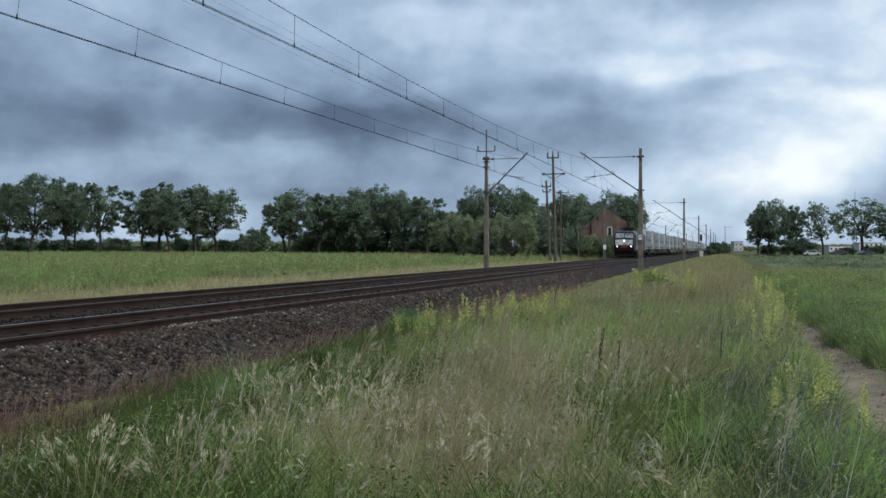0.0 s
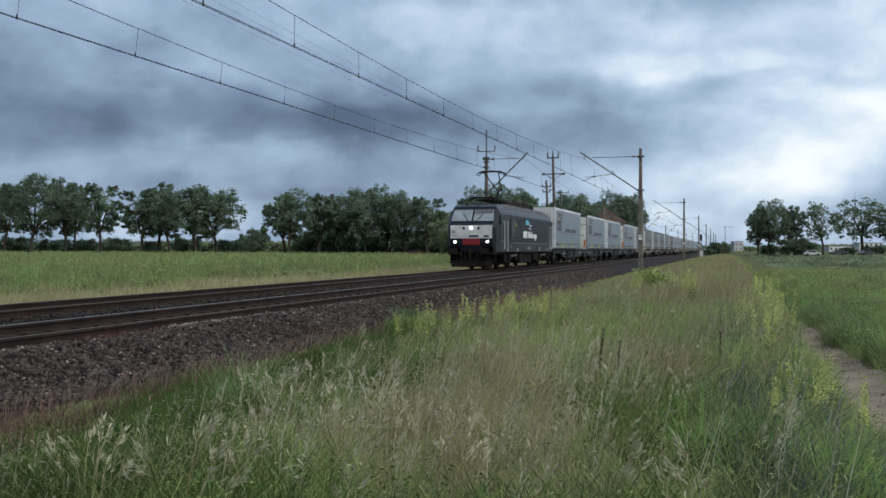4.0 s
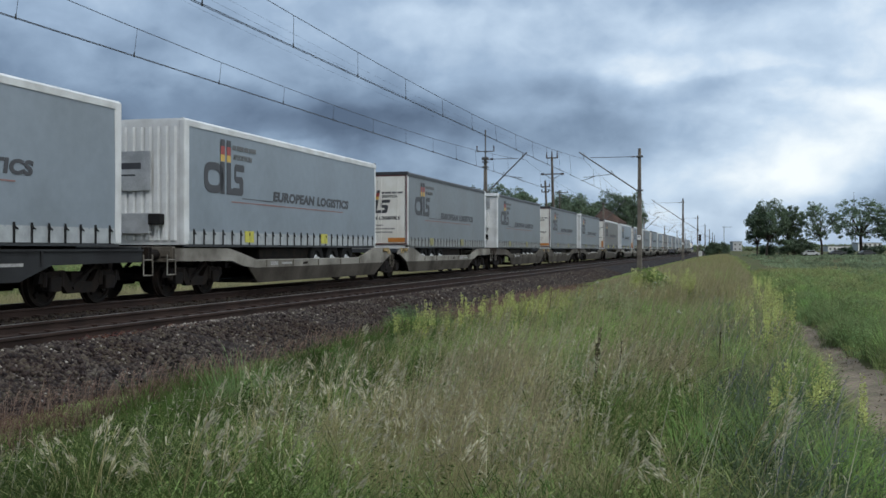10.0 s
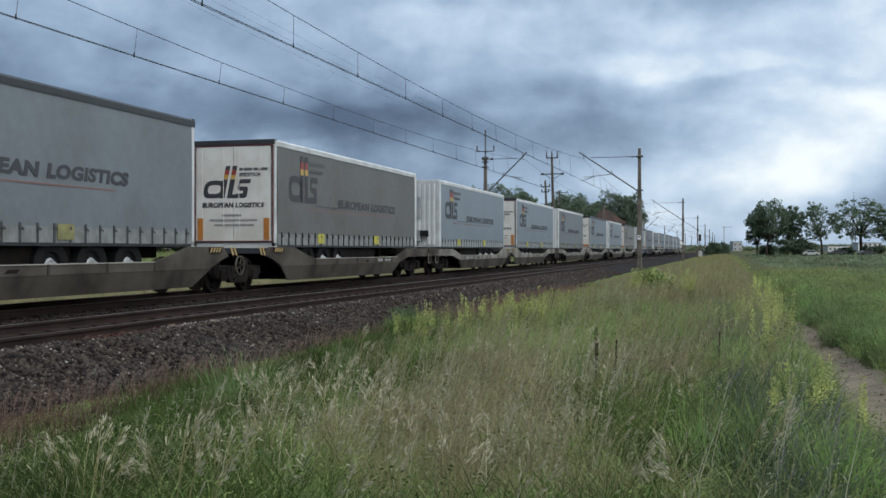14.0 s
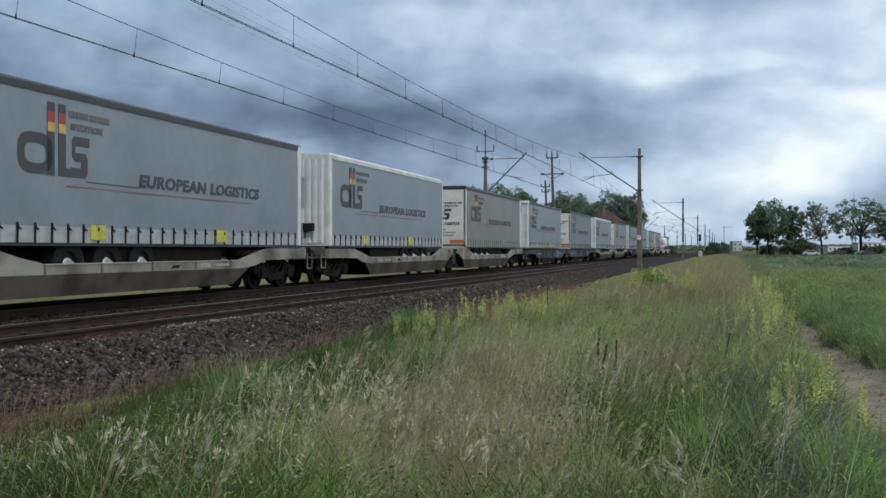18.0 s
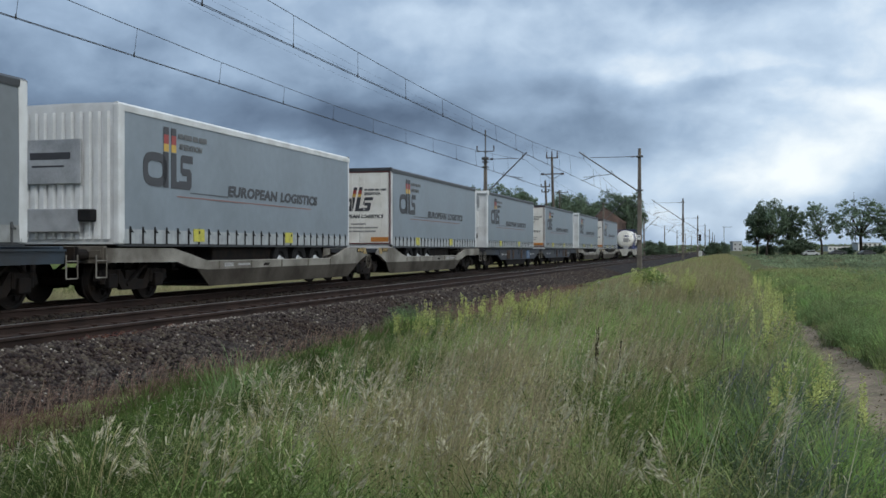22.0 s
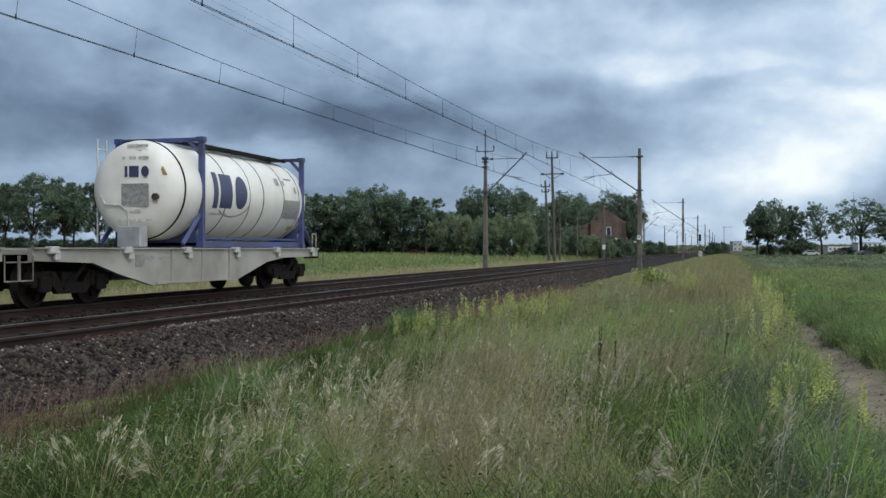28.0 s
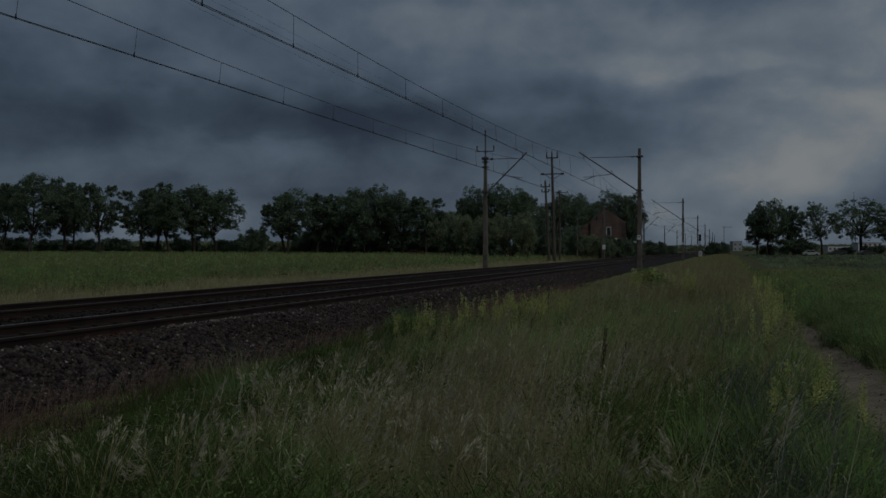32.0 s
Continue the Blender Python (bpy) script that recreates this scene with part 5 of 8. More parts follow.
        part("small_print", flat([rect(a, 0, b, 0.05 if zz < 3.2 else 0.07) for a, b in bars], 0.01), M_FAINT, t).matrix_basis = Matrix.Translation((0.17, e + dy, zz)) @ ENDF
    part("end_pipe", rods([((-0.85, e + 0.10, 2.45), (-0.65, e + 0.02, 2.22)), ((-0.65, e + 0.02, 2.22), (-0.20, e - 0.02, 2.18)), ((-0.20, e - 0.02, 2.18), (0.0, e - 0.03, 2.02)), ((0.0, e - 0.03, 2.02), (0.04, e - 0.05, 1.66))], 0.018, 6), M_FAINT, t)
    # big mark bent round the flank, and its side panels

    def wrap(polys, material, name):
        bm = bmesh.new()
        for p in polys:
            (u0, w0), (u1, w1) = p[0], p[2]
            n, rows = 8, []
            for i in range(n + 1):
                a = (w0 + (w1 - w0) * i / n) / R
                c = (u1 - u0) * 0.32 * i / n if len(p) == 5 else 0.0
                lo, hi = (u0 + 0.30 * (u1 - u0) - c + 0.02, u1 - 0.30 * (u1 - u0) + c - 0.02) if len(p) == 5 else (u0, u1)
                rows.append([bm.verts.new(((R + 0.012) * math.cos(a), u, zc + (R + 0.012) * math.sin(a))) for u in (lo, hi)])
            for ra, rb in zip(rows, rows[1:]):
                bm.faces.new((ra[0], ra[1], rb[1], rb[0]))
        return part(name, bm, material, t)

    def hoop(cu, cw, ru, rw, thick, a0, a1, material, name):
        bm, rows = bmesh.new(), []
        for k in range(25):
            a = a0 + (a1 - a0) * k / 24
            row = []
            for q in (1.0, 1.0 - thick / 3, 1.0 - thick * 2 / 3, 1.0 - thick):
                u, w = cu + ru * q * math.cos(a), (cw + rw * q * math.sin(a)) / R
                row.append(bm.verts.new(((R + 0.013) * math.cos(w), u, zc + (R + 0.013) * math.sin(w))))
            rows.append(row)
        for ra, rb in zip(rows, rows[1:]):
            for q in range(3):
                bm.faces.new((ra[q], ra[q + 1], rb[q + 1], rb[q]))
        return part(name, bm, material, t)
    wrap([rect(1.22, -0.40, 1.46, 0.52)], M_NAVYPRINT, "logo_mark")
    wrap([rect(1.58, -0.38, 2.22, 0.50)], M_NAVYPRINT, "logo_mark")
    hoop(2.72, 0.06, 0.34, 0.44, 0.98, 0.0, 6.2832, M_NAVYPRINT, "logo_mark")
    hoop(2.3, -0.10, 1.0, 0.52, 0.07, 3.9, 6.0, M_GREYPLATE, "swoosh")
    wrap([rect(1.20, -0.58, 2.1, -0.52)], M_FAINT, "small_print")
    wrap([rect(5.47, -0.55, 6.55, 0.0)], M_GREYPLATE, "data_panel")
    for a in (rect(5.0, 0.40, 5.22, 0.62), rect(5.5, 0.42, 5.60, 0.58), rect(6.2, 0.22, 6.32, 0.42), rect(5.7, 0.62, 6.2, 0.68)):
        wrap([a], M_GREYPLATE, "small_print")
    wrap([rect(6.2, -0.95, 6.45, -0.80)], M_TAG, "code_plate")
    return tagged(t, "white tank container in a blue steel frame", "tank container")


# ---- the locomotive ----
def loft(sections, close=True):
    bm = bmesh.new()
    rings = [[bm.verts.new(p) for p in s] for s in sections]
    n = len(rings[0])
    for a, b in zip(rings, rings[1:]):
        for i in range(n):
            bm.faces.new((a[i], a[(i + 1) % n], b[(i + 1) % n], b[i]))
    bm.faces.new(rings[0]); bm.faces.new(list(reversed(rings[-1])))
    bmesh.ops.recalc_face_normals(bm, faces=bm.faces[:])
    return bm


def pantograph(t, y, up):
    """Single-arm pantograph on its base; the knee points backwards."""
    zb = 4.02
    p = part("pantograph", rods([((-0.55, y - 0.5, zb), (0.55, y - 0.5, zb)), ((-0.55, y + 0.6, zb), (0.55, y + 0.6, zb)), ((-0.5, y - 0.5, zb), (-0.5, y + 0.6, zb)), ((0.5, y - 0.5, zb), (0.5, y + 0.6, zb))], 0.05, 6), M_STEELDARK, t)
    knee, head = (Vector((0, y + 1.15, 4.78)), Vector((0, y - 0.9, CONTACT - 0.02))) if up else (Vector((0, y + 1.5, 4.16)), Vector((0, y - 0.75, 4.13)))
    part("lower_arm", rods([((0, y + 0.3, zb + 0.05), knee)], 0.065, 8), M_STEELDARK, p)
    part("guide_rod", rods([((0.12, y + 0.62, zb + 0.02), knee + Vector((0.10, 0.14, -0.12)))], 0.025, 6), M_STEELDARK, p)
    part("upper_arm", rods([(knee + Vector((-0.14, 0, 0)), head + Vector((-0.42, 0, -0.12))), (knee + Vector((0.14, 0, 0)), head + Vector((0.42, 0, -0.12))), (knee + Vector((-0.2, 0, 0)), knee + Vector((0.2, 0, 0)))], 0.035, 6), M_STEELDARK, p)
    seg = []
    for dy in (-0.27, 0.27):
        a = [(-0.86, -0.26), (-0.76, -0.09), (-0.55, 0.0), (0.55, 0.0), (0.76, -0.09), (0.86, -0.26)]
        seg += [(head + Vector((x0, dy, z0)), head + Vector((x1, dy, z1))) for (x0, z0), (x1, z1) in zip(a, a[1:])]
    seg += [(head + Vector((x, -0.27, -0.06)), head + Vector((x, 0.27, -0.06))) for x in (-0.55, 0.55)]
    seg += [(head + Vector((x, -0.2, -0.12)), head + Vector((x, 0.2, -0.12))) for x in (-0.42, 0.42)]
    part("collector_head", rods(seg, 0.03, 6), M_STEELDARK, p)


def locomotive():
    t = new("electric_locomotive")
    L = 18.9

    def sec(y, hw, top, zs, k=0.70, z0=1.0):
        return [(-hw, y, z0), (-hw, y, zs), (-hw * k, y, top), (hw * k, y, top), (hw, y, zs), (hw, y, z0)]
    front = [sec(0.0, 1.20, 2.44, 2.30, 0.9), sec(0.22, 1.36, 2.62, 2.40, 0.9), sec(0.95, 1.485, 3.52, 3.06, 0.80), sec(1.15, 1.50, 3.60, 3.10, 0.78), sec(3.2, 1.50, 3.74, 3.12, 0.72)]
    back = [[(x, L - y, z) for x, y, z in s] for s in reversed(front)]
    part("body", loft(front + back), M_LOCO, t, "black painted steel body")
    # dusty roof hatches
    for a, b in ((2.9, 5.1), (5.15, 8.0), (8.05, 11.0), (11.05, 14.0), (14.05, 16.2)):
        part("roof_hatch", loft([[(-1.47, y, 3.135), (-1.085, y, 3.76), (1.085, y, 3.76), (1.47, y, 3.135), (1.40, y, 3.12), (-1.40, y, 3.12)] for y in (a, b)]), M_LOCOROOF, t, "dusty grey roof hatch")
    # windscreens
    for s in (-1, 1):
        q = [(s * 0.06, 0.275, 2.68), (s * 1.20, 0.275, 2.68), (s * 1.12, 0.80, 3.32), (s * 0.06, 0.80, 3.32)]
        bm = bmesh.new()
        fa = [bm.verts.new((x, y - 0.03, z + 0.03)) for x, y, z in q]
        fb = [bm.verts.new((x, y + 0.03, z - 0.01)) for x, y, z in q]
        bm.faces.new(fa); bm.faces.new(fb)
        for i in range(4):
            bm.faces.new((fa[i], fa[(i + 1) % 4], fb[(i + 1) % 4], fb[i]))
        bmesh.ops.recalc_face_normals(bm, faces=bm.faces[:])
        # pale base colour paints the sky's reflection into the glass
        part("windscreen", bm, mat("sky_tinted_windscreen", (0.27, 0.30, 0.32), 0.08, spec=1.0, var=0.2, scale=2.0), t)
        part("wiper", rods([((s * 0.2, 0.20, 2.66), (s * 0.55, 0.52, 3.12))], 0.018, 6), M_RUBBER, t)
        part("headlamp", lathe([(0.0, 0.078), (-0.05, 0.070), (-0.055, 0.02)], 16, "y"), M_LAMP, t, "lit round headlamp").location = (s * 0.915, -0.01, 1.56)
        part("marker_lamp", lathe([(0.0, 0.10), (-0.04, 0.09), (-0.045, 0.02)], 16, "y"), M_GLASSDARK, t).location = (s * 0.66, -0.01, 1.56)
        part("lamp_panel", bx(s * 0.80, 0.0, 1.56, 0.62, 0.03, 0.32, 0.01), M_LOCO, t)
        part("front_skirt", bx(s * 0.95, 0.25, 1.10, 0.75, 0.5, 0.55, 0.06), M_STEELDARK, t)
    part("front_panel", bx(0, 0.015, 2.10, 2.36, 0.05, 0.72, 0.012), M_TWHITE, t, "white front panel")
    part("red_panel", bx(0, 0.005, 1.56, 0.98, 0.05, 0.34, 0.012), M_LOCORED, t, "red front panel")
    part("top_lamp", lathe([(0.0, 0.078), (-0.05, 0.070), (-0.055, 0.02)], 16, "y"), M_LAMP, t, "lit round headlamp").location = (0, -0.015, 2.32)
    for s in (-1, 1):
        part("tail_lamp", lathe([(0.0, 0.07), (-0.03, 0.06), (-0.035, 0.02)], 12, "y"), M_GLASSDARK, t).location = (s * 0.42, -0.015, 2.30)
    part("number_mark", box(box(bmesh.new(), 0.15, -0.014, 1.86, 0.55, 0.006, 0.11), 0.85, -0.014, 1.86, 0.30, 0.006, 0.11), M_LETTER, t)
    part("marking", box(bx(-1.0, -0.014, 2.10, 0.22, 0.006, 0.16), -0.95, -0.014, 1.90, 0.3, 0.006, 0.05), M_GREYPLATE, t)
    part("antenna", rods([((0.1, 1.2, 3.6), (0.1, 1.2, 3.95))], 0.02, 6), M_STEELDARK, t)
    part("horn", rods([((-0.5, 1.3, 3.65), (-0.5, 1.0, 3.66))], 0.05, 8), M_STEELDARK, t)
    # plough, buffers, underframe
    part("snow_plough", pr([(0.25, 0.17), (0.05, 0.22), (0.15, 0.50), (0.40, 0.50)], "x", -1.15, 1.15), M_STEELDARK, t)
    part("draw_hook", rods([((0, 0.2, 1.05), (0, -0.25, 1.0)), ((0, -0.25, 1.0), (0, -0.3, 0.6))], 0.05, 8), M_STEELDARK, t)
    for x in (-0.55, -0.35, 0.35, 0.55):
        part("air_hose", rods([((x, 0.0, 0.95), (x, -0.12, 0.75)), ((x, -0.12, 0.75), (x * 0.8, -0.08, 0.45))], 0.03, 6), M_RUBBER, t)
    for s in (-1, 1):
        part("corner_step", box(bx(s * 1.15, 0.35, 0.42, 0.35, 0.30, 0.05), s * 1.15, 0.48, 0.65, 0.32, 0.04, 0.5), M_STEELDARK, t)
    buffers(t, 0.0, -1, 1.05); buffers(t, L, 1, 1.05)
    part("underframe", bx(0, L / 2, 0.98, 2.6, L - 0.6, 0.22), M_STEELDARK, t)
    part("transformer_case", bx(0, L / 2, 0.62, 2.5, 3.6, 0.62, 0.05), M_STEELDARK, t)
    for y in (5.9, 13.0):
        part("equipment_box", bx(0, y, 0.72, 2.6, 0.7, 0.42, 0.04), M_STEELDARK, t)
    for y in (4.5, L - 4.5):
        bogie(t, y, 2.9, 0.61, 1.12)
    # bogie gear that hangs in front of the wheels
    for yb in (4.5, L - 4.5):
        for s in (-1, 1):
            part("bogie_skirt", bx(s * 1.24, yb, 0.76, 0.07, 4.5, 0.36, 0.02), M_STEELDARK, t)
            for dy in (-2.25, 2.25):
                part("sand_box", bx(s * 1.27, yb + dy, 0.68, 0.30, 0.42, 0.56, 0.04), M_STEELDARK, t)
                part("sand_pipe", rods([((s * 1.1, yb + dy, 0.4), (s * 0.80, yb + dy * 0.92, 0.08))], 0.025, 6), M_STEELDARK, t)
            for dy in (-0.75, 0.75):
                part("damper", rods([((s * 1.33, yb + dy, 0.98), (s * 1.33, yb + dy * 1.2, 0.50))], 0.055, 8), M_STEELDARK, t)
            part("yaw_damper", rods([((s * 1.36, yb - 0.6, 0.74), (s * 1.36, yb + 1.3, 0.80))], 0.05, 8), M_GALV, t)
            part("motor_case", bx(s * 0.55, yb - 1.0, 0.55, 0.6, 0.7, 0.6, 0.05), M_STEELDARK, t)
            part("motor_case", bx(s * 0.55, yb + 1.0, 0.55, 0.6, 0.7, 0.6, 0.05), M_STEELDARK, t)
    part("air_tank", lathe([(0, 0.02), (0.02, 0.20), (1.5, 0.20), (1.52, 0.02)], 14, "y"), M_STEELDARK, t).location = (1.05, 7.0, 0.55)
    for y in (7.2, 11.6):
        part("cable_box", bx(1.22, y, 0.72, 0.35, 0.9, 0.5, 0.03), M_STEELDARK, t)
    part("front_apron", bx(0, 0.30, 0.72, 2.2, 0.12, 0.55, 0.03), M_STEELDARK, t)
    part("windscreen_post", rods([((0, 0.24, 2.66), (0, 0.79, 3.36))], 0.05, 8), M_LOCO, t)
    part("sun_blind", pr([(0.60, 3.13), (0.74, 3.31), (0.73, 3.34), (0.58, 3.16)], "x", 0.1, 1.10), M_GALV, t)
    # flank: louvres, doors, rails, small signs
    z0, z1, n = 1.68, 3.02, 12
    for i in range(n):
        z = z0 + (z1 - z0) * i / (n - 1)
        part("louvre", pr([(1.498, z - 0.035), (1.535, z - 0.02), (1.535, z + 0.012), (1.498, z + 0.035)], "y", 3.35, 15.4), M_LOCO, t)
    for i in range(n - 1):
        z = z0 + (z1 - z0) * (i + 0.5) / (n - 1)
        part("louvre_gap", bx(1.501, 9.375, z, 0.006, 12.0, 0.045), mat("louvre_grille", (0.020, 0.022, 0.026), 0.55, var=0.2), t)
    part("lower_rail", bx(1.508, 9.7, 1.50, 0.02, 11.4, 0.10), mat("dull_grey_band", (0.06, 0.063, 0.067), 0.6), t)
    for y in (1.65, L - 2.25):
        part("cab_door", bx(1.492, y + 0.30, 2.15, 0.03, 0.62, 1.95, 0.01), M_LOCO, t)
        part("door_window", bx(1.505, y + 0.30, 2.80, 0.016, 0.40, 0.50), M_GLASSDARK, t)
        for dy in (-0.12, 0.72):
            part("hand_rail", rods([((1.56, y + dy, 1.15), (1.56, y + dy, 2.75)), ((1.5, y + dy, 1.2), (1.56, y + dy, 1.2)), ((1.5, y + dy, 2.7), (1.56, y + dy, 2.7))], 0.02, 6), M_TWHITE, t, "pale vertical grab rail")
        part("step", bx(1.44, y + 0.30, 0.75, 0.16, 0.5, 0.05), M_STEELDARK, t)
        part("step", bx(1.44, y + 0.30, 0.45, 0.16, 0.5, 0.05), M_STEELDARK, t)
    for y in (1.05, L - 1.30):
        part("cab_side_window", bx(1.497, y, 2.80, 0.02, 0.55, 0.55, 0.02), M_GLASSDARK, t, "dark cab side window")
    for i in range(22):
        part("sill_bracket", cached("sill_bracket", lambda: bx(1.46, 0, 0.93, 0.10, 0.07, 0.14, 0.01), M_STEELDARK), None, t).location = (0, 3.0 + 0.6 * i, 0)
    for i in range(20):
        part("roof_bolt", cached("roof_bolt", lambda: bx(1.476, 0, 3.150, 0.03, 0.06, 0.03, 0.006), M_STEELDARK), None, t).location = (0, 3.1 + 0.66 * i, 0)
    for y in (2.55, 5.45, 12.7, 15.65):
        part("jack_mark", bx(1.505, y, 1.13, 0.008, 0.17, 0.17), M_TWHITE, t)
    part("plain_panel", bx(1.540, 3.95, 2.42, 0.012, 1.15, 0.98), mat("light_grey_panel", (0.034, 0.038, 0.046), 0.6, var=0.15), t, "grey patch over the louvres")
    part("yellow_mark", box(bx(1.542, 4.72, 2.66, 0.008, 0.15, 0.12), 1.542, 4.86, 2.52, 0.008, 0.15, 0.12), M_TAG, t)
    wave = [(7.75 + 1.15 * k / 8, 2.88 + 0.12 * math.sin(math.pi * k / 8) - 0.08 * k / 8) for k in range(9)] + [(8.92 - 1.17 * k / 8, 2.60 + 0.06 * math.sin(math.pi * k / 8)) for k in range(9)]
    part("blue_emblem", pr(wave, "x", 1.537, 1.545), M_CYAN, t, "light blue wave emblem")
    for dz in (0.0, -0.22):
        arc = [(8.90 + 1.0 * k / 10, 2.76 + dz - 0.14 * math.sin(math.pi * k / 10)) for k in range(11)]
        arc += [(9.90 - 1.0 * k / 10, 2.68 + dz - 0.15 * math.sin(math.pi * (10 - k) / 10) + 0.09 * (1 - k / 10)) for k in range(11)]
        part("white_emblem", pr(arc, "x", 1.537, 1.545), M_PRINTWHITE, t)
    # the lettering of the owner stands as plain bars
    u = 7.0
    for w, h, dz in ((0.28, 0.42, 0), (0.30, 0.42, 0), (0.28, 0.42, 0), (0, 0, 0), (0.32, 0.42, 0), (0.24, 0.28, 0), (0.09, 0.42, 0), (0.09, 0.44, 0), (0.36, 0.28, 0), (0.24, 0.28, 0), (0.25, 0.40, -0.14), (0.22, 0.28, 0)):
        if w:
            part("letter_bar", bx(1.541, u + w * 0.62, 1.84 + dz + h / 2, 0.008, w * 1.24, h), M_PRINTWHITE, t)
        u += ((w or 0.12) + 0.055) * 1.32
    for y, w in ((8.6, 0.8), (8.35, 1.6), (3.2, 0.6), (12.4, 0.7), (16.9, 0.5)):
        part("small_print", bx(1.506, y + w / 2, 1.28 if y != 8.35 else 1.19, 0.006, w, 0.05), M_GREYPLATE, t)
    part("small_print", bx(1.506, 1.12, 1.60, 0.006, 0.60, 0.035), M_GREYPLATE, t)
    # roof gear
    for y0_, y1_, x_, h_ in ((6.9, 9.6, -0.15, 0.16), (9.8, 13.6, 0.0, 0.20)):
        part("roof_equipment", bx(x_, (y0_ + y1_) / 2, 3.74 + h_ / 2, 1.5, y1_ - y0_, h_, 0.03), M_STEELDARK, t)
    for y_ in (7.3, 8.2, 9.1, 10.1, 10.8, 11.4, 12.2, 13.1):
        part("roof_switch", rods([((0.25, y_, 3.85), (0.25, y_ + 0.12, 4.15)), ((-0.3, y_ + 0.2, 3.85), (-0.3, y_ + 0.1, 4.10)), ((0.25, y_ + 0.12, 4.15), (-0.3, y_ + 0.1, 4.10))], 0.05, 7), M_STEELDARK, t)
    pantograph(t, 3.75, False)
    pantograph(t, 5.95, True)
    pantograph(t, 14.4, False)
    for y, x, w, ln, h in ((7.1, 0.3, 0.5, 0.5, 0.30), (8.0, -0.2, 0.9, 0.7, 0.22), (8.9, 0.5, 0.3, 0.3, 0.42), (9.3, 0.5, 0.25, 0.25, 0.46), (9.9, 0.2, 0.8, 0.5, 0.36), (11.0, 0.0, 1.0, 0.9, 0.34), (12.0, 0.55, 0.25, 0.25, 0.40), (12.9, 0.1, 0.9, 0.8, 0.26), (16.0, 0.1, 0.7, 0.6, 0.25)):
        part("roof_box", bx(x, y, 3.74 + h / 2, w, ln, h, 0.03), M_STEELDARK, t)
    for y in (6.6, 7.6, 8.5, 10.4, 11.6, 12.5, 13.3):
        ins = bmesh.new()
        for k in range(4):
            rod(ins, (0.6, y, 3.78 + 0.09 * k), (0.6, y, 3.84 + 0.09 * k), 0.08, 10)
        part("insulator", ins, M_INSUL, t)
    part("roof_conductor", rods([((0.6, 6.6, 4.16), (0.6, 8.6, 4.18)), ((0.6, 10.4, 4.16), (0.6, 13.3, 4.16))], 0.03, 6), M_STEELDARK, t)
    return tagged(t, "black electric freight locomotive with raised pantograph, headlamps lit", "locomotive")


# ---- the train put together; distances of leading ends from the camera abreast at the clip's start ----
MOVING = []


def run(ob, lead):
    ob.location = (FAR, lead, 0)
    MOVING.append((ob, lead))
    return ob


def build_train():
    run(locomotive(), 134.05)
    kinds = "rib1 doors1 rib1 doors1 rib1 doors0d box0d doors0d box0d doors1g rib1 doors1 rib1d doors0 rib1 doors0o box0 doors0d rib1 doors0 box0 doors0 box0 doors0".split()
    lead = [154.35, 172.3, 188.2, 206.4, 222.6, 240.05, 256.5, 274.2, 289.9, 308.0, 325.1, 342.3, 358.3, 376.6, 392.5, 410.3, 426.3, 444.6, 461.1, 479.2, 495.2, 513.1, 529.8, 548.0]
    made = {}
    for k, s in zip(kinds, lead):
        if k not in made:
            made[k] = trailer(k.rstrip("01odg") if k[0] != "d" else "doors", "1" in k, k[-1] if k[-1] in "odg" else "")
            run(made[k], s)
        else:
            run(copy_thing(made[k], pose(0, 0, 0)), s)
    ends = lead + [563.2 + 1.2]
    looks = {3: ("pocket", M_WAGGRIME_SHADE, "dirt-brown"), 4: ("pocket", M_WAGGRIME_SHADE, "dirt-brown"), 0: ("twin", M_WAGDARK, "dark grey"), 1: ("twin", M_WAGDARK, "dark grey"), 8: ("twin", M_WAGBLUE, "dull blue"), 10: ("twin", M_WAGNAVY, "dirty navy blue")}
    made = {}
    for w in range(12):
        a, b = ends[2 * w] - 1.3, ends[2 * w + 2] - 1.3
        kind, m, word = looks.get(w, ("pocket", M_WAGLIGHT, "grimy light grey"))
        if kind == "twin":
            mid = (lead[2 * w] + TL + lead[2 * w + 1]) / 2
            for p, q in ((a, mid), (mid, b)):      # leading half, then the one behind it
                run(twin_half(q - p, m, f"{word} flat wagon under a grey trailer", p == a, p == a and m is not M_WAGDARK), p)
        else:
            run(pocket_wagon(b - a, m, f"{word} articulated pocket wagon under two trailers"), a)
    run(container_half(15.2, True), 563.2)
    run(container_half(14.2, False), 578.5)
    run(tank_container(), 584.75)


build_train()


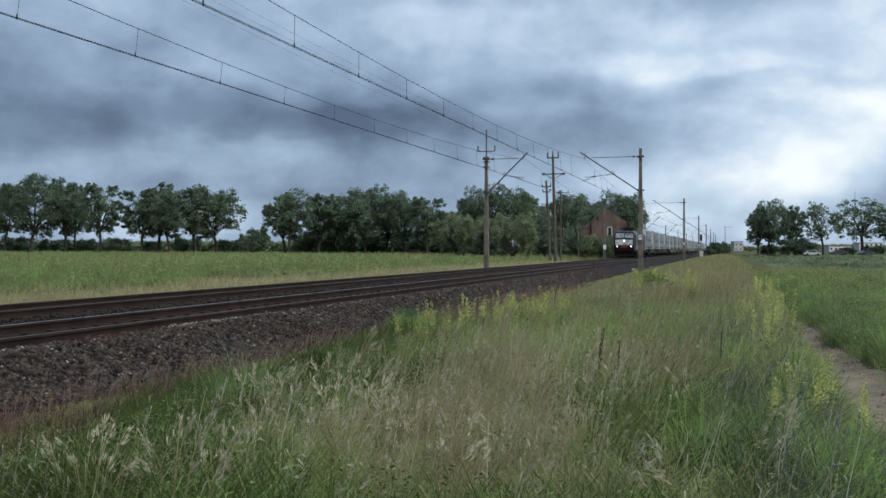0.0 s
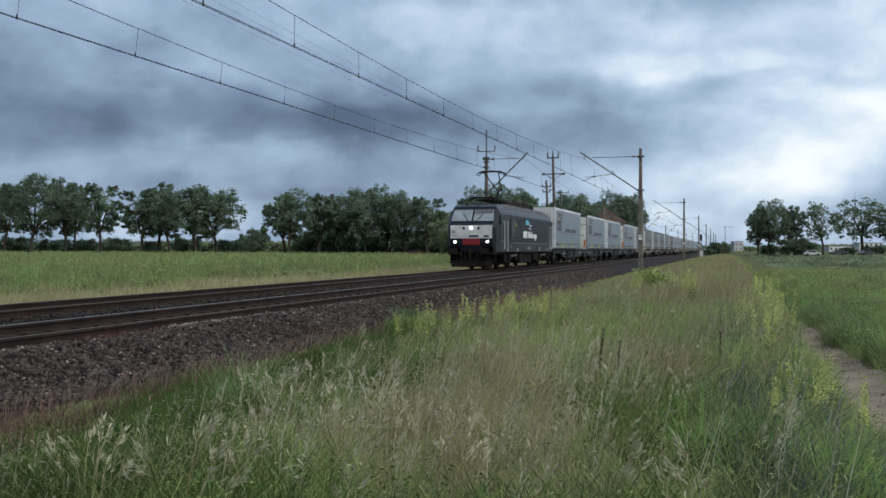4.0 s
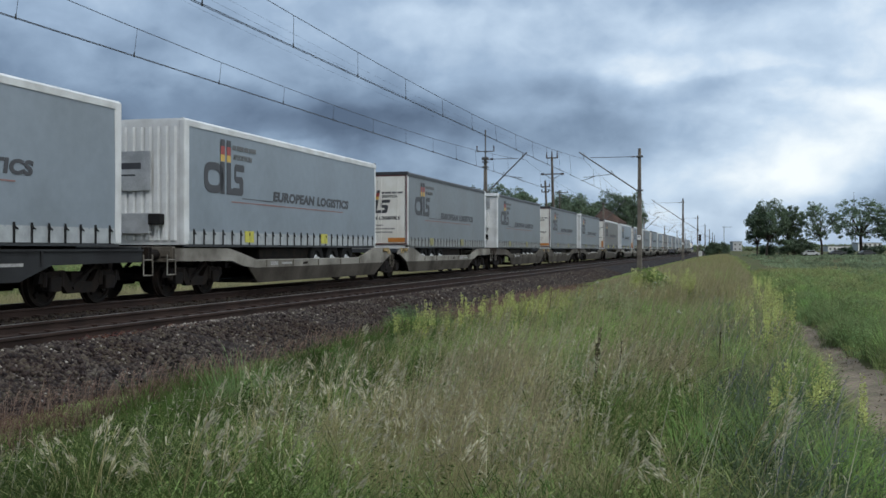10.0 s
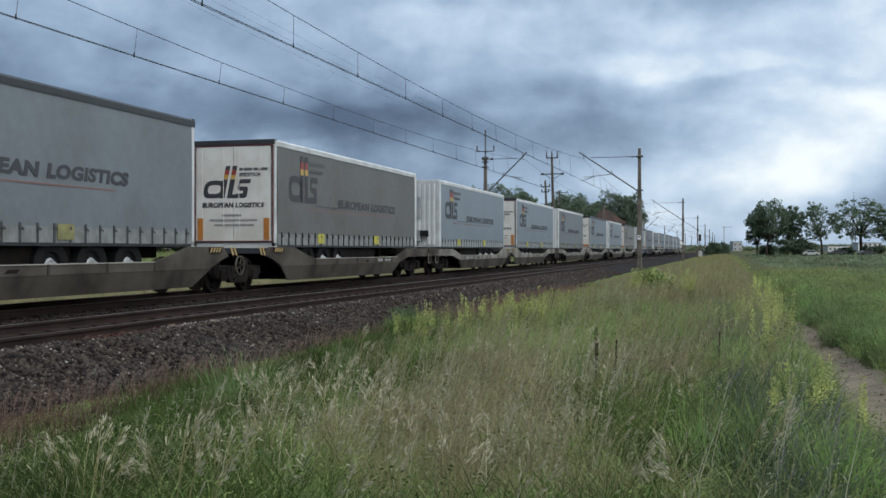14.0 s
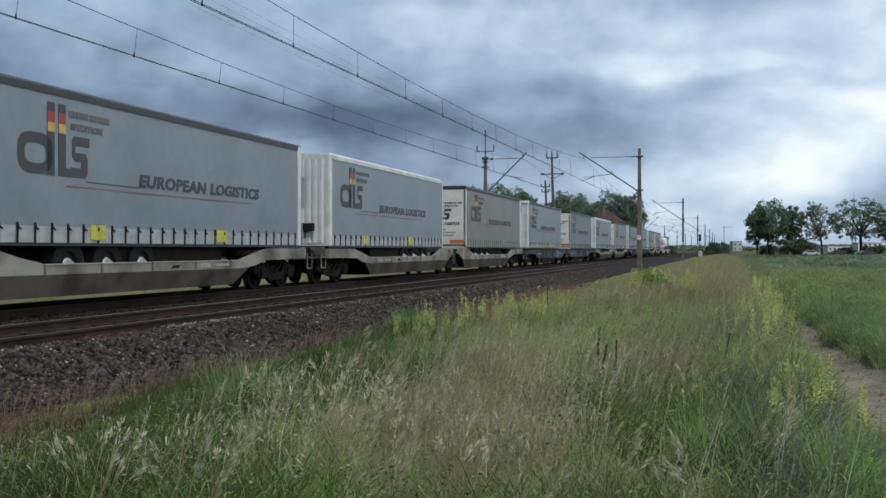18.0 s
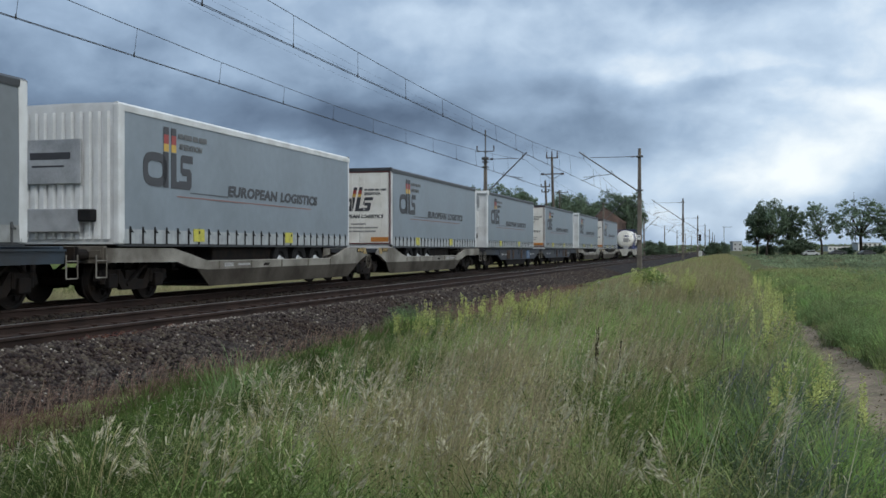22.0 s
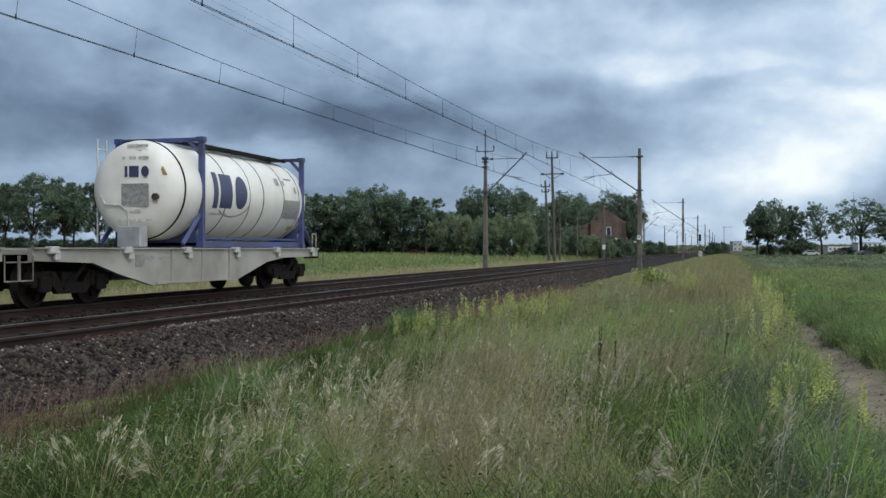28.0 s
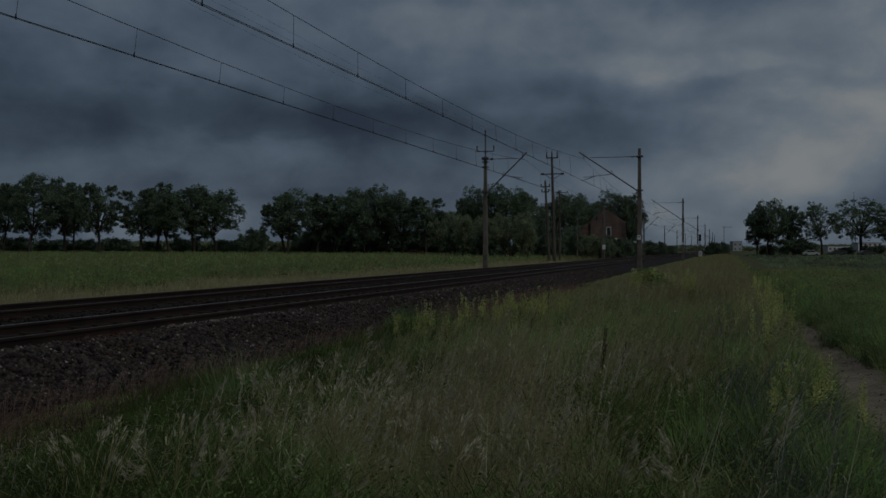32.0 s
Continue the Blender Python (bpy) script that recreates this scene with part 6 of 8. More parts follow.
# ---- trees, house and distance ----
def tree_mesh(h, w, seed, leaves, leaf, trunk_h, airy=0.25, squat=1.0):
    """Bark and leaves of a tree: tapered trunk, forking limbs, and a rounded crown of lobes made of loose leaf clumps."""
    rng = np.random.default_rng(seed)
    bm = bmesh.new()
    r0 = 0.016 * h + 0.04
    bend = Vector((rng.normal(0, 0.02 * h), 0, 0))
    top = Vector((bend.x, 0, trunk_h * 1.15))
    rod(bm, (0, 0, -0.3), top * 0.5 - bend * 0.3, r0, 9, r0 * 0.85)
    rod(bm, top * 0.5 - bend * 0.3, top, r0 * 0.85, 9, r0 * 0.7)
    zb = trunk_h * 0.62
    zc, rz = (zb + h) / 2, (h - zb) / 2
    rw = w / 2
    # lobes of the crown
    lobes = [(np.array((bend.x, 0, zc)), 0.50), (np.array((bend.x, 0, zc + 0.35 * rz)), 0.50)]
    nl = 17
    for k in range(nl):
        z = -0.85 + 1.7 * (k + 0.5) / nl + rng.normal(0, 0.06)
        a = k * 2.4 + rng.normal(0, 0.35)
        rr = math.sqrt(max(0.05, 1 - 0.85 * z * z)) * (1.0 if z > -0.5 else 0.85)
        size = rng.uniform(0.30, 0.44)
        reach = rng.uniform(0.88, 1.06) - size
        lobes.append((np.array((bend.x + rw * rr * reach * 1.15 * math.cos(a), rw * rr * reach * 1.15 * math.sin(a), zc + rz * z * (1 - size * 0.55))), size))
    cs, rs = [], []
    for c, size in lobes:
        rl = size * min(rw, rz * 1.2)
        if c[2] > trunk_h:
            mid = Vector((bend.x + 0.35 * (c[0] - bend.x), 0.35 * c[1], min(c[2], trunk_h * 1.1 + 0.35 * (c[2] - trunk_h))))
            rod(bm, top * rng.uniform(0.85, 1.0), mid, r0 * 0.42, 6, r0 * 0.30)
            rod(bm, mid, Vector(c), r0 * 0.30, 5, r0 * 0.08)
            for j in range(3):
                d = Vector(rng.normal(size=3)).normalized() * rl * 0.8
                rod(bm, Vector(c), Vector(c) + d, r0 * 0.09, 4, r0 * 0.03)
        for q in range(46):
            if rng.random() < airy:
                continue
            d = rng.normal(size=3)
            d /= np.linalg.norm(d)
            d[2] = d[2] if d[2] > -0.8 else -0.4 * d[2]
            cs.append(c + d * rl * rng.uniform(0.45, 1.0) * (1, 1, squat))
            rs.append(rl * rng.uniform(0.14, 0.30))
    bark = mesh_of("trunk", bm, M_BARK)
    cs, rs = np.array(cs), np.array(rs)
    idx = rng.integers(0, len(cs), leaves)
    d = rng.normal(size=(leaves, 3)); d /= np.linalg.norm(d, axis=1)[:, None]
    P = cs[idx] + d * (rs[idx] * 1.3 * rng.uniform(0.0, 1.0, leaves) ** 0.5)[:, None]
    P[:, 2] = np.maximum(P[:, 2], 0.15)
    n1 = rng.normal(size=(leaves, 3)); n1 /= np.linalg.norm(n1, axis=1)[:, None]
    n2 = np.cross(n1, rng.normal(size=(leaves, 3))); n2 /= np.linalg.norm(n2, axis=1)[:, None]
    s = leaf * rng.uniform(0.6, 1.3, leaves)[:, None]
    V = np.stack([P - n1 * s, P + n2 * s * 0.55, P + n1 * s, P - n2 * s * 0.55], 1).reshape(-1, 3)
    return bark, V, np.arange(leaves * 4).reshape(-1, 4)


def tree(name, h, w, seed, leaf_mat=None, leaves=9000, leaf=0.20, trunk=0.25, airy=0.25, label="", category="tree"):
    t = new(name)
    bark, V, F = tree_mesh(h, w, seed, leaves, leaf, h * trunk, airy)
    part("trunk", bark, None, t)
    part("crown", grid_mesh("crown", V, F, leaf_mat or M_LEAF), None, t)
    return tagged(t, label, category)


TREES = {}


def plant(kind, across, depth, h, w, turn):
    """Copies one of the built trees, resized as a whole by its own height and width."""
    x, y = spot(across, depth)
    base = TREES[kind]
    ob = copy_thing(base, pose(0, 0, 0))
    sx = w / base["w"]
    ob.scale = (sx, sx, h / base["h"])
    ob.matrix_basis = Matrix.LocRotScale((x, y, float(ground_z(x, y)) - 0.1), Euler((0, 0, turn)), (sx, sx, h / base["h"]))
    return ob


def build_trees():
    lab = "tall leafy roadside tree with a rounded dark green crown"
    # kind: height, width, seed, trunk share, gaps, leaves
    specs = {"a": (16.5, 10.5, 3, 0.25, 0.30, 15000), "b": (16.0, 8.0, 8, 0.28, 0.35, 12500), "c": (15.5, 7.5, 15, 0.24, 0.30, 12500), "d": (16.0, 11.5, 21, 0.16, 0.28, 18000), "e": (13.0, 8.0, 44, 0.32, 0.55, 4600)}
    for k, (h, w, seed, tr, airy, n) in specs.items():
        TREES[k] = tree("roadside_tree", h, w, seed, leaves=n, leaf=0.19, trunk=tr, airy=airy, label=lab if k != "e" else "slender roadside tree with a thin see-through crown")
        TREES[k]["h"], TREES[k]["w"] = h, w
        tagged(TREES[k], group="trees along the far road")
    for k, h, w, seed, m, n, lb in (("shrub", 5.0, 7.0, 31, M_LEAF, 9000, "dense dark green shrub at the field's edge"), ("willow", 9.0, 11.0, 37, M_LEAF2, 19000, "grey-green bushy willow beside the railway"),
                                    ("poplar", 12.0, 3.2, 52, M_LEAF, 7000, "narrow upright poplar behind the tree row")):
        TREES[k] = tree(k, h, w, seed, m, n, 0.17, 0.06, 0.15, label=lb, category="shrub" if k == "shrub" else "tree")
        TREES[k]["h"], TREES[k]["w"] = h, w
    # each tree: bearing of its trunk, of its crown's width, its top, the distance and the kind
    def stand(rows, base=1.1):
        for i, (px, wide, top, dd, kd) in enumerate(rows):
            plant(kd, (px - 784) * dd / FOCAL, dd, (442.5 - top) * dd / FOCAL * 1.05 + base, wide * dd / FOCAL * 1.16, i * 1.3 + px * 0.37)
    # along the far road
    stand([(54, 98, 306, 230, "a"), (8, 60, 322, 244, "b"), (117, 62, 313, 236, "c"), (132, 50, 322, 242, "b"), (178, 66, 320, 230, "b"), (251, 72, 330, 236, "b"), (280, 70, 322, 242, "c"), (300, 62, 334, 230, "c"),
           (346, 70, 326, 236, "b"), (384, 96, 328, 242, "a"), (511, 74, 334, 230, "e"), (505, 66, 338, 233, "c"), (563, 70, 338, 236, "b"), (590, 50, 345, 242, "c"), (646, 86, 324, 232, "d"), (622, 60, 338, 240, "b"),
           (684, 60, 340, 240, "c"), (715, 62, 336, 236, "a"), (756, 64, 342, 232, "b"), (790, 70, 366, 238, "d"), (822, 50, 372, 240, "c")])
    # undergrowth between the trunks
    stand([(30, 70, 416, 250, "shrub"), (98, 60, 420, 250, "shrub"), (150, 50, 420, 252, "shrub"), (205, 60, 418, 250, "shrub"), (268, 40, 424, 250, "shrub"), (330, 50, 418, 254, "shrub"), (410, 60, 420, 250, "shrub"),
           (456, 40, 402, 290, "shrub"), (466, 16, 392, 292, "poplar"), (440, 40, 412, 288, "shrub"), (560, 80, 408, 250, "shrub"), (600, 60, 402, 252, "shrub"), (540, 40, 410, 250, "shrub"), (640, 80, 410, 250, "shrub"),
           (690, 80, 406, 250, "shrub"), (740, 80, 404, 252, "shrub"), (785, 80, 398, 250, "shrub"), (825, 80, 392, 252, "shrub")], 0.6)
    # the clump round the brick house and along the railway
    stand([(858, 80, 326, 205, "d"), (905, 92, 322, 200, "a"), (935, 60, 336, 208, "c"), (1002, 76, 336, 215, "d"), (1032, 66, 340, 222, "a"), (962, 46, 368, 190, "d"), (1092, 72, 334, 250, "d"), (1112, 56, 338, 246, "a"),
           (1046, 50, 352, 255, "b"), (838, 60, 348, 215, "d")])
    stand([(905, 92, 370, 150, "willow"), (842, 76, 376, 165, "willow"), (950, 60, 384, 168, "shrub"), (820, 60, 390, 178, "shrub"), (868, 60, 400, 150, "shrub"), (1000, 70, 392, 176, "shrub"), (1034, 60, 408, 170, "willow"),
           (1062, 46, 412, 172, "shrub"), (1086, 46, 411, 178, "shrub"), (1106, 40, 415, 182, "shrub"), (1074, 34, 416, 174, "willow"), (1010, 50, 404, 168, "shrub"), (975, 50, 410, 162, "shrub"), (1112, 56, 424, 205, "shrub"), (1136, 50, 420, 215, "shrub"), (1160, 42, 420, 235, "shrub"), (1180, 36, 428, 260, "shrub"),
           (1272, 40, 421, 205, "shrub"), (1258, 20, 430, 205, "shrub")], 0.8)
    # along the right-hand road
    stand([(1358, 60, 349, 255, "a"), (1342, 40, 372, 258, "c"), (1396, 50, 360, 260, "c"), (1457, 60, 357, 255, "e"), (1526, 88, 352, 258, "e"), (1590, 70, 360, 255, "b")])
    stand([(1360, 30, 424, 262, "shrub"), (1408, 62, 414, 252, "shrub"), (1425, 30, 424, 256, "shrub"), (1500, 30, 430, 266, "shrub"), (1546, 40, 428, 266, "shrub")], 0.4)
    for (kd, px, dd, h, w) in (("e", 940, 262, 12, 9), ("a", -860, 236, 16, 12), ("b", -900, 240, 15, 10), ("c", 900, 262, 12, 9), ("d", -960, 238, 16, 13), ("shrub", 860, 262, 4, 7), ("willow", 20, 188, 8, 10), ("poplar", -330, 296, 8, 2.4)):
        x, y = spot(px * dd / FOCAL, dd)
        b = TREES[kd]
        b.matrix_basis = Matrix.LocRotScale((x, y, float(ground_z(x, y)) - 0.1), None, (w / b["w"], w / b["w"], h / b["h"]))


build_trees()


def far_woods(across0, across1, depth, h, n, label):
    """A low uneven line of distant woods, joined leaf clumps."""
    rng = np.random.default_rng(int(depth))
    a = rng.uniform(across0, across1, n)
    top = h * (0.55 + 0.45 * np.abs(np.sin(a * 0.021) * np.cos(a * 0.0057 + 1)))
    P = np.stack([a * CS - depth * SN, a * SN + depth * CS, rng.uniform(0, 1, n) ** 0.7 * top], -1)
    P[:, 1] += rng.uniform(0, 12, n)
    P[:, 2] -= 0.3
    n1 = rng.normal(size=(n, 3)); n1 /= np.linalg.norm(n1, axis=1)[:, None]
    n2 = np.cross(n1, rng.normal(size=(n, 3))); n2 /= np.linalg.norm(n2, axis=1)[:, None]
    s = rng.uniform(0.8, 1.8, n)[:, None]
    V = np.stack([P - n1 * s, P + n2 * s * 0.7, P + n1 * s, P - n2 * s * 0.7], 1).reshape(-1, 3)
    tagged(new("far_woods", grid_mesh("far_woods", V, np.arange(4 * n).reshape(-1, 4), M_LEAF2)), label, "woods", kind="stuff")


far_woods(-520, -60, 800, 8.0, 9000, "low line of hazy woods on the horizon")
far_woods(-330, 20, 430, 4.6, 15000, "low line of hazy bushes behind the tree row")
far_woods(60, 520, 950, 6.0, 6000, "low line of hazy woods on the horizon")


def gable_house():
    t = new("brick_house")
    w, d, he, hr = 7.0, 9.0, 7.1, 10.2
    part("wall", pr([(-w / 2, 0), (w / 2, 0), (w / 2, he), (-0.7, hr - 0.25), (-w / 2, he)], "y", 0, d), M_BRICK, t, "weathered red brick gable wall")
    part("roof", pr([(-0.7, hr), (w / 2 + 0.3, he - 0.10), (w / 2 + 0.3, he - 0.28), (-0.7, hr - 0.2)], "y", 0.25, d + 0.4), M_ROOF, t)
    part("roof", pr([(-0.7, hr), (-w / 2 - 0.3, he - 0.10), (-w / 2 - 0.3, he - 0.28), (-0.7, hr - 0.2)], "y", 0.25, d + 0.4), M_ROOF, t)
    for x, z, h, ww in ((0.1, 4.6, 1.5, 0.75), (0.0, 2.2, 1.2, 0.75), (-2.3, 7.6, 0.7, 0.35)):
        win = part("window", bx(x, -0.01, z + h / 2, ww, 0.06, h), M_GLASSDARK, t)
        part("frame", box(box(box(bmesh.new(), x - ww / 2 - 0.07, -0.03, z + h / 2, 0.14, 0.08, h + 0.2), x + ww / 2 + 0.07, -0.03, z + h / 2, 0.14, 0.08, h + 0.2), x, -0.03, z + h + 0.07, ww + 0.2, 0.08, 0.14), M_BRICK if z > 7 else M_TWHITE, win)
    part("door", bx(1.6, -0.02, 3.0, 0.45, 0.08, 2.0), M_WHITEWALL, t)
    part("pilaster", bx(w / 2 - 0.35, -0.06, he / 2, 0.6, 0.14, he), M_ROOF, t, "lighter corner pilaster")
    part("side_wing", bx(-4.6, 4.5, 3.1, 2.2, 7.0, 6.2), M_BRICK, t)
    part("wing_roof", pr([(-5.9, 6.1), (-3.4, 6.1), (-3.4, 7.3)], "y", 0.8, 8.2), M_BRICK, t)
    x, y = spot(294 * 205 / FOCAL, 205)
    t.matrix_basis = pose(x, y, -0.55, 0, 0, 10)
    return tagged(t, "old red brick gabled house half hidden by trees", "house")


gable_house()


def far_building(name, px, depth, w, h, d, label, rows, cols, z0=0.0, material=None):
    t = new(name)
    part("wall", bx(0, d / 2, h / 2, w, d, h), material or M_WHITEWALL, t)
    part("roof", bx(0, d / 2, h + 0.15, w + 0.6, d + 0.6, 0.3), M_GALV, t)
    me = mesh_of("window", bx(0, -0.02, 0, 1.3, 0.10, 1.2), M_GLASSDARK)
    for i in range(cols):
        for j in range(rows):
            part("window", me, None, t).location = (-w / 2 + w * (i + 0.5) / cols, 0, 1.5 + j * (h / rows))
    x, y = spot(px * depth / FOCAL, depth)
    t.matrix_basis = pose(x, y, z0, 0, 0, 15.5)
    return tagged(t, label, "building")


track_signal(-6.6, 262)


def marker_post(across, depth):
    t = new("marker_post")
    x, y = spot(across, depth)
    t.location = (x, y, -0.55)
    part("post", rod(bmesh.new(), (0, 0, 0), (0, 0, 5.6), 0.10, 8, 0.08), M_CONCRETE, t)
    part("plate", bx(0, -0.13, 2.0, 0.42, 0.02, 0.62, 0.005), M_PRINTWHITE, t, "small white plate")
    return tagged(t, "slim grey post with a small white plate", "post")


marker_post(286.5 * 135 / FOCAL, 135)
relay_box(-6.2, 250)
relay_box(-5.2, 300)
far_building("apartment_building", 758, 640, 15, 5.2, 10, "white two-storey block beyond the field", 2, 5)
far_building("warehouse", 703, 600, 13, 3.2, 10, "low white warehouse behind roadside trees", 1, 5)
far_building("grain_store", 523, 900, 8, 8.0, 10, "pale square tower building far along the track", 2, 2, material=mat("pale_grey_wall", (0.45, 0.46, 0.47), 0.8))
far_building("farm_shed", -560, 520, 50, 2.6, 12, "long grey shed beyond the tree row", 1, 8, material=mat("dull_shed_wall", (0.30, 0.31, 0.31), 0.8))


def lattice_tower():
    t = new("radio_tower")
    H = 36.0
    for sx in (-1, 1):
        for sy in (-1, 1):
            part("leg", rods([((sx * 1.3, sy * 1.3, 0), (sx * 0.35, sy * 0.35, H))], 0.10, 6), M_GALV, t)
    for k in range(14):
        za, zb = H * k / 14, H * (k + 1) / 14
        wa, wb = 1.3 - 0.95 * k / 14, 1.3 - 0.95 * (k + 1) / 14
        part("brace", rods([((-wa, -wa, za), (wb, -wb, zb)), ((wa, -wa, za), (-wb, -wb, zb)), ((-wa, wa, za), (wb, wb, zb))], 0.07, 5), M_GALV, t)
    part("antenna", rods([((0, 0, H), (0, 0, H + 5))], 0.12, 6), M_GALV, t)
    x, y = spot(729 * 700 / FOCAL, 700)
    t.location = (x, y, 0)
    tagged(t, "slim grey lattice radio tower", "tower")


lattice_tower()


def car(px, depth, colour, turn, label):
    t = new("parked_car")
    bodypts = [(-2.1, 0.30), (-2.1, 0.80), (-1.6, 0.88), (-1.0, 1.38), (0.7, 1.40), (1.3, 0.92), (2.05, 0.80), (2.1, 0.35)]
    bm = pr(bodypts, "y", -0.85, 0.85)
    bmesh.ops.bevel(bm, geom=bm.edges[:], offset=0.06, segments=2, affect="EDGES")
    part("body", bm, mat("car_paint_" + label.split()[0], colour, 0.3, var=0.05), t)
    part("window_band", pr([(-1.35, 0.92), (-0.95, 1.30), (0.65, 1.32), (1.05, 0.92)], "y", -0.87, 0.87), M_GLASSDARK, t)
    for x in (-1.3, 1.3):
        for y in (-0.78, 0.78):
            part("wheel", lathe([(y - 0.1, 0.18), (y - 0.1, 0.32), (y + 0.1, 0.32), (y + 0.1, 0.18)], 16, "y"), M_RUBBER, t).location = (x, 0, 0.32)
    x, y = spot(px * depth / FOCAL, depth)
    t.matrix_basis = pose(x, y, float(ground_z(x, y)) + 0.02, 0, 0, turn)
    tagged(t, label + " car on the far road", "car", "cars on the far road")


car(652, 250, (0.5, 0.52, 0.54), 15, "silver")
car(700, 252, (0.05, 0.055, 0.06), 15, "black")
car(752, 254, (0.06, 0.065, 0.07), 15, "dark")
car(-49, 236, (0.35, 0.05, 0.04), 15, "red")


# ---- grass and weeds ----
def blade_mesh(name, x, y, h, w, lean, material, z=None, out=None, fine=True):
    """Tapered, bent blades; each is its own loose strip."""
    n = len(x)
    z = ground_z(x, y) - 0.02 if z is None else z
    a = RNG.uniform(0, 2 * math.pi, n)
    la = np.where(RNG.random(n) < 0.15, RNG.normal(0.3, 0.8, n), RNG.uniform(0, 6.28, n) if out is None else out + RNG.normal(0, 0.9, n))     # the wind leans most of them one way
    dx, dy = np.cos(a) * w * 0.5, np.sin(a) * w * 0.5
    lx, ly = np.cos(la) * lean * h, np.sin(la) * lean * h
    def at(f, s):
        return np.stack([x + lx * f * f + s * dx * (1 - 0.35 * f), y + ly * f * f + s * dy * (1 - 0.35 * f), z + h * f * (1 - 0.18 * lean * f)], -1)
    tip = np.stack([x + lx, y + ly, z + h * (1 - 0.3 * lean)], -1)
    if not fine:
        V = np.stack([at(0, -1), at(0, 1), at(0.6, 0.75), at(0.6, -0.75), tip], 1).reshape(-1, 3)
        b = 5 * np.arange(n)[:, None]
        return grid_mesh(name, V, np.concatenate([b + [0, 1, 2], b + [0, 2, 3], b + [3, 2, 4]], 0), material)
    V = np.stack([at(0, -1), at(0, 1), at(0.5, 1), at(0.5, -1), at(0.82, 0.55), at(0.82, -0.55), tip], 1).reshape(-1, 3)
    b = 7 * np.arange(n)[:, None]
    F = np.concatenate([b + [0, 1, 2], b + [0, 2, 3], b + [3, 2, 4], b + [3, 4, 5], b + [5, 4, 6]], 0)
    return grid_mesh(name, V, F, material)


def patchy(x, y, s, seed):
    return 0.5 + 0.5 * (np.sin(x * s + seed) * np.sin(y * s * 0.7 + seed * 1.7) * 0.6 + 0.4 * np.sin(x * s * 2.3 - y * s * 1.1 + seed))


def scatter(n, xr, yr, power=1.0):
    return RNG.uniform(*xr, n), yr[0] + (yr[1] - yr[0]) * RNG.random(n) ** power


def keep(mask, *arrs):
    return [a[mask] for a in arrs]


def rut_free(x, y):
    wob = 0.16 * np.sin(y * 1.3) + 0.10 * np.sin(y * 3.1 + 1.0) + 0.05 * np.sin(y * 7.7)
    return np.abs(x - 1.57 - 0.5 * wob) > (0.40 + 0.5 * wob) * np.clip(2.9 - y / 9.5, 0.0, 1.0)


def ceiling_h(x):
    """Plants stay low beside the ballast and beside the ruts, and grow up between."""
    left = np.where((x < 0) & (x > -8), np.maximum(0.15, 1.56 - 0.252 * -x), 9.0) * np.where((x < FOOT) & (x > -8), 0.6, 1.0)
    return np.where((x > 0.3) & (x < 2.2), np.minimum(left, 0.20 + 0.50 * np.abs(x - 1.57)), left)


def grass(name, n, xr, yr, power, h, w, lean, material, label, mask=None, tuft=20, spread=0.16):
    k = max(1, n // tuft)
    cx, cy = scatter(k, xr, yr, power)
    m = rut_free(cx, cy)
    if mask is not None:
        m &= mask(cx, cy)
    cx, cy = keep(m, cx, cy)
    k = len(cx)
    th = RNG.uniform(0.45, 1.35, k)
    x, y, th = (np.repeat(q, tuft) for q in (cx, cy, th))
    n = len(x)
    ang = RNG.uniform(0, 6.283, n)
    far = np.clip((y - 8) / 30, 0, 3)
    rad = spread * (1 + far) * np.sqrt(RNG.random(n))
    x, y = x + np.cos(ang) * rad, y + np.sin(ang) * rad
    m = rut_free(x, y)
    x, y, th, ang, far = keep(m, x, y, th, ang, far)
    n = len(x)
    hh = RNG.uniform(*h, n) * th * (0.7 + 0.6 * patchy(x, y, 0.9, 1.3))
    hh = np.minimum(hh, ceiling_h(x) * RNG.uniform(0.75, 1.05, n) * (1.7 if name == "sorrel" else 1.0))
    ww = RNG.uniform(*w, n) * (1 + far * 1.2) * (1.0 if yr[0] < 6 and xr[0] > -8 else 1.35)
    ob = new(name, blade_mesh(name, x, y, hh, ww, RNG.uniform(lean[0], lean[1], n), material, out=ang, fine=yr[0] < 6 and xr[0] > -8 and name != "sorrel"))
    return tagged(ob, label, "grass", kind="stuff")


VX = (FOOT, 1.5)
G, Y = "tall green meadow grass on the verge", "pale dry grass stems among the green"


def zone(blobs, level=0.5):
    """A ragged patch of ground round some centres (x, y, half width, half length)."""
    def inside(x, y):
        v = np.zeros_like(x)
        for cx, cy, rx, ry in blobs:
            v = np.maximum(v, np.exp(-((x - cx) / rx) ** 2 - ((y - cy) / ry) ** 2))
        return v + 0.35 * (patchy(x, y, 2.2, 1.0) - 0.5) > level
    return inside


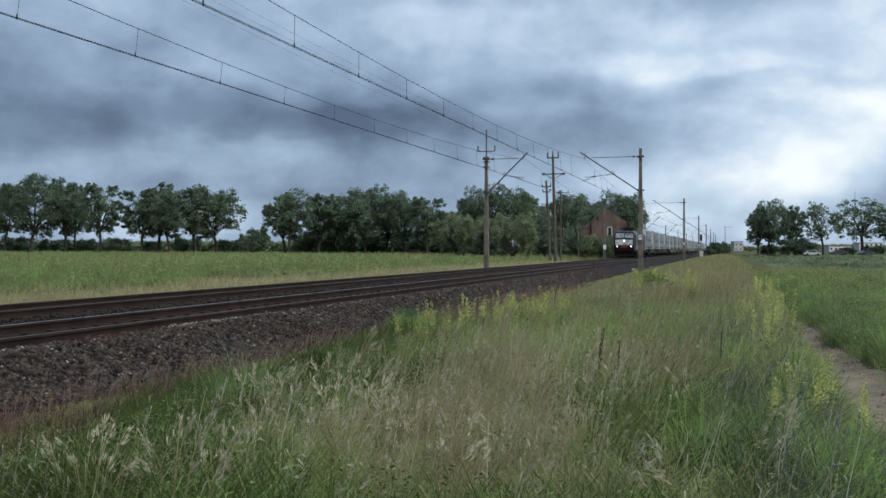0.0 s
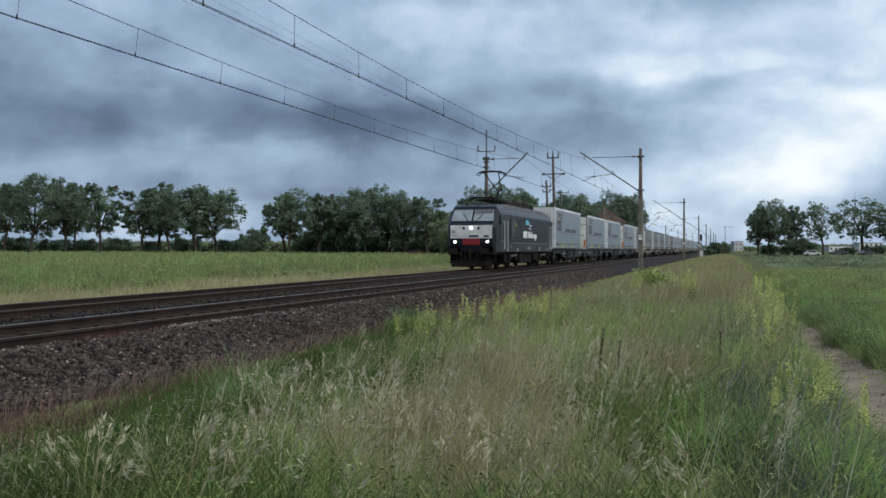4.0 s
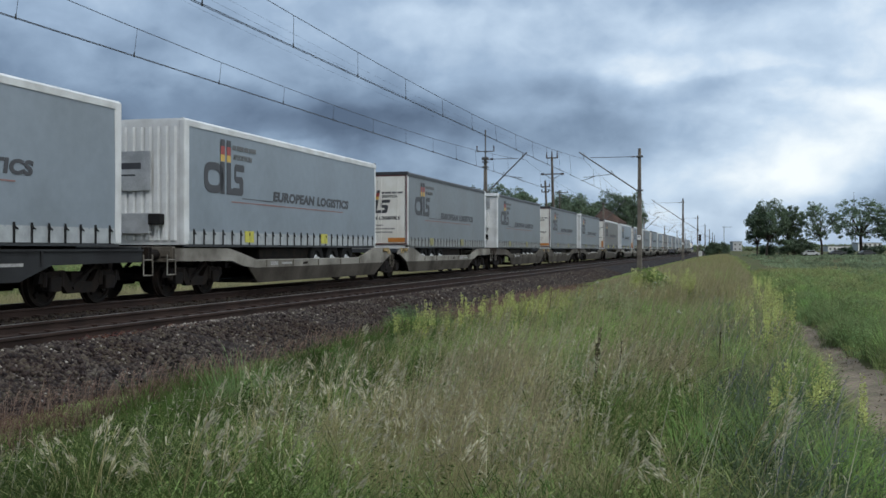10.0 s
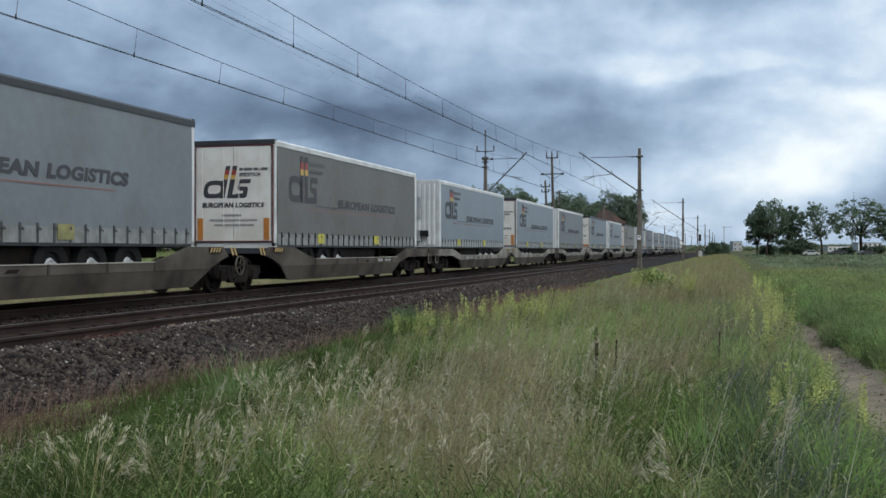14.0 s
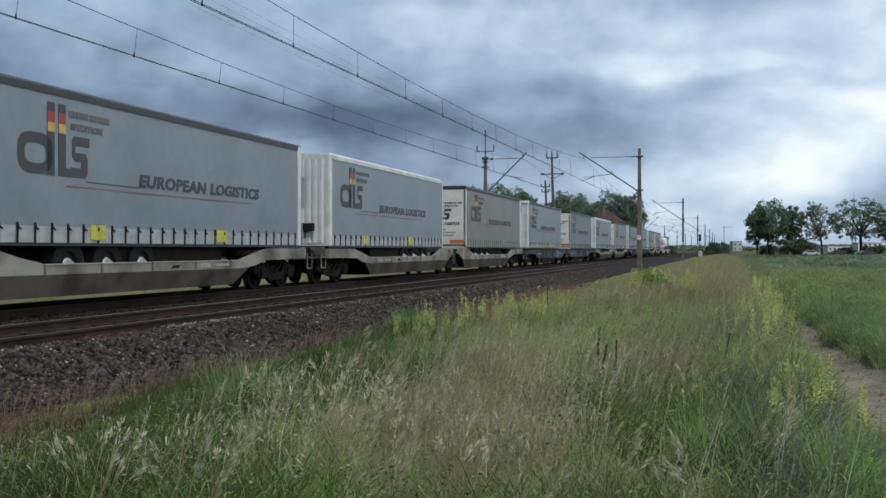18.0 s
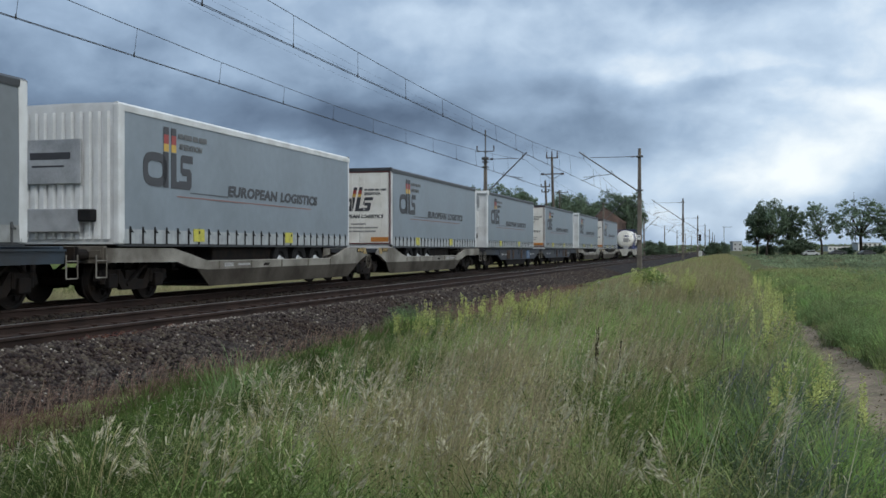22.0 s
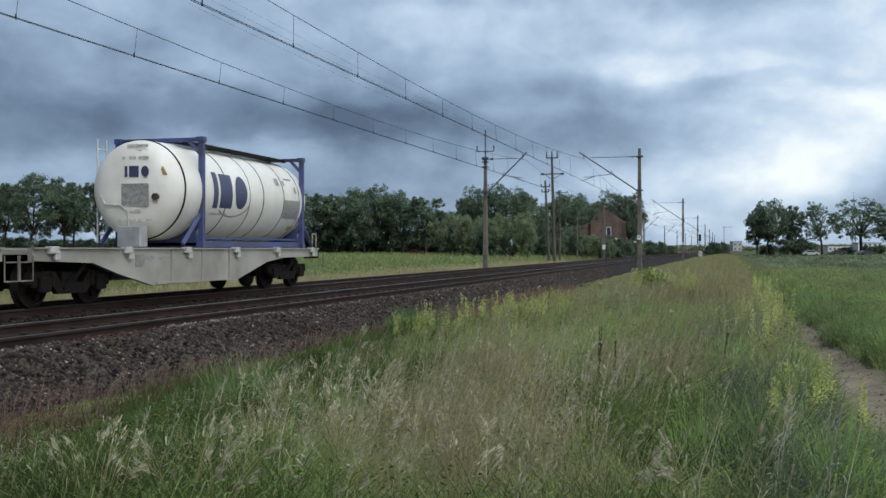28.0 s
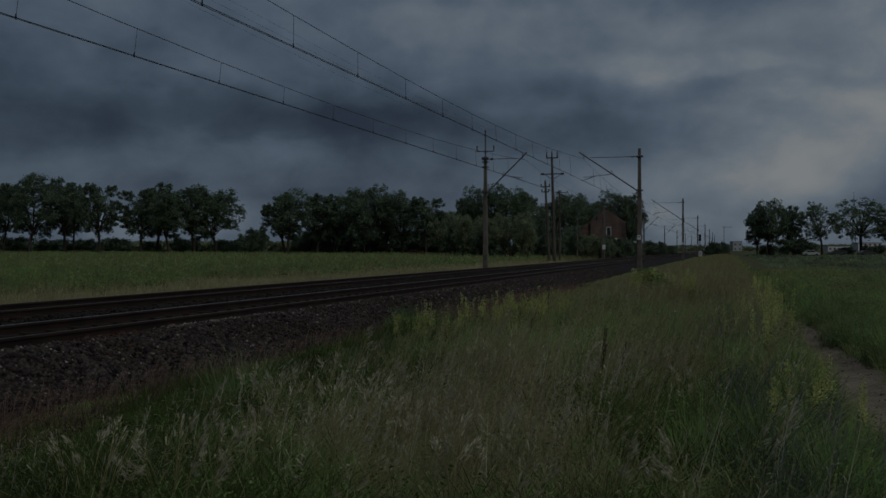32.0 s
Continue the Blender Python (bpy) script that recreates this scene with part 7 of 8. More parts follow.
LUSH = zone([(-4.6, 6.0, 1.6, 3.8), (-4.4, 10.0, 1.5, 3.8), (-4.7, 14.0, 1.2, 3.5), (-4.6, 3.0, 1.8, 3), (-5.2, 19.0, 0.9, 4), (-0.6, 8.7, 0.8, 2.2), (-0.8, 5.0, 0.9, 1.2), (-0.9, 14.0, 0.7, 2.5), (-5.3, 16.5, 0.6, 1.0), (-2.6, 4.6, 1.2, 1.0)], 0.42)
PALE = zone([(-2.9, 7.6, 0.8, 1.3), (-1.8, 7.4, 1.0, 1.7), (-1.9, 10.0, 1.1, 2.5), (-1.2, 6.2, 0.6, 0.9), (-2.7, 12.5, 0.8, 2.0), (-1.0, 10.2, 0.6, 1.8), (-3.3, 5.6, 0.5, 0.7)], 0.45)
GOLD = zone([(-4.4, 15.5, 1.0, 2.2), (-3.9, 18.5, 1.1, 2.8), (-4.2, 24.8, 1.2, 6.0), (0.55, 14.5, 0.30, 1.6), (-2.4, 31.5, 0.8, 3.0)])
BLUE = zone([(0.45, 6.8, 0.6, 1.5), (0.35, 9.8, 0.6, 2.2), (0.0, 17.8, 0.7, 4.5), (-0.2, 26.0, 0.7, 4.0)])
grass("verge_grass", 90000, VX, (2.0, 14.0), 1.0, (0.15, 0.50), (0.006, 0.012), (0.3, 1.3), M_BLADE, G, None, 14, 0.14)
grass("verge_grass", 80000, VX, (12.0, 40.0), 1.3, (0.30, 0.72), (0.005, 0.010), (0.25, 1.0), M_BLADE, G)
grass("verge_grass", 60000, VX, (38.0, 260.0), 1.8, (0.4, 0.8), (0.007, 0.013), (0.1, 0.5), M_BLADE, "tall green meadow grass along the railway")
grass("lush_grass", 170000, (-6.0, 0.5), (2.0, 26.0), 1.2, (0.28, 0.56), (0.006, 0.012), (0.3, 1.2), M_LUSH, "bright green lush grass at the ballast foot", LUSH)
grass("lush_grass", 26000, (-5.5, 1.2), (3.0, 22.0), 1.2, (0.25, 0.6), (0.006, 0.012), (0.3, 1.2), M_LUSH, "dark green grass clumps in the verge", lambda x, y: patchy(x, y, 2.6, 4.0) > 0.66, 30, 0.16)
grass("dry_grass", 56000, (-5.2, 0.9), (2.0, 30.0), 1.3, (0.22, 0.62), (0.0025, 0.0055), (0.2, 1.0), M_STRAW, Y, PALE, 18, 0.20)
grass("dry_grass", 8000, (-3.2, 0.7), (3.0, 40.0), 1.2, (0.30, 0.70), (0.0030, 0.0055), (0.2, 1.0), M_STRAW, Y, None, 8, 0.25)
grass("dry_grass", 90000, (-6.0, 1.2), (25.0, 220.0), 1.6, (0.5, 0.95), (0.005, 0.009), (0.1, 0.4), M_STRAW, "pale dry grass stems along the railway")
grass("sorrel", 52000, (-7.3, -5.35), (2.0, 45.0), 1.5, (0.10, 0.34), (0.007, 0.013), (0.2, 1.0), M_REDDISH, "reddish low weeds at the ballast edge", lambda x, y: (patchy(x, y, 0.5, 1.0) > 0.38) & (patchy(x, y, 2.1, 0.5) > 0.30))
grass("yellow_weeds", 40000, (-5.6, 1.2), (5.9, 36.0), 1.1, (0.30, 0.62), (0.005, 0.010), (0.05, 0.4), M_YELLOW, "yellow-green flowering weeds", GOLD, 12, 0.12)
grass("vetch", 40000, (-0.9, 1.3), (4.0, 32.0), 1.2, (0.25, 0.55), (0.008, 0.015), (0.3, 1.1), M_BLUEGREEN, "bluish green vetch beside the rut", BLUE)
grass("track_grass", 20000, (1.9, 3.1), (4.0, 70.0), 1.5, (0.06, 0.30), (0.005, 0.009), (0.2, 0.7), M_BLADE, "short grass between the wheel ruts")
grass("field_crop", 80000, (4.0, 40.0), (8.0, 130.0), 1.3, (0.15, 0.30), (0.006, 0.011), (0.3, 1.0), M_CROP, "low bluish green crop in the field")
grass("field_grass", 70000, (1.9, 12.0), (8.0, 80.0), 1.3, (0.18, 0.55), (0.004, 0.008), (0.3, 1.2), M_MEADOW, "green grass on the field's edge")
grass("field_straw", 20000, (2.2, 14.0), (9.0, 80.0), 1.3, (0.25, 0.6), (0.004, 0.007), (0.1, 0.7), M_STRAW, "dry stems on the field edge", lambda x, y: patchy(x, y, 0.8, 1.0) > 0.45)
grass("field_crop", 45000, (4.0, 150.0), (100.0, 320.0), 1.0, (0.3, 0.55), (0.02, 0.035), (0.2, 0.6), M_CROP, "low bluish green crop in the field")
# beyond the tracks
grass("far_verge_grass", 120000, (-27.0, -16.3), (8.0, 120.0), 1.2, (0.20, 0.5), (0.0045, 0.008), (0.2, 0.9), M_PALESTRAW, "dry straw-coloured grass beyond the tracks", lambda x, y: RNG.random(len(x)) < np.clip((x + 27) / 5, 0.08, 1))
grass("meadow_grass", 70000, (-60.0, -23.0), (10.0, 130.0), 1.1, (0.40, 0.75), (0.005, 0.009), (0.3, 1.0), M_MEADOW, "tall green meadow beyond the tracks", None, 20, 0.4)
grass("meadow_grass", 80000, (-190.0, -24.0), (70.0, 235.0), 1.0, (0.5, 0.95), (0.02, 0.04), (0.1, 0.4), M_MEADOW, "tall green meadow beyond the tracks", None, 20, 0.8)
grass("meadow_straw", 50000, (-80.0, -18.0), (20.0, 160.0), 1.0, (0.5, 0.9), (0.004, 0.007), (0.2, 0.6), M_STRAW, "dry stems in the meadow", lambda x, y: patchy(x, y, 0.12, 3.0) > 0.45, 20, 0.4)
grass("meadow_tussocks", 90000, (-75.0, -22.0), (14.0, 150.0), 1.2, (0.5, 0.9), (0.005, 0.009), (0.3, 1.1), M_BLADE, "taller tussocks standing out of the meadow", lambda x, y: patchy(x, y, 0.45, 5.0) > 0.66, 34, 0.5)
grass("meadow_tussocks", 50000, (-75.0, -22.0), (14.0, 150.0), 1.2, (0.5, 0.9), (0.005, 0.009), (0.3, 1.1), M_MEADOW, "taller tussocks standing out of the meadow", lambda x, y: patchy(x, y, 0.5, 2.0) > 0.65, 34, 0.5)


def seed_heads(name, x, y, h, label, material=None, size=0.16, spike=9, fat=1.0):
    """Stems with a loose drooping panicle of small spikelets."""
    n = len(x)
    h = np.minimum(h, (3.0 if name == "sorrel_heads" else 1.1) * ceiling_h(x))
    z = ground_z(x, y)
    la = RNG.normal(0.2, 0.6, n)
    lean = RNG.uniform(0.1, 0.35, n) * h
    tx, ty, tz = x + np.cos(la) * lean, y + np.sin(la) * lean, z + h
    V, F, c = [], [], 0
    a = RNG.uniform(0, 3.14, n)
    w = 0.0016 + 0.00010 * y
    ox, oy = np.cos(a) * w, np.sin(a) * w
    mx, my, mz = x + (tx - x) * 0.3, y + (ty - y) * 0.3, z + h * 0.6
    stem = np.stack([np.stack([x - ox, y - oy, z], -1), np.stack([x + ox, y + oy, z], -1), np.stack([mx + ox, my + oy, mz], -1), np.stack([mx - ox, my - oy, mz], -1),
                     np.stack([tx + ox * 0.6, ty + oy * 0.6, tz], -1), np.stack([tx - ox * 0.6, ty - oy * 0.6, tz], -1)], 1)
    b = 6 * np.arange(n)[:, None]
    F.append(np.concatenate([b + [0, 1, 2, 3], b + [3, 2, 4, 5]], 0))
    V.append(stem.reshape(-1, 3))
    c = 6 * n
    for k in range(spike):
        f = 1 - 0.055 * k * size / 0.16
        px, py, pz = x + (tx - x) * f ** 2, y + (ty - y) * f ** 2, z + h * f
        ang, out = RNG.uniform(0, 6.28, n), RNG.uniform(0.2, 0.55, n) * size * (0.35 + 0.08 * k)
        ex, ey, ez = px + np.cos(ang) * out + np.cos(la) * 0.02, py + np.sin(ang) * out + np.sin(la) * 0.02, pz + size * RNG.uniform(-0.05, 0.30, n)
        ww = fat * (0.0024 + 0.00012 * y) * RNG.uniform(0.7, 1.4, n)
        qx, qy = -np.sin(ang) * ww, np.cos(ang) * ww
        mid = np.stack([(px + ex * 2) / 3, (py + ey * 2) / 3, (pz + ez * 2) / 3 + 0.004], -1)
        q = np.stack([np.stack([px, py, pz], -1), mid + np.stack([qx, qy, 0 * qx - ww * 0.5], -1), np.stack([ex, ey, ez], -1), mid - np.stack([qx, qy, 0 * qx - ww * 0.5], -1)], 1)
        b = c + 4 * np.arange(n)[:, None]
        F.append(b + [0, 1, 2, 3])
        V.append(q.reshape(-1, 3))
        c += 4 * n
    me = grid_mesh(name, np.concatenate(V), np.concatenate(F), material or M_SEED)
    return tagged(new(name, me), label, "grass", kind="stuff")


def strew(name, n, xr, yr, power, h, label, where=None, **kw):
    x, y = scatter(n, xr, yr, power)
    m = rut_free(x, y)
    if where is not None:
        m &= where(x, y)
    x, y = keep(m, x, y)
    return seed_heads(name, x, y, RNG.uniform(*h, len(x)), label, **kw)


def herb_mesh(name, cx, cy, h, r, per, leaf, material):
    """Leafy herbs: small pointed leaves at all heights of a loose dome round each root."""
    k = len(cx)
    x0, y0, h, r = (np.repeat(q, per) for q in (cx, cy, h, r))
    n = k * per
    a, f = RNG.uniform(0, 6.283, n), RNG.random(n) ** 0.6
    rad = r * np.sqrt(RNG.random(n)) * (1.15 - 0.7 * f)
    P = np.stack([x0 + rad * np.cos(a), y0 + rad * np.sin(a), ground_z(x0, y0) + h * f], -1)
    up = RNG.uniform(-0.25, 0.9, n)
    b = a + RNG.normal(0, 0.7, n)
    n1 = np.stack([np.cos(b), np.sin(b), up], -1)
    n1 /= np.linalg.norm(n1, axis=1)[:, None]
    n2 = np.cross(n1, RNG.normal(size=(n, 3)))
    n2 /= np.linalg.norm(n2, axis=1)[:, None]
    s = (leaf * RNG.uniform(0.6, 1.4, n) * (1 + np.clip((y0 - 10) / 22, 0, 2)))[:, None]
    V = np.stack([P, P + n1 * s * 0.5 + n2 * s * 0.20, P + n1 * s, P + n1 * s * 0.5 - n2 * s * 0.20], 1).reshape(-1, 3)
    return grid_mesh(name, V, np.arange(4 * n).reshape(-1, 4), material)


def herbs(name, k, xr, yr, power, h, r, per, leaf, material, label, where=None):
    x, y = scatter(k, xr, yr, power)
    m = rut_free(x, y)
    if where is not None:
        m &= where(x, y)
    x, y = keep(m, x, y)
    hh = RNG.uniform(*h, len(x)) if name == "mignonette" else np.minimum(RNG.uniform(*h, len(x)), ceiling_h(x))
    return tagged(new(name, herb_mesh(name, x, y, hh, RNG.uniform(*r, len(x)), per, leaf, material)), label, "herbs", kind="stuff")


def clumps(name, n, xr, yr, power, h, r, per, w, lean, material, label, where=None):
    """Separate bunches of blades, tall in the middle and falling outwards, each with its own height."""
    cx, cy = scatter(n, xr, yr, power)
    m = rut_free(cx, cy)
    if where is not None:
        m &= where(cx, cy)
    cx, cy = keep(m, cx, cy)
    k = len(cx)
    ch, cr = RNG.uniform(*h, k), RNG.uniform(*r, k)
    x0, y0, ch, cr = (np.repeat(q, per) for q in (cx, cy, ch, cr))
    q = len(x0)
    a, f = RNG.uniform(0, 6.283, q), np.sqrt(RNG.random(q))
    x, y = x0 + np.cos(a) * f * cr, y0 + np.sin(a) * f * cr
    hh = ch * (1 - 0.55 * f * f) * RNG.uniform(0.6, 1.05, q)
    ww = RNG.uniform(*w, q) * (1 + np.clip((y - 8) / 30, 0, 3) * (1.0 if x.mean() > -10 else 0.4))
    return tagged(new(name, blade_mesh(name, x, y, hh, ww, RNG.uniform(*lean, q) * (0.4 + f), material, out=a)), label, "grass", kind="stuff")


clumps("green_clumps", 150, (-4.2, 1.0), (6.0, 34.0), 1.2, (0.45, 0.85), (0.16, 0.38), 240, (0.005, 0.010), (0.2, 0.7), M_FRESHGRASS, "fresh green bunches of taller grass")
clumps("dark_clumps", 90, (-5.4, 1.1), (5.0, 30.0), 1.2, (0.40, 0.75), (0.18, 0.40), 240, (0.005, 0.010), (0.2, 0.7), M_LUSH, "dark green bunches of taller grass", lambda x, y: ~PALE(x, y))
clumps("dark_clumps", 90, (-5.7, -3.7), (10.0, 17.5), 1.0, (0.38, 0.66), (0.18, 0.38), 260, (0.006, 0.011), (0.2, 0.8), M_LUSH, "dark green bunches of grass at the ballast foot")
clumps("olive_clumps", 90, (-5.0, 1.0), (6.0, 34.0), 1.2, (0.45, 0.90), (0.16, 0.36), 220, (0.005, 0.009), (0.15, 0.6), M_WEED, "olive green bunches of taller grass")
clumps("pale_clumps", 330, (-4.0, -0.4), (4.6, 13.0), 1.0, (0.45, 0.80), (0.12, 0.30), 120, (0.003, 0.0065), (0.15, 0.6), M_PALESTRAW, "bleached bunches of dry grass", PALE)
clumps("green_clumps", 9, (-6.35, -5.75), (18.4, 20.4), 1.0, (0.45, 0.70), (0.2, 0.4), 260, (0.006, 0.011), (0.3, 0.9), M_FRESHGRASS, "fresh green bunch of grass at the ballast edge")
clumps("straw_clumps", 70, (-4.4, 0.6), (7.0, 36.0), 1.2, (0.55, 0.95), (0.12, 0.30), 130, (0.003, 0.006), (0.1, 0.45), M_STRAW, "dry straw-coloured bunches standing above the grass")
clumps("vetch_clumps", 34, (-0.3, 1.05), (6.0, 22.0), 1.0, (0.45, 0.85), (0.18, 0.38), 240, (0.006, 0.012), (0.2, 0.8), M_BLUEGREEN, "bluish green vetch heaps beside the rut")
clumps("field_clumps", 150, (2.1, 12.0), (11.0, 60.0), 1.4, (0.40, 0.80), (0.25, 0.60), 200, (0.006, 0.012), (0.3, 0.9), M_WEED, "dull green bunches of weeds on the field's edge")
clumps("field_clumps", 90, (2.1, 14.0), (11.0, 60.0), 1.4, (0.35, 0.70), (0.25, 0.60), 180, (0.006, 0.012), (0.3, 0.9), M_BLADE, "yellowish green bunches of grass on the field's edge")
clumps("field_clumps", 46, (1.95, 2.9), (15.5, 40.0), 1.2, (0.50, 0.80), (0.22, 0.45), 260, (0.006, 0.012), (0.3, 0.8), M_WEED, "dull green heaps of weeds beside the wheel rut")
clumps("field_clumps", 30, (1.95, 3.2), (15.5, 40.0), 1.2, (0.45, 0.75), (0.20, 0.40), 240, (0.006, 0.012), (0.3, 0.8), M_FRESHGRASS, "fresh green heaps of grass beside the wheel rut")
clumps("meadow_clumps", 130, (-48.0, -22.5), (18.0, 120.0), 1.2, (0.75, 1.25), (0.7, 1.7), 220, (0.012, 0.022), (0.2, 0.8), M_WEED, "dull green clumps of tall grass in the meadow")
clumps("meadow_clumps", 90, (-55.0, -23.5), (18.0, 120.0), 1.2, (0.75, 1.25), (0.7, 1.7), 220, (0.012, 0.022), (0.2, 0.8), M_FRESHGRASS, "fresh green clumps of tall grass in the meadow")
clumps("meadow_clumps", 50, (-40.0, -22.0), (18.0, 100.0), 1.2, (0.6, 1.0), (0.5, 1.2), 200, (0.012, 0.022), (0.2, 0.8), M_LUSH, "dark green clumps of tall grass in the meadow")
herbs("verge_herbs", 600, (-3.4, 1.1), (3.5, 26.0), 1.2, (0.25, 0.55), (0.08, 0.22), 40, 0.024, M_BLADE, "small-leaved green herbs among the grass")
herbs("verge_herbs", 600, (-5.6, -1.0), (3.5, 26.0), 1.2, (0.25, 0.5), (0.08, 0.22), 34, 0.035, M_LUSH, "small-leaved dark green herbs among the grass")
herbs("pale_herbs", 160, (-3.6, 1.0), (9.0, 32.0), 1.1, (0.35, 0.65), (0.05, 0.14), 30, 0.018, M_YELLOW, "pale yellow-green flowering herbs in the grass", lambda x, y: patchy(x, y, 1.7, 3.3) > 0.52)
herbs("vetch_mat", 420, (-0.9, 1.2), (4.5, 30.0), 1.2, (0.30, 0.50), (0.12, 0.30), 60, 0.026, M_BLUEGREEN, "bluish green vetch mat beside the rut", BLUE)
herbs("mignonette", 300, (-5.2, 1.2), (6.0, 34.0), 1.0, (0.40, 0.72), (0.012, 0.026), 90, 0.026, M_YELLOW, "upright yellow-green flower spikes", GOLD)


def spires(name, n, xr, yr, h, material, label, stems=4, thick=0.017, where=None):
    """Leafy plants that branch into several upright flower spikes."""
    cx, cy = scatter(n, xr, yr)
    m = rut_free(cx, cy)
    if where is not None:
        m &= where(cx, cy)
    cx, cy = keep(m, cx, cy)
    k = len(cx)
    ph = RNG.uniform(*h, k)
    X, Yc, H = (np.repeat(q, stems) for q in (cx, cy, ph))
    n = len(X)
    a, lean = RNG.uniform(0, 6.283, n), RNG.uniform(0.02, 0.16, n) * H
    H = H * RNG.uniform(0.7, 1.05, n)
    per = 90
    x0, y0, hh, aa, ll = (np.repeat(q, per) for q in (X, Yc, H, a, lean))
    q = len(x0)
    flower = RNG.random(q) < 0.72
    f = np.where(flower, 0.52 + 0.48 * RNG.random(q), 0.60 * RNG.random(q))
    rad = np.where(flower, thick * (1.10 - (f - 0.52) / 0.48) * np.sqrt(RNG.random(q)) + 0.004, 0.06 * RNG.random(q))
    t = RNG.uniform(0, 6.283, q)
    P = np.stack([x0 + np.cos(aa) * ll * f + rad * np.cos(t), y0 + np.sin(aa) * ll * f + rad * np.sin(t), ground_z(x0, y0) + hh * f], -1)
    n1 = np.stack([np.cos(t), np.sin(t), RNG.uniform(0.1, 1.2, q)], -1)
    n1 /= np.linalg.norm(n1, axis=1)[:, None]
    n2 = np.cross(n1, RNG.normal(size=(q, 3)))
    n2 /= np.linalg.norm(n2, axis=1)[:, None]
    s = (np.where(flower, 0.024, 0.048) * RNG.uniform(0.7, 1.3, q) * (1 + np.clip((y0 - 12) / 40, 0, 1)))[:, None]
    V = np.stack([P, P + n1 * s * 0.5 + n2 * s * 0.30, P + n1 * s, P + n1 * s * 0.5 - n2 * s * 0.30], 1)
    F = np.arange(4 * q).reshape(-1, 4)
    tagged(new(name, grid_mesh(name, V[flower].reshape(-1, 3), F[:int(flower.sum())], material)), label, "flowers", kind="stuff")
    leaf = V[~flower]
    tagged(new(name + "_leaves", grid_mesh(name + "_leaves", leaf.reshape(-1, 3), F[:len(leaf)], M_WEED)), "dull green leaves below the flower spikes", "herbs", kind="stuff")


spires("mignonette", 17, (0.05, 0.95), (12.0, 20.0), (0.85, 1.20), M_SPIKE, "upright yellow-green flower spikes beside the rut", where=zone([(0.40, 13.5, 0.40, 1.8), (0.58, 17.0, 0.45, 2.6)], 0.35))
spires("mignonette", 8, (0.5, 1.05), (20.0, 34.0), (0.75, 1.05), M_SPIKE, "upright yellow-green flower spikes beside the rut")
spires("mignonette", 11, (0.15, 1.00), (7.8, 10.8), (0.50, 0.78), M_SPIKE, "upright yellow-green flower spikes beside the rut", 4, 0.014)
spires("mignonette", 30, (-5.0, -3.0), (14.0, 23.0), (0.60, 0.95), M_SPIKE, "upright yellow-green flower spikes on the verge")
spires("pale_weeds", 13, (-3.6, -1.5), (19.0, 30.0), (0.75, 1.05), M_PALEHEAD, "pale green weeds with whitish heads on the verge", 5, 0.030)
spires("goldenrod", 26, (-2.5, -0.8), (26.0, 33.0), (0.80, 1.20), M_SPIKE, "tall yellow-green weeds on the verge", 6, 0.034)
herbs("field_herbs", 2200, (7.0, 18.0), (12.0, 80.0), 1.3, (0.14, 0.34), (0.15, 0.40), 30, 0.055, M_CROP, "low leafy plants on the field's edge")
herbs("field_herbs", 2600, (2.0, 9.0), (9.0, 70.0), 1.4, (0.16, 0.42), (0.15, 0.40), 44, 0.030, M_MEADOW, "low leafy plants on the field's edge", lambda x, y: patchy(x, y, 0.9, 2.0) > 0.25)
herbs("field_herbs", 500, (1.95, 6.0), (9.0, 45.0), 1.4, (0.30, 0.70), (0.15, 0.35), 44, 0.036, M_WEED, "taller fresh green plants on the field's edge", lambda x, y: patchy(x, y, 1.6, 2.0) > 0.6)
herbs("meadow_herbs", 2400, (-70.0, -20.0), (16.0, 150.0), 1.2, (0.5, 1.0), (0.3, 0.8), 26, 0.06, M_MEADOW, "leafy meadow plants beyond the tracks", lambda x, y: patchy(x, y, 0.3, 1.0) > 0.4)
strew("sorrel_heads", 2600, (-7.0, -5.2), (3.0, 40.0), 1.4, (0.18, 0.42), "reddish feathery heads at the ballast edge", lambda x, y: patchy(x, y, 0.8, 1.0) > 0.3, material=M_PINKHEAD, size=0.12, spike=9)


def herb_bush(name, x, y, h, r, per, leaf, material, label):
    """One bushy weed: a few stems under a dome of small leaves."""
    t = new(name)
    for k in range(6):
        a = k * 1.047
        part("stem", rod(bmesh.new(), (0.04 * math.cos(a), 0.04 * math.sin(a), 0), (r * 0.6 * math.cos(a), r * 0.6 * math.sin(a), h * 0.85), 0.010, 5, 0.004), M_WEEDLEAF, t)
    one = np.zeros(7)
    me = herb_mesh("foliage", one + RNG.normal(0, r * 0.35, 7), one + RNG.normal(0, r * 0.35, 7), one + h * RNG.uniform(0.8, 1.05, 7), one + r, per // 7, leaf, material)
    part("foliage", me, None, t).location = (0, 0, -float(ground_z(0.0, 0.0)))
    t.location = (x, y, float(ground_z(x, y)))
    return tagged(t, label, "weed")


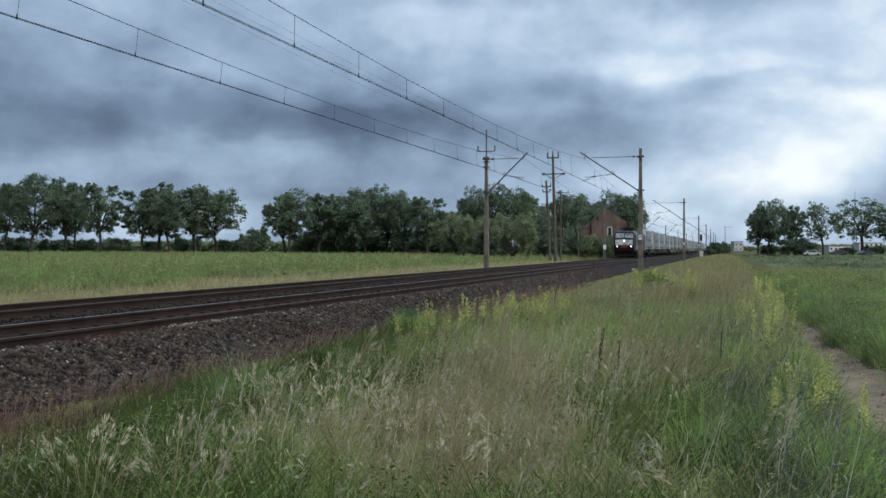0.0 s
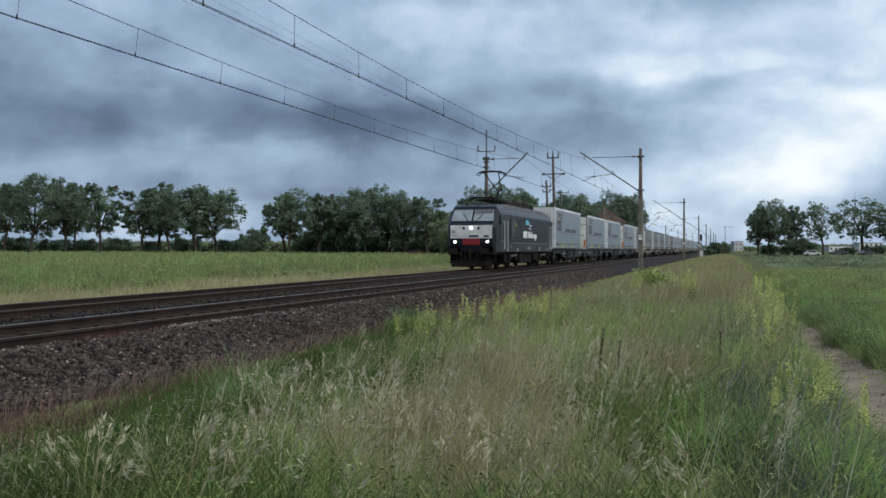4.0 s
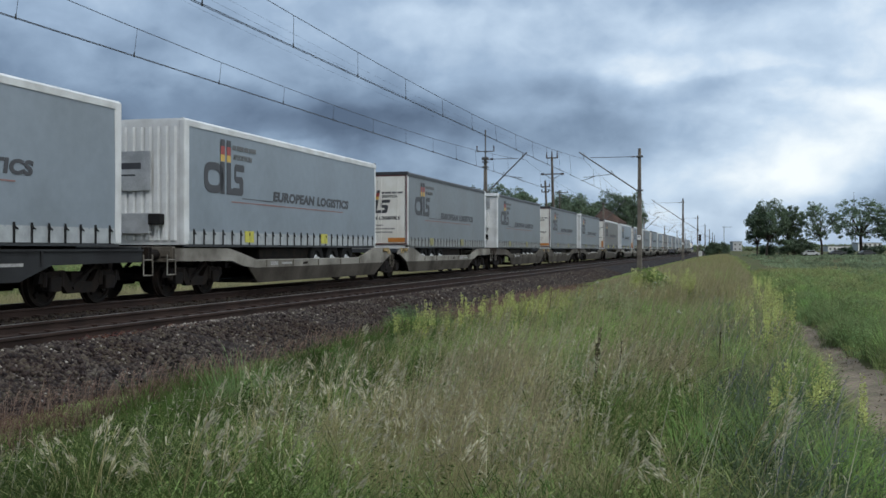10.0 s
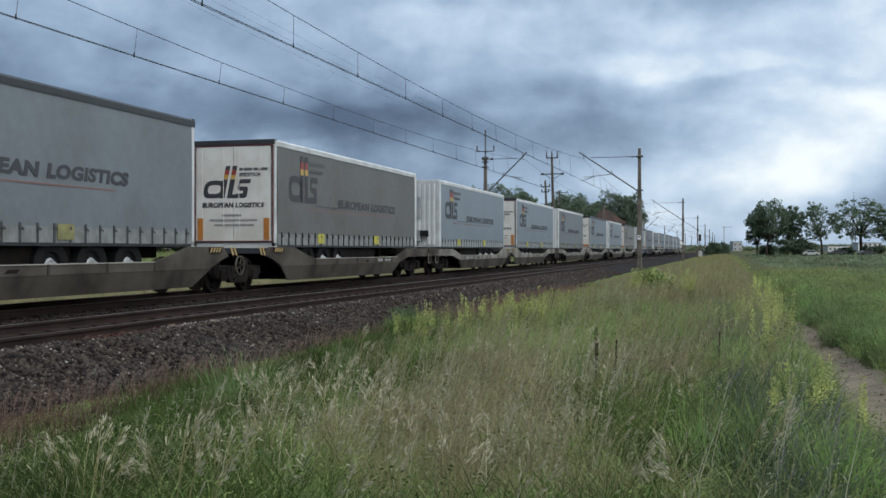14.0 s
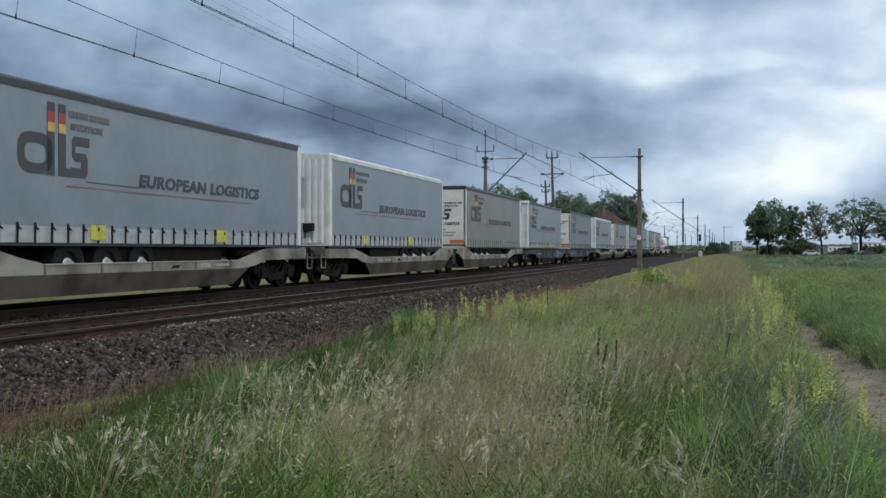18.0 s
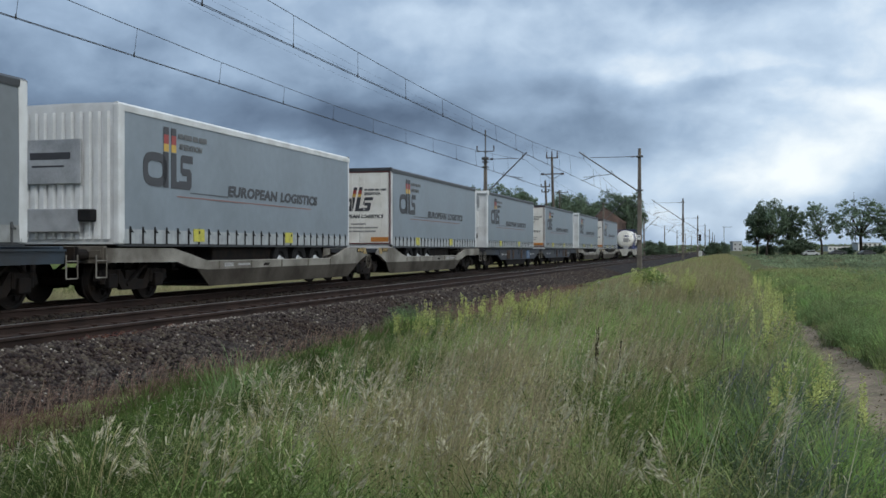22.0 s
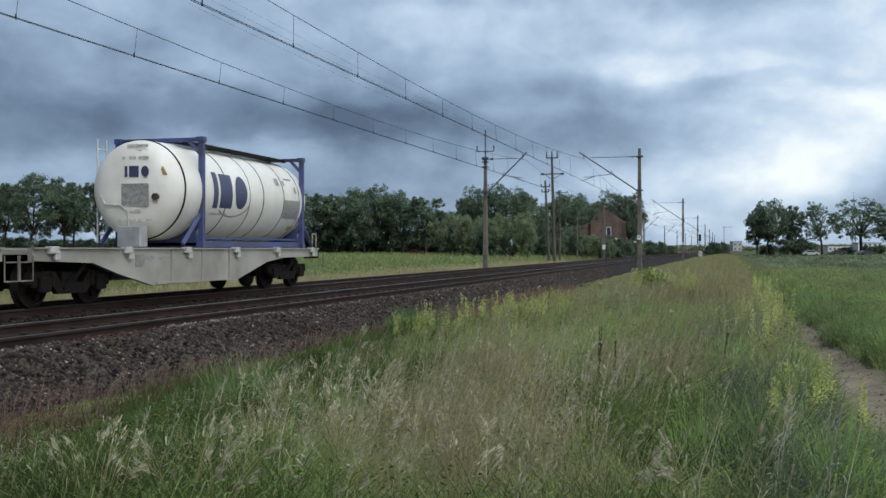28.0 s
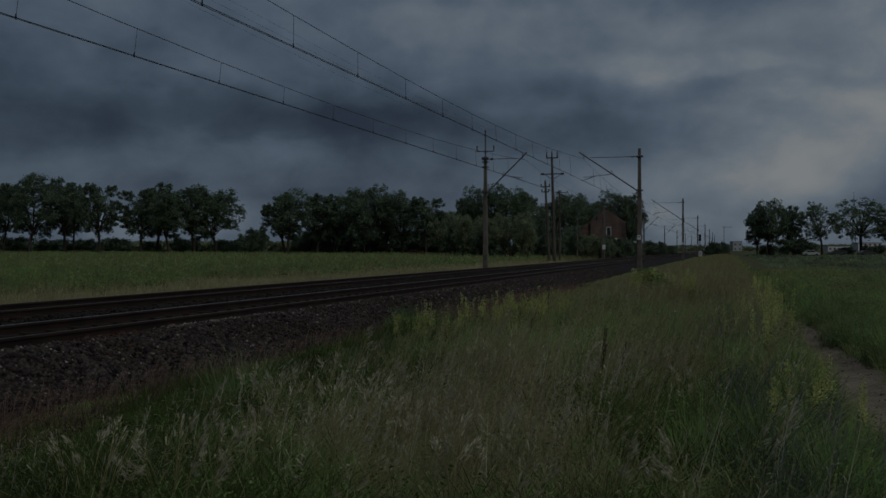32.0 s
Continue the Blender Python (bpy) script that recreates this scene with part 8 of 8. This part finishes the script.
herb_bush("mugwort_bush", -6.15, 19.4, 0.62, 0.34, 1500, 0.045, M_MUGWORT, "bushy grey-green mugwort at the ballast edge")
herb_bush("goldenrod_bush", -2.20, 30.0, 1.20, 0.45, 2000, 0.060, M_BUSH, "tall bushy yellow-green weed on the verge")
herb_bush("goldenrod_bush", -1.85, 28.6, 0.95, 0.36, 1500, 0.060, M_BUSH, "tall bushy green weed on the verge")
for bx_, by_, bh_ in ((2.05, 16.6, 0.55), (2.20, 17.8, 0.62), (2.05, 19.0, 0.58), (2.35, 20.4, 0.66), (2.10, 21.8, 0.55), (2.55, 23.2, 0.64), (2.15, 25.0, 0.55), (2.80, 26.5, 0.62), (2.30, 28.5, 0.55), (3.1, 24.6, 0.6)):
    herb_bush("field_weed", bx_, by_, bh_, 0.34, 1500, 0.034, M_WEED, "low bushy green weed beside the wheel rut")
herb_bush("mugwort_bush", -5.0, 12.6, 0.45, 0.30, 1100, 0.040, M_LUSH, "bushy dark green weed at the ballast foot")
strew("grass_seed_heads", 500, (-5.0, 0.8), (3.4, 14.0), 1.1, (0.50, 0.85), "pale feathery seed heads above the grass", PALE, size=0.24, spike=13)
strew("oat_grass_heads", 170, (-4.7, -0.9), (4.8, 10.0), 1.0, (0.52, 0.85), "silvery oat-like seed heads above the grass", lambda x, y: patchy(x, y, 1.4, 5.0) > 0.42, size=0.22, spike=11, fat=1.7)
strew("grass_seed_heads", 300, (-5.6, 0.9), (3.4, 16.0), 1.1, (0.5, 0.85), "pale feathery seed heads above the grass", None, size=0.20, spike=11)
strew("grass_seed_heads", 1800, (-5.6, 1.0), (14.0, 60.0), 1.4, (0.6, 1.0), "dull feathery seed heads along the verge", None, material=M_HAZE, spike=7)
strew("bent_grass_haze", 7000, (-3.2, 0.8), (3.6, 18.0), 1.1, (0.40, 0.72), "fine brownish haze of bent grass panicles", zone([(-2.0, 8.0, 0.8, 1.3), (-1.5, 6.5, 0.5, 0.7), (-2.6, 10.5, 0.6, 1.6), (-1.0, 11.5, 0.7, 1.6)], 0.45), material=M_HAZE, size=0.15, spike=12)
strew("bent_grass_haze", 2200, (-4.5, 0.6), (26.0, 80.0), 1.4, (0.5, 0.9), "fine brownish haze of bent grass panicles", None, material=M_HAZE, size=0.16, spike=8)
strew("grass_seed_heads", 1400, (-5.2, 0.9), (10.0, 32.0), 1.2, (0.55, 0.90), "brownish feathery seed heads on tall stems", lambda x, y: patchy(x, y, 1.1, 0.7) > 0.4, material=M_HAZE, size=0.18, spike=11)
strew("yellow_flowers", 1500, (-5.6, 1.2), (6.0, 36.0), 1.1, (0.5, 0.9), "small yellow flower spikes on the weeds", GOLD, material=M_YPETAL, size=0.16, spike=8)
strew("violet_flowers", 700, (-0.9, 1.3), (4.0, 30.0), 1.2, (0.4, 0.65), "small violet vetch flowers", BLUE, material=M_VIOLET, size=0.10, spike=8)

# ---- single weeds and tufts that sway in the wind ----
SWAYING = []


def leaf_bm(length, width, droop=0.35):
    bm = bmesh.new()
    rows = []
    for i in range(6):
        f = i / 5
        w = width * math.sin(math.pi * min(0.98, 0.08 + 0.9 * f)) ** 0.8 * 0.5
        z = length * (0.55 * f - droop * f * f)
        rows.append([bm.verts.new((-w, length * f, z + 0.15 * w)), bm.verts.new((0, length * f, z)), bm.verts.new((w, length * f, z + 0.15 * w))])
    for a, b in zip(rows, rows[1:]):
        for j in range(2):
            bm.faces.new((a[j], a[j + 1], b[j + 1], b[j]))
    return bm


LEAF = {k: mesh_of("leaf", leaf_bm(*v), M_WEEDLEAF) for k, v in {"long": (0.26, 0.055), "broad": (0.24, 0.10), "small": (0.12, 0.04)}.items()}


def leaves_on(t, h, n, kind, z0=0.05, z1=0.85, size=1.0):
    for i in range(n):
        f = z0 + (z1 - z0) * i / max(1, n - 1)
        ob = part("leaf", LEAF[kind], None, t)
        k = size * (1.15 - 0.6 * f)
        ob.matrix_basis = Matrix.LocRotScale((0, 0, h * f), Euler((0.2, 0, i * 2.4)), (k, k, k))


def dock_plant(h):
    t = new("dock_plant")
    part("stem", rod(bmesh.new(), (0, 0, 0), (0.02, 0, h), 0.007, 6, 0.003), M_DOCK, t)
    for z0 in (0.55, 0.70, 0.84):
        bm = bmesh.new()
        for i in range(26):
            a, z = RNG.uniform(0, 6.28), h * (z0 + RNG.uniform(0, 0.16))
            r = RNG.uniform(0.002, 0.012)
            box(bm, r * math.cos(a), r * math.sin(a), z, 0.007, 0.007, 0.012)
        part("seed_spike", bm, M_DOCK, t, "rusty brown seed spike")
    leaves_on(t, h, 6, "long", 0.02, 0.5, 1.2)
    return tagged(t, "dark brown dock stalk in the grass", "weed", "tall weeds on the verge")


def leafy_weed(h):
    t = new("leafy_weed")
    part("stem", rod(bmesh.new(), (0, 0, 0), (0.03, 0.02, h), 0.012, 6, 0.005), M_WEEDLEAF, t)
    leaves_on(t, h, 22, "broad", 0.08, 1.0, 1.25)
    for i in range(5):
        bm = bmesh.new()
        bmesh.ops.create_icosphere(bm, subdivisions=1, radius=0.022, matrix=Matrix.Translation((0.05 * math.cos(i * 1.3), 0.05 * math.sin(i * 1.3), h + 0.02 * i)))
        part("flower_head", bm, M_SEED, t, "pale flower head")
    return tagged(t, "tall leafy weed with pale green leaves", "weed", "tall weeds on the verge")


def umbel_plant(h):
    t = new("umbel_plant")
    part("stem", rod(bmesh.new(), (0, 0, 0), (0.02, 0, h), 0.006, 6, 0.003), M_WEEDLEAF, t)
    for i in range(5):
        a, r = i * 1.257, 0.04 if i else 0.0
        x, y, z = 0.02 + r * math.cos(a), r * math.sin(a), h + 0.02 - 0.03 * (i > 0)
        part("branch", rod(bmesh.new(), (0.02, 0, h * 0.86), (x, y, z), 0.003, 5), M_WEEDLEAF, t)
        bm = bmesh.new()
        for k in range(18):
            q, rr = k * 2.4, 0.0045 * math.sqrt(k)
            box(bm, x + rr * math.cos(q), y + rr * math.sin(q), z + 0.004, 0.006, 0.006, 0.004)
        part("flower_head", bm, M_PETAL, t, "flat white flower head")
    leaves_on(t, h, 7, "small", 0.1, 0.7, 1.6)
    return tagged(t, "white-flowered umbel weed in the verge grass", "weed", "tall weeds on the verge")


def grass_tuft(h, seed):
    """A bunch of long stems with broad drooping pale plumes, one rigid piece that rocks in the wind."""
    rng = np.random.default_rng(seed)
    t = new("feather_grass_tuft")
    for i in range(7):
        bm, hd = bmesh.new(), bmesh.new()
        a = rng.normal(0.2, 0.5)
        hh, ln = h * rng.uniform(0.7, 1.1), rng.uniform(0.08, 0.26)
        x0, y0 = rng.normal(0, 0.06, 2)
        P = [Vector((x0 + math.cos(a) * ln * f * f, y0 + math.sin(a) * ln * f * f, hh * (f - 0.12 * f ** 3))) for f in (0, 0.4, 0.7, 0.85, 1.0)]
        for p, q in zip(P, P[1:]):
            rod(bm, p, q, 0.0022, 4)
        tip = (P[4] - P[3]).normalized()
        for k in range(20):
            f = rng.random() ** 0.8
            p = P[3].lerp(P[4], f)
            side = rng.normal(0, 0.9)
            out = Vector((math.cos(a + side), math.sin(a + side), 0)) * rng.uniform(0.006, 0.030) * (1.2 - 0.7 * f)
            p = p + out
            e = p + tip * rng.uniform(0.030, 0.060) + out * 0.6 - Vector((0, 0, rng.uniform(0.0, 0.020)))
            m = p.lerp(e, 0.45)
            w = Vector((rng.normal(), rng.normal(), rng.normal())).normalized() * rng.uniform(0.0034, 0.0060)
            hd.faces.new([hd.verts.new(v) for v in (p, m + w, e, m - w)])
        stem = part("stem", bm, M_STRAW, t)
        tagged(part("seed_head", hd, M_SEED, stem, "pale loose seed head"), kind="stuff")
    return tagged(t, "tuft of pale feathery grass bending in the wind", "grass tuft", "grass tufts on the verge")


def set_plants():
    rng = np.random.default_rng(11)

    def put(proto, used, x, y, k):
        ob = proto if not used else copy_thing(proto, pose(0, 0, 0))
        m = Matrix.LocRotScale((x, y, float(ground_z(x, y)) - 0.01), Euler((0, 0, rng.uniform(0, 6.28))), (k, k, k))
        ob.matrix_basis = m
        SWAYING.append((ob, (x, y, float(ground_z(x, y)) - 0.01), m.to_euler().z, rng.uniform(0, 6.28), rng.uniform(0.8, 1.25)))

    tufts = [grass_tuft(0.82, s) for s in range(4)]
    spots = [(-3.6, 5.1), (-3.2, 5.7), (-3.0, 6.3), (-2.8, 6.8), (-2.5, 7.4), (-2.4, 6.2), (-1.7, 6.1), (-1.5, 5.4), (-1.1, 5.3), (-3.5, 7.2), (-2.9, 8.3), (-2.1, 8.0), (-1.9, 9.1),
             (-0.9, 6.8), (-2.7, 5.2), (-2.0, 5.0), (-3.3, 4.7), (-2.6, 4.5), (-1.3, 7.9), (-0.6, 5.6), (-3.4, 9.6), (-2.4, 10.2), (-1.2, 9.6), (-0.2, 5.2), (0.1, 6.6), (-0.3, 9.2), (-4.1, 11.0), (-1.6, 11.5), (-3.1, 3.9), (-2.3, 5.6), (-1.9, 5.5), (-3.0, 5.0), (-2.2, 6.9), (-1.3, 6.5), (-2.7, 7.8), (-1.7, 7.3), (-0.9, 8.4), (-3.2, 8.0), (-2.0, 6.4)]
    for i, (x, y) in enumerate(spots):
        put(tufts[i % 4], i >= 4, x, y, rng.uniform(0.8, 1.1))
    for proto, where in ((dock_plant(0.85), [(-1.29, 10.3), (-1.12, 10.5), (-1.35, 10.9), (-0.1, 12.5), (-2.9, 15.0), (-3.6, 21.0)]),
                         (leafy_weed(0.95), [(-2.45, 32.0), (-2.75, 31.5), (-2.2, 32.6), (-2.5, 30.8), (-2.0, 31.6), (-2.6, 31.0), (-2.3, 31.2), (-1.6, 28.0), (-2.1, 32.3), (-2.7, 32.8), (-2.35, 32.4), (-2.9, 33.5), (-2.3, 33.8)]),
                         (umbel_plant(0.80), [(-2.46, 23.7), (-2.2, 24.2), (-2.8, 23.2), (-2.0, 22.8), (-3.1, 25.0), (-1.8, 26.0), (-0.9, 17.5)])):
        for i, (x, y) in enumerate(where):
            put(proto, i > 0, x, y, rng.uniform(0.8, 1.1))


set_plants()


# ---- what moves ----
def motions():
    steps = [0.0, 0.1, 0.3, 0.6] + [0.5 * s for s in range(2, 14)] + [float(s) for s in range(7, 32)] + [31.7, 31.9, 32.0]
    for ob, lead in MOVING:
        walk(ob, [(t, pose(FAR, lead - gone(t), 0)) for t in steps])
    # every wheelset rolls without slipping
    for w, r in WHEELSETS:
        x, y, z = w.location
        walk(w, [(k / FPS, Matrix.Translation((x, y, z)) @ Matrix.Rotation((gone(k / FPS) / r) % (2 * math.pi), 4, "X")) for k in range(32 * FPS + 1)])
    # gusts from the open field: each plant leans over and rocks about its root
    for ob, (x, y, z), turn, phase, rate in SWAYING:
        rows = []
        for k in range(47):
            t = min(32.0, k * 0.7)
            gust = 0.5 + 0.5 * math.sin(0.55 * t + 0.35 * x - 0.2 * y)
            a = (3.0 + 9.0 * gust) * (0.55 + 0.45 * math.sin(rate * 2.4 * t + phase))
            b = 3.5 * math.sin(rate * 3.1 * t + phase * 1.7)
            m = Matrix.Translation((x, y, z)) @ Euler((radians(b), radians(a), 0)).to_matrix().to_4x4() @ Matrix.Rotation(turn, 4, "Z")
            rows.append((t, m))
        walk(ob, rows)


motions()
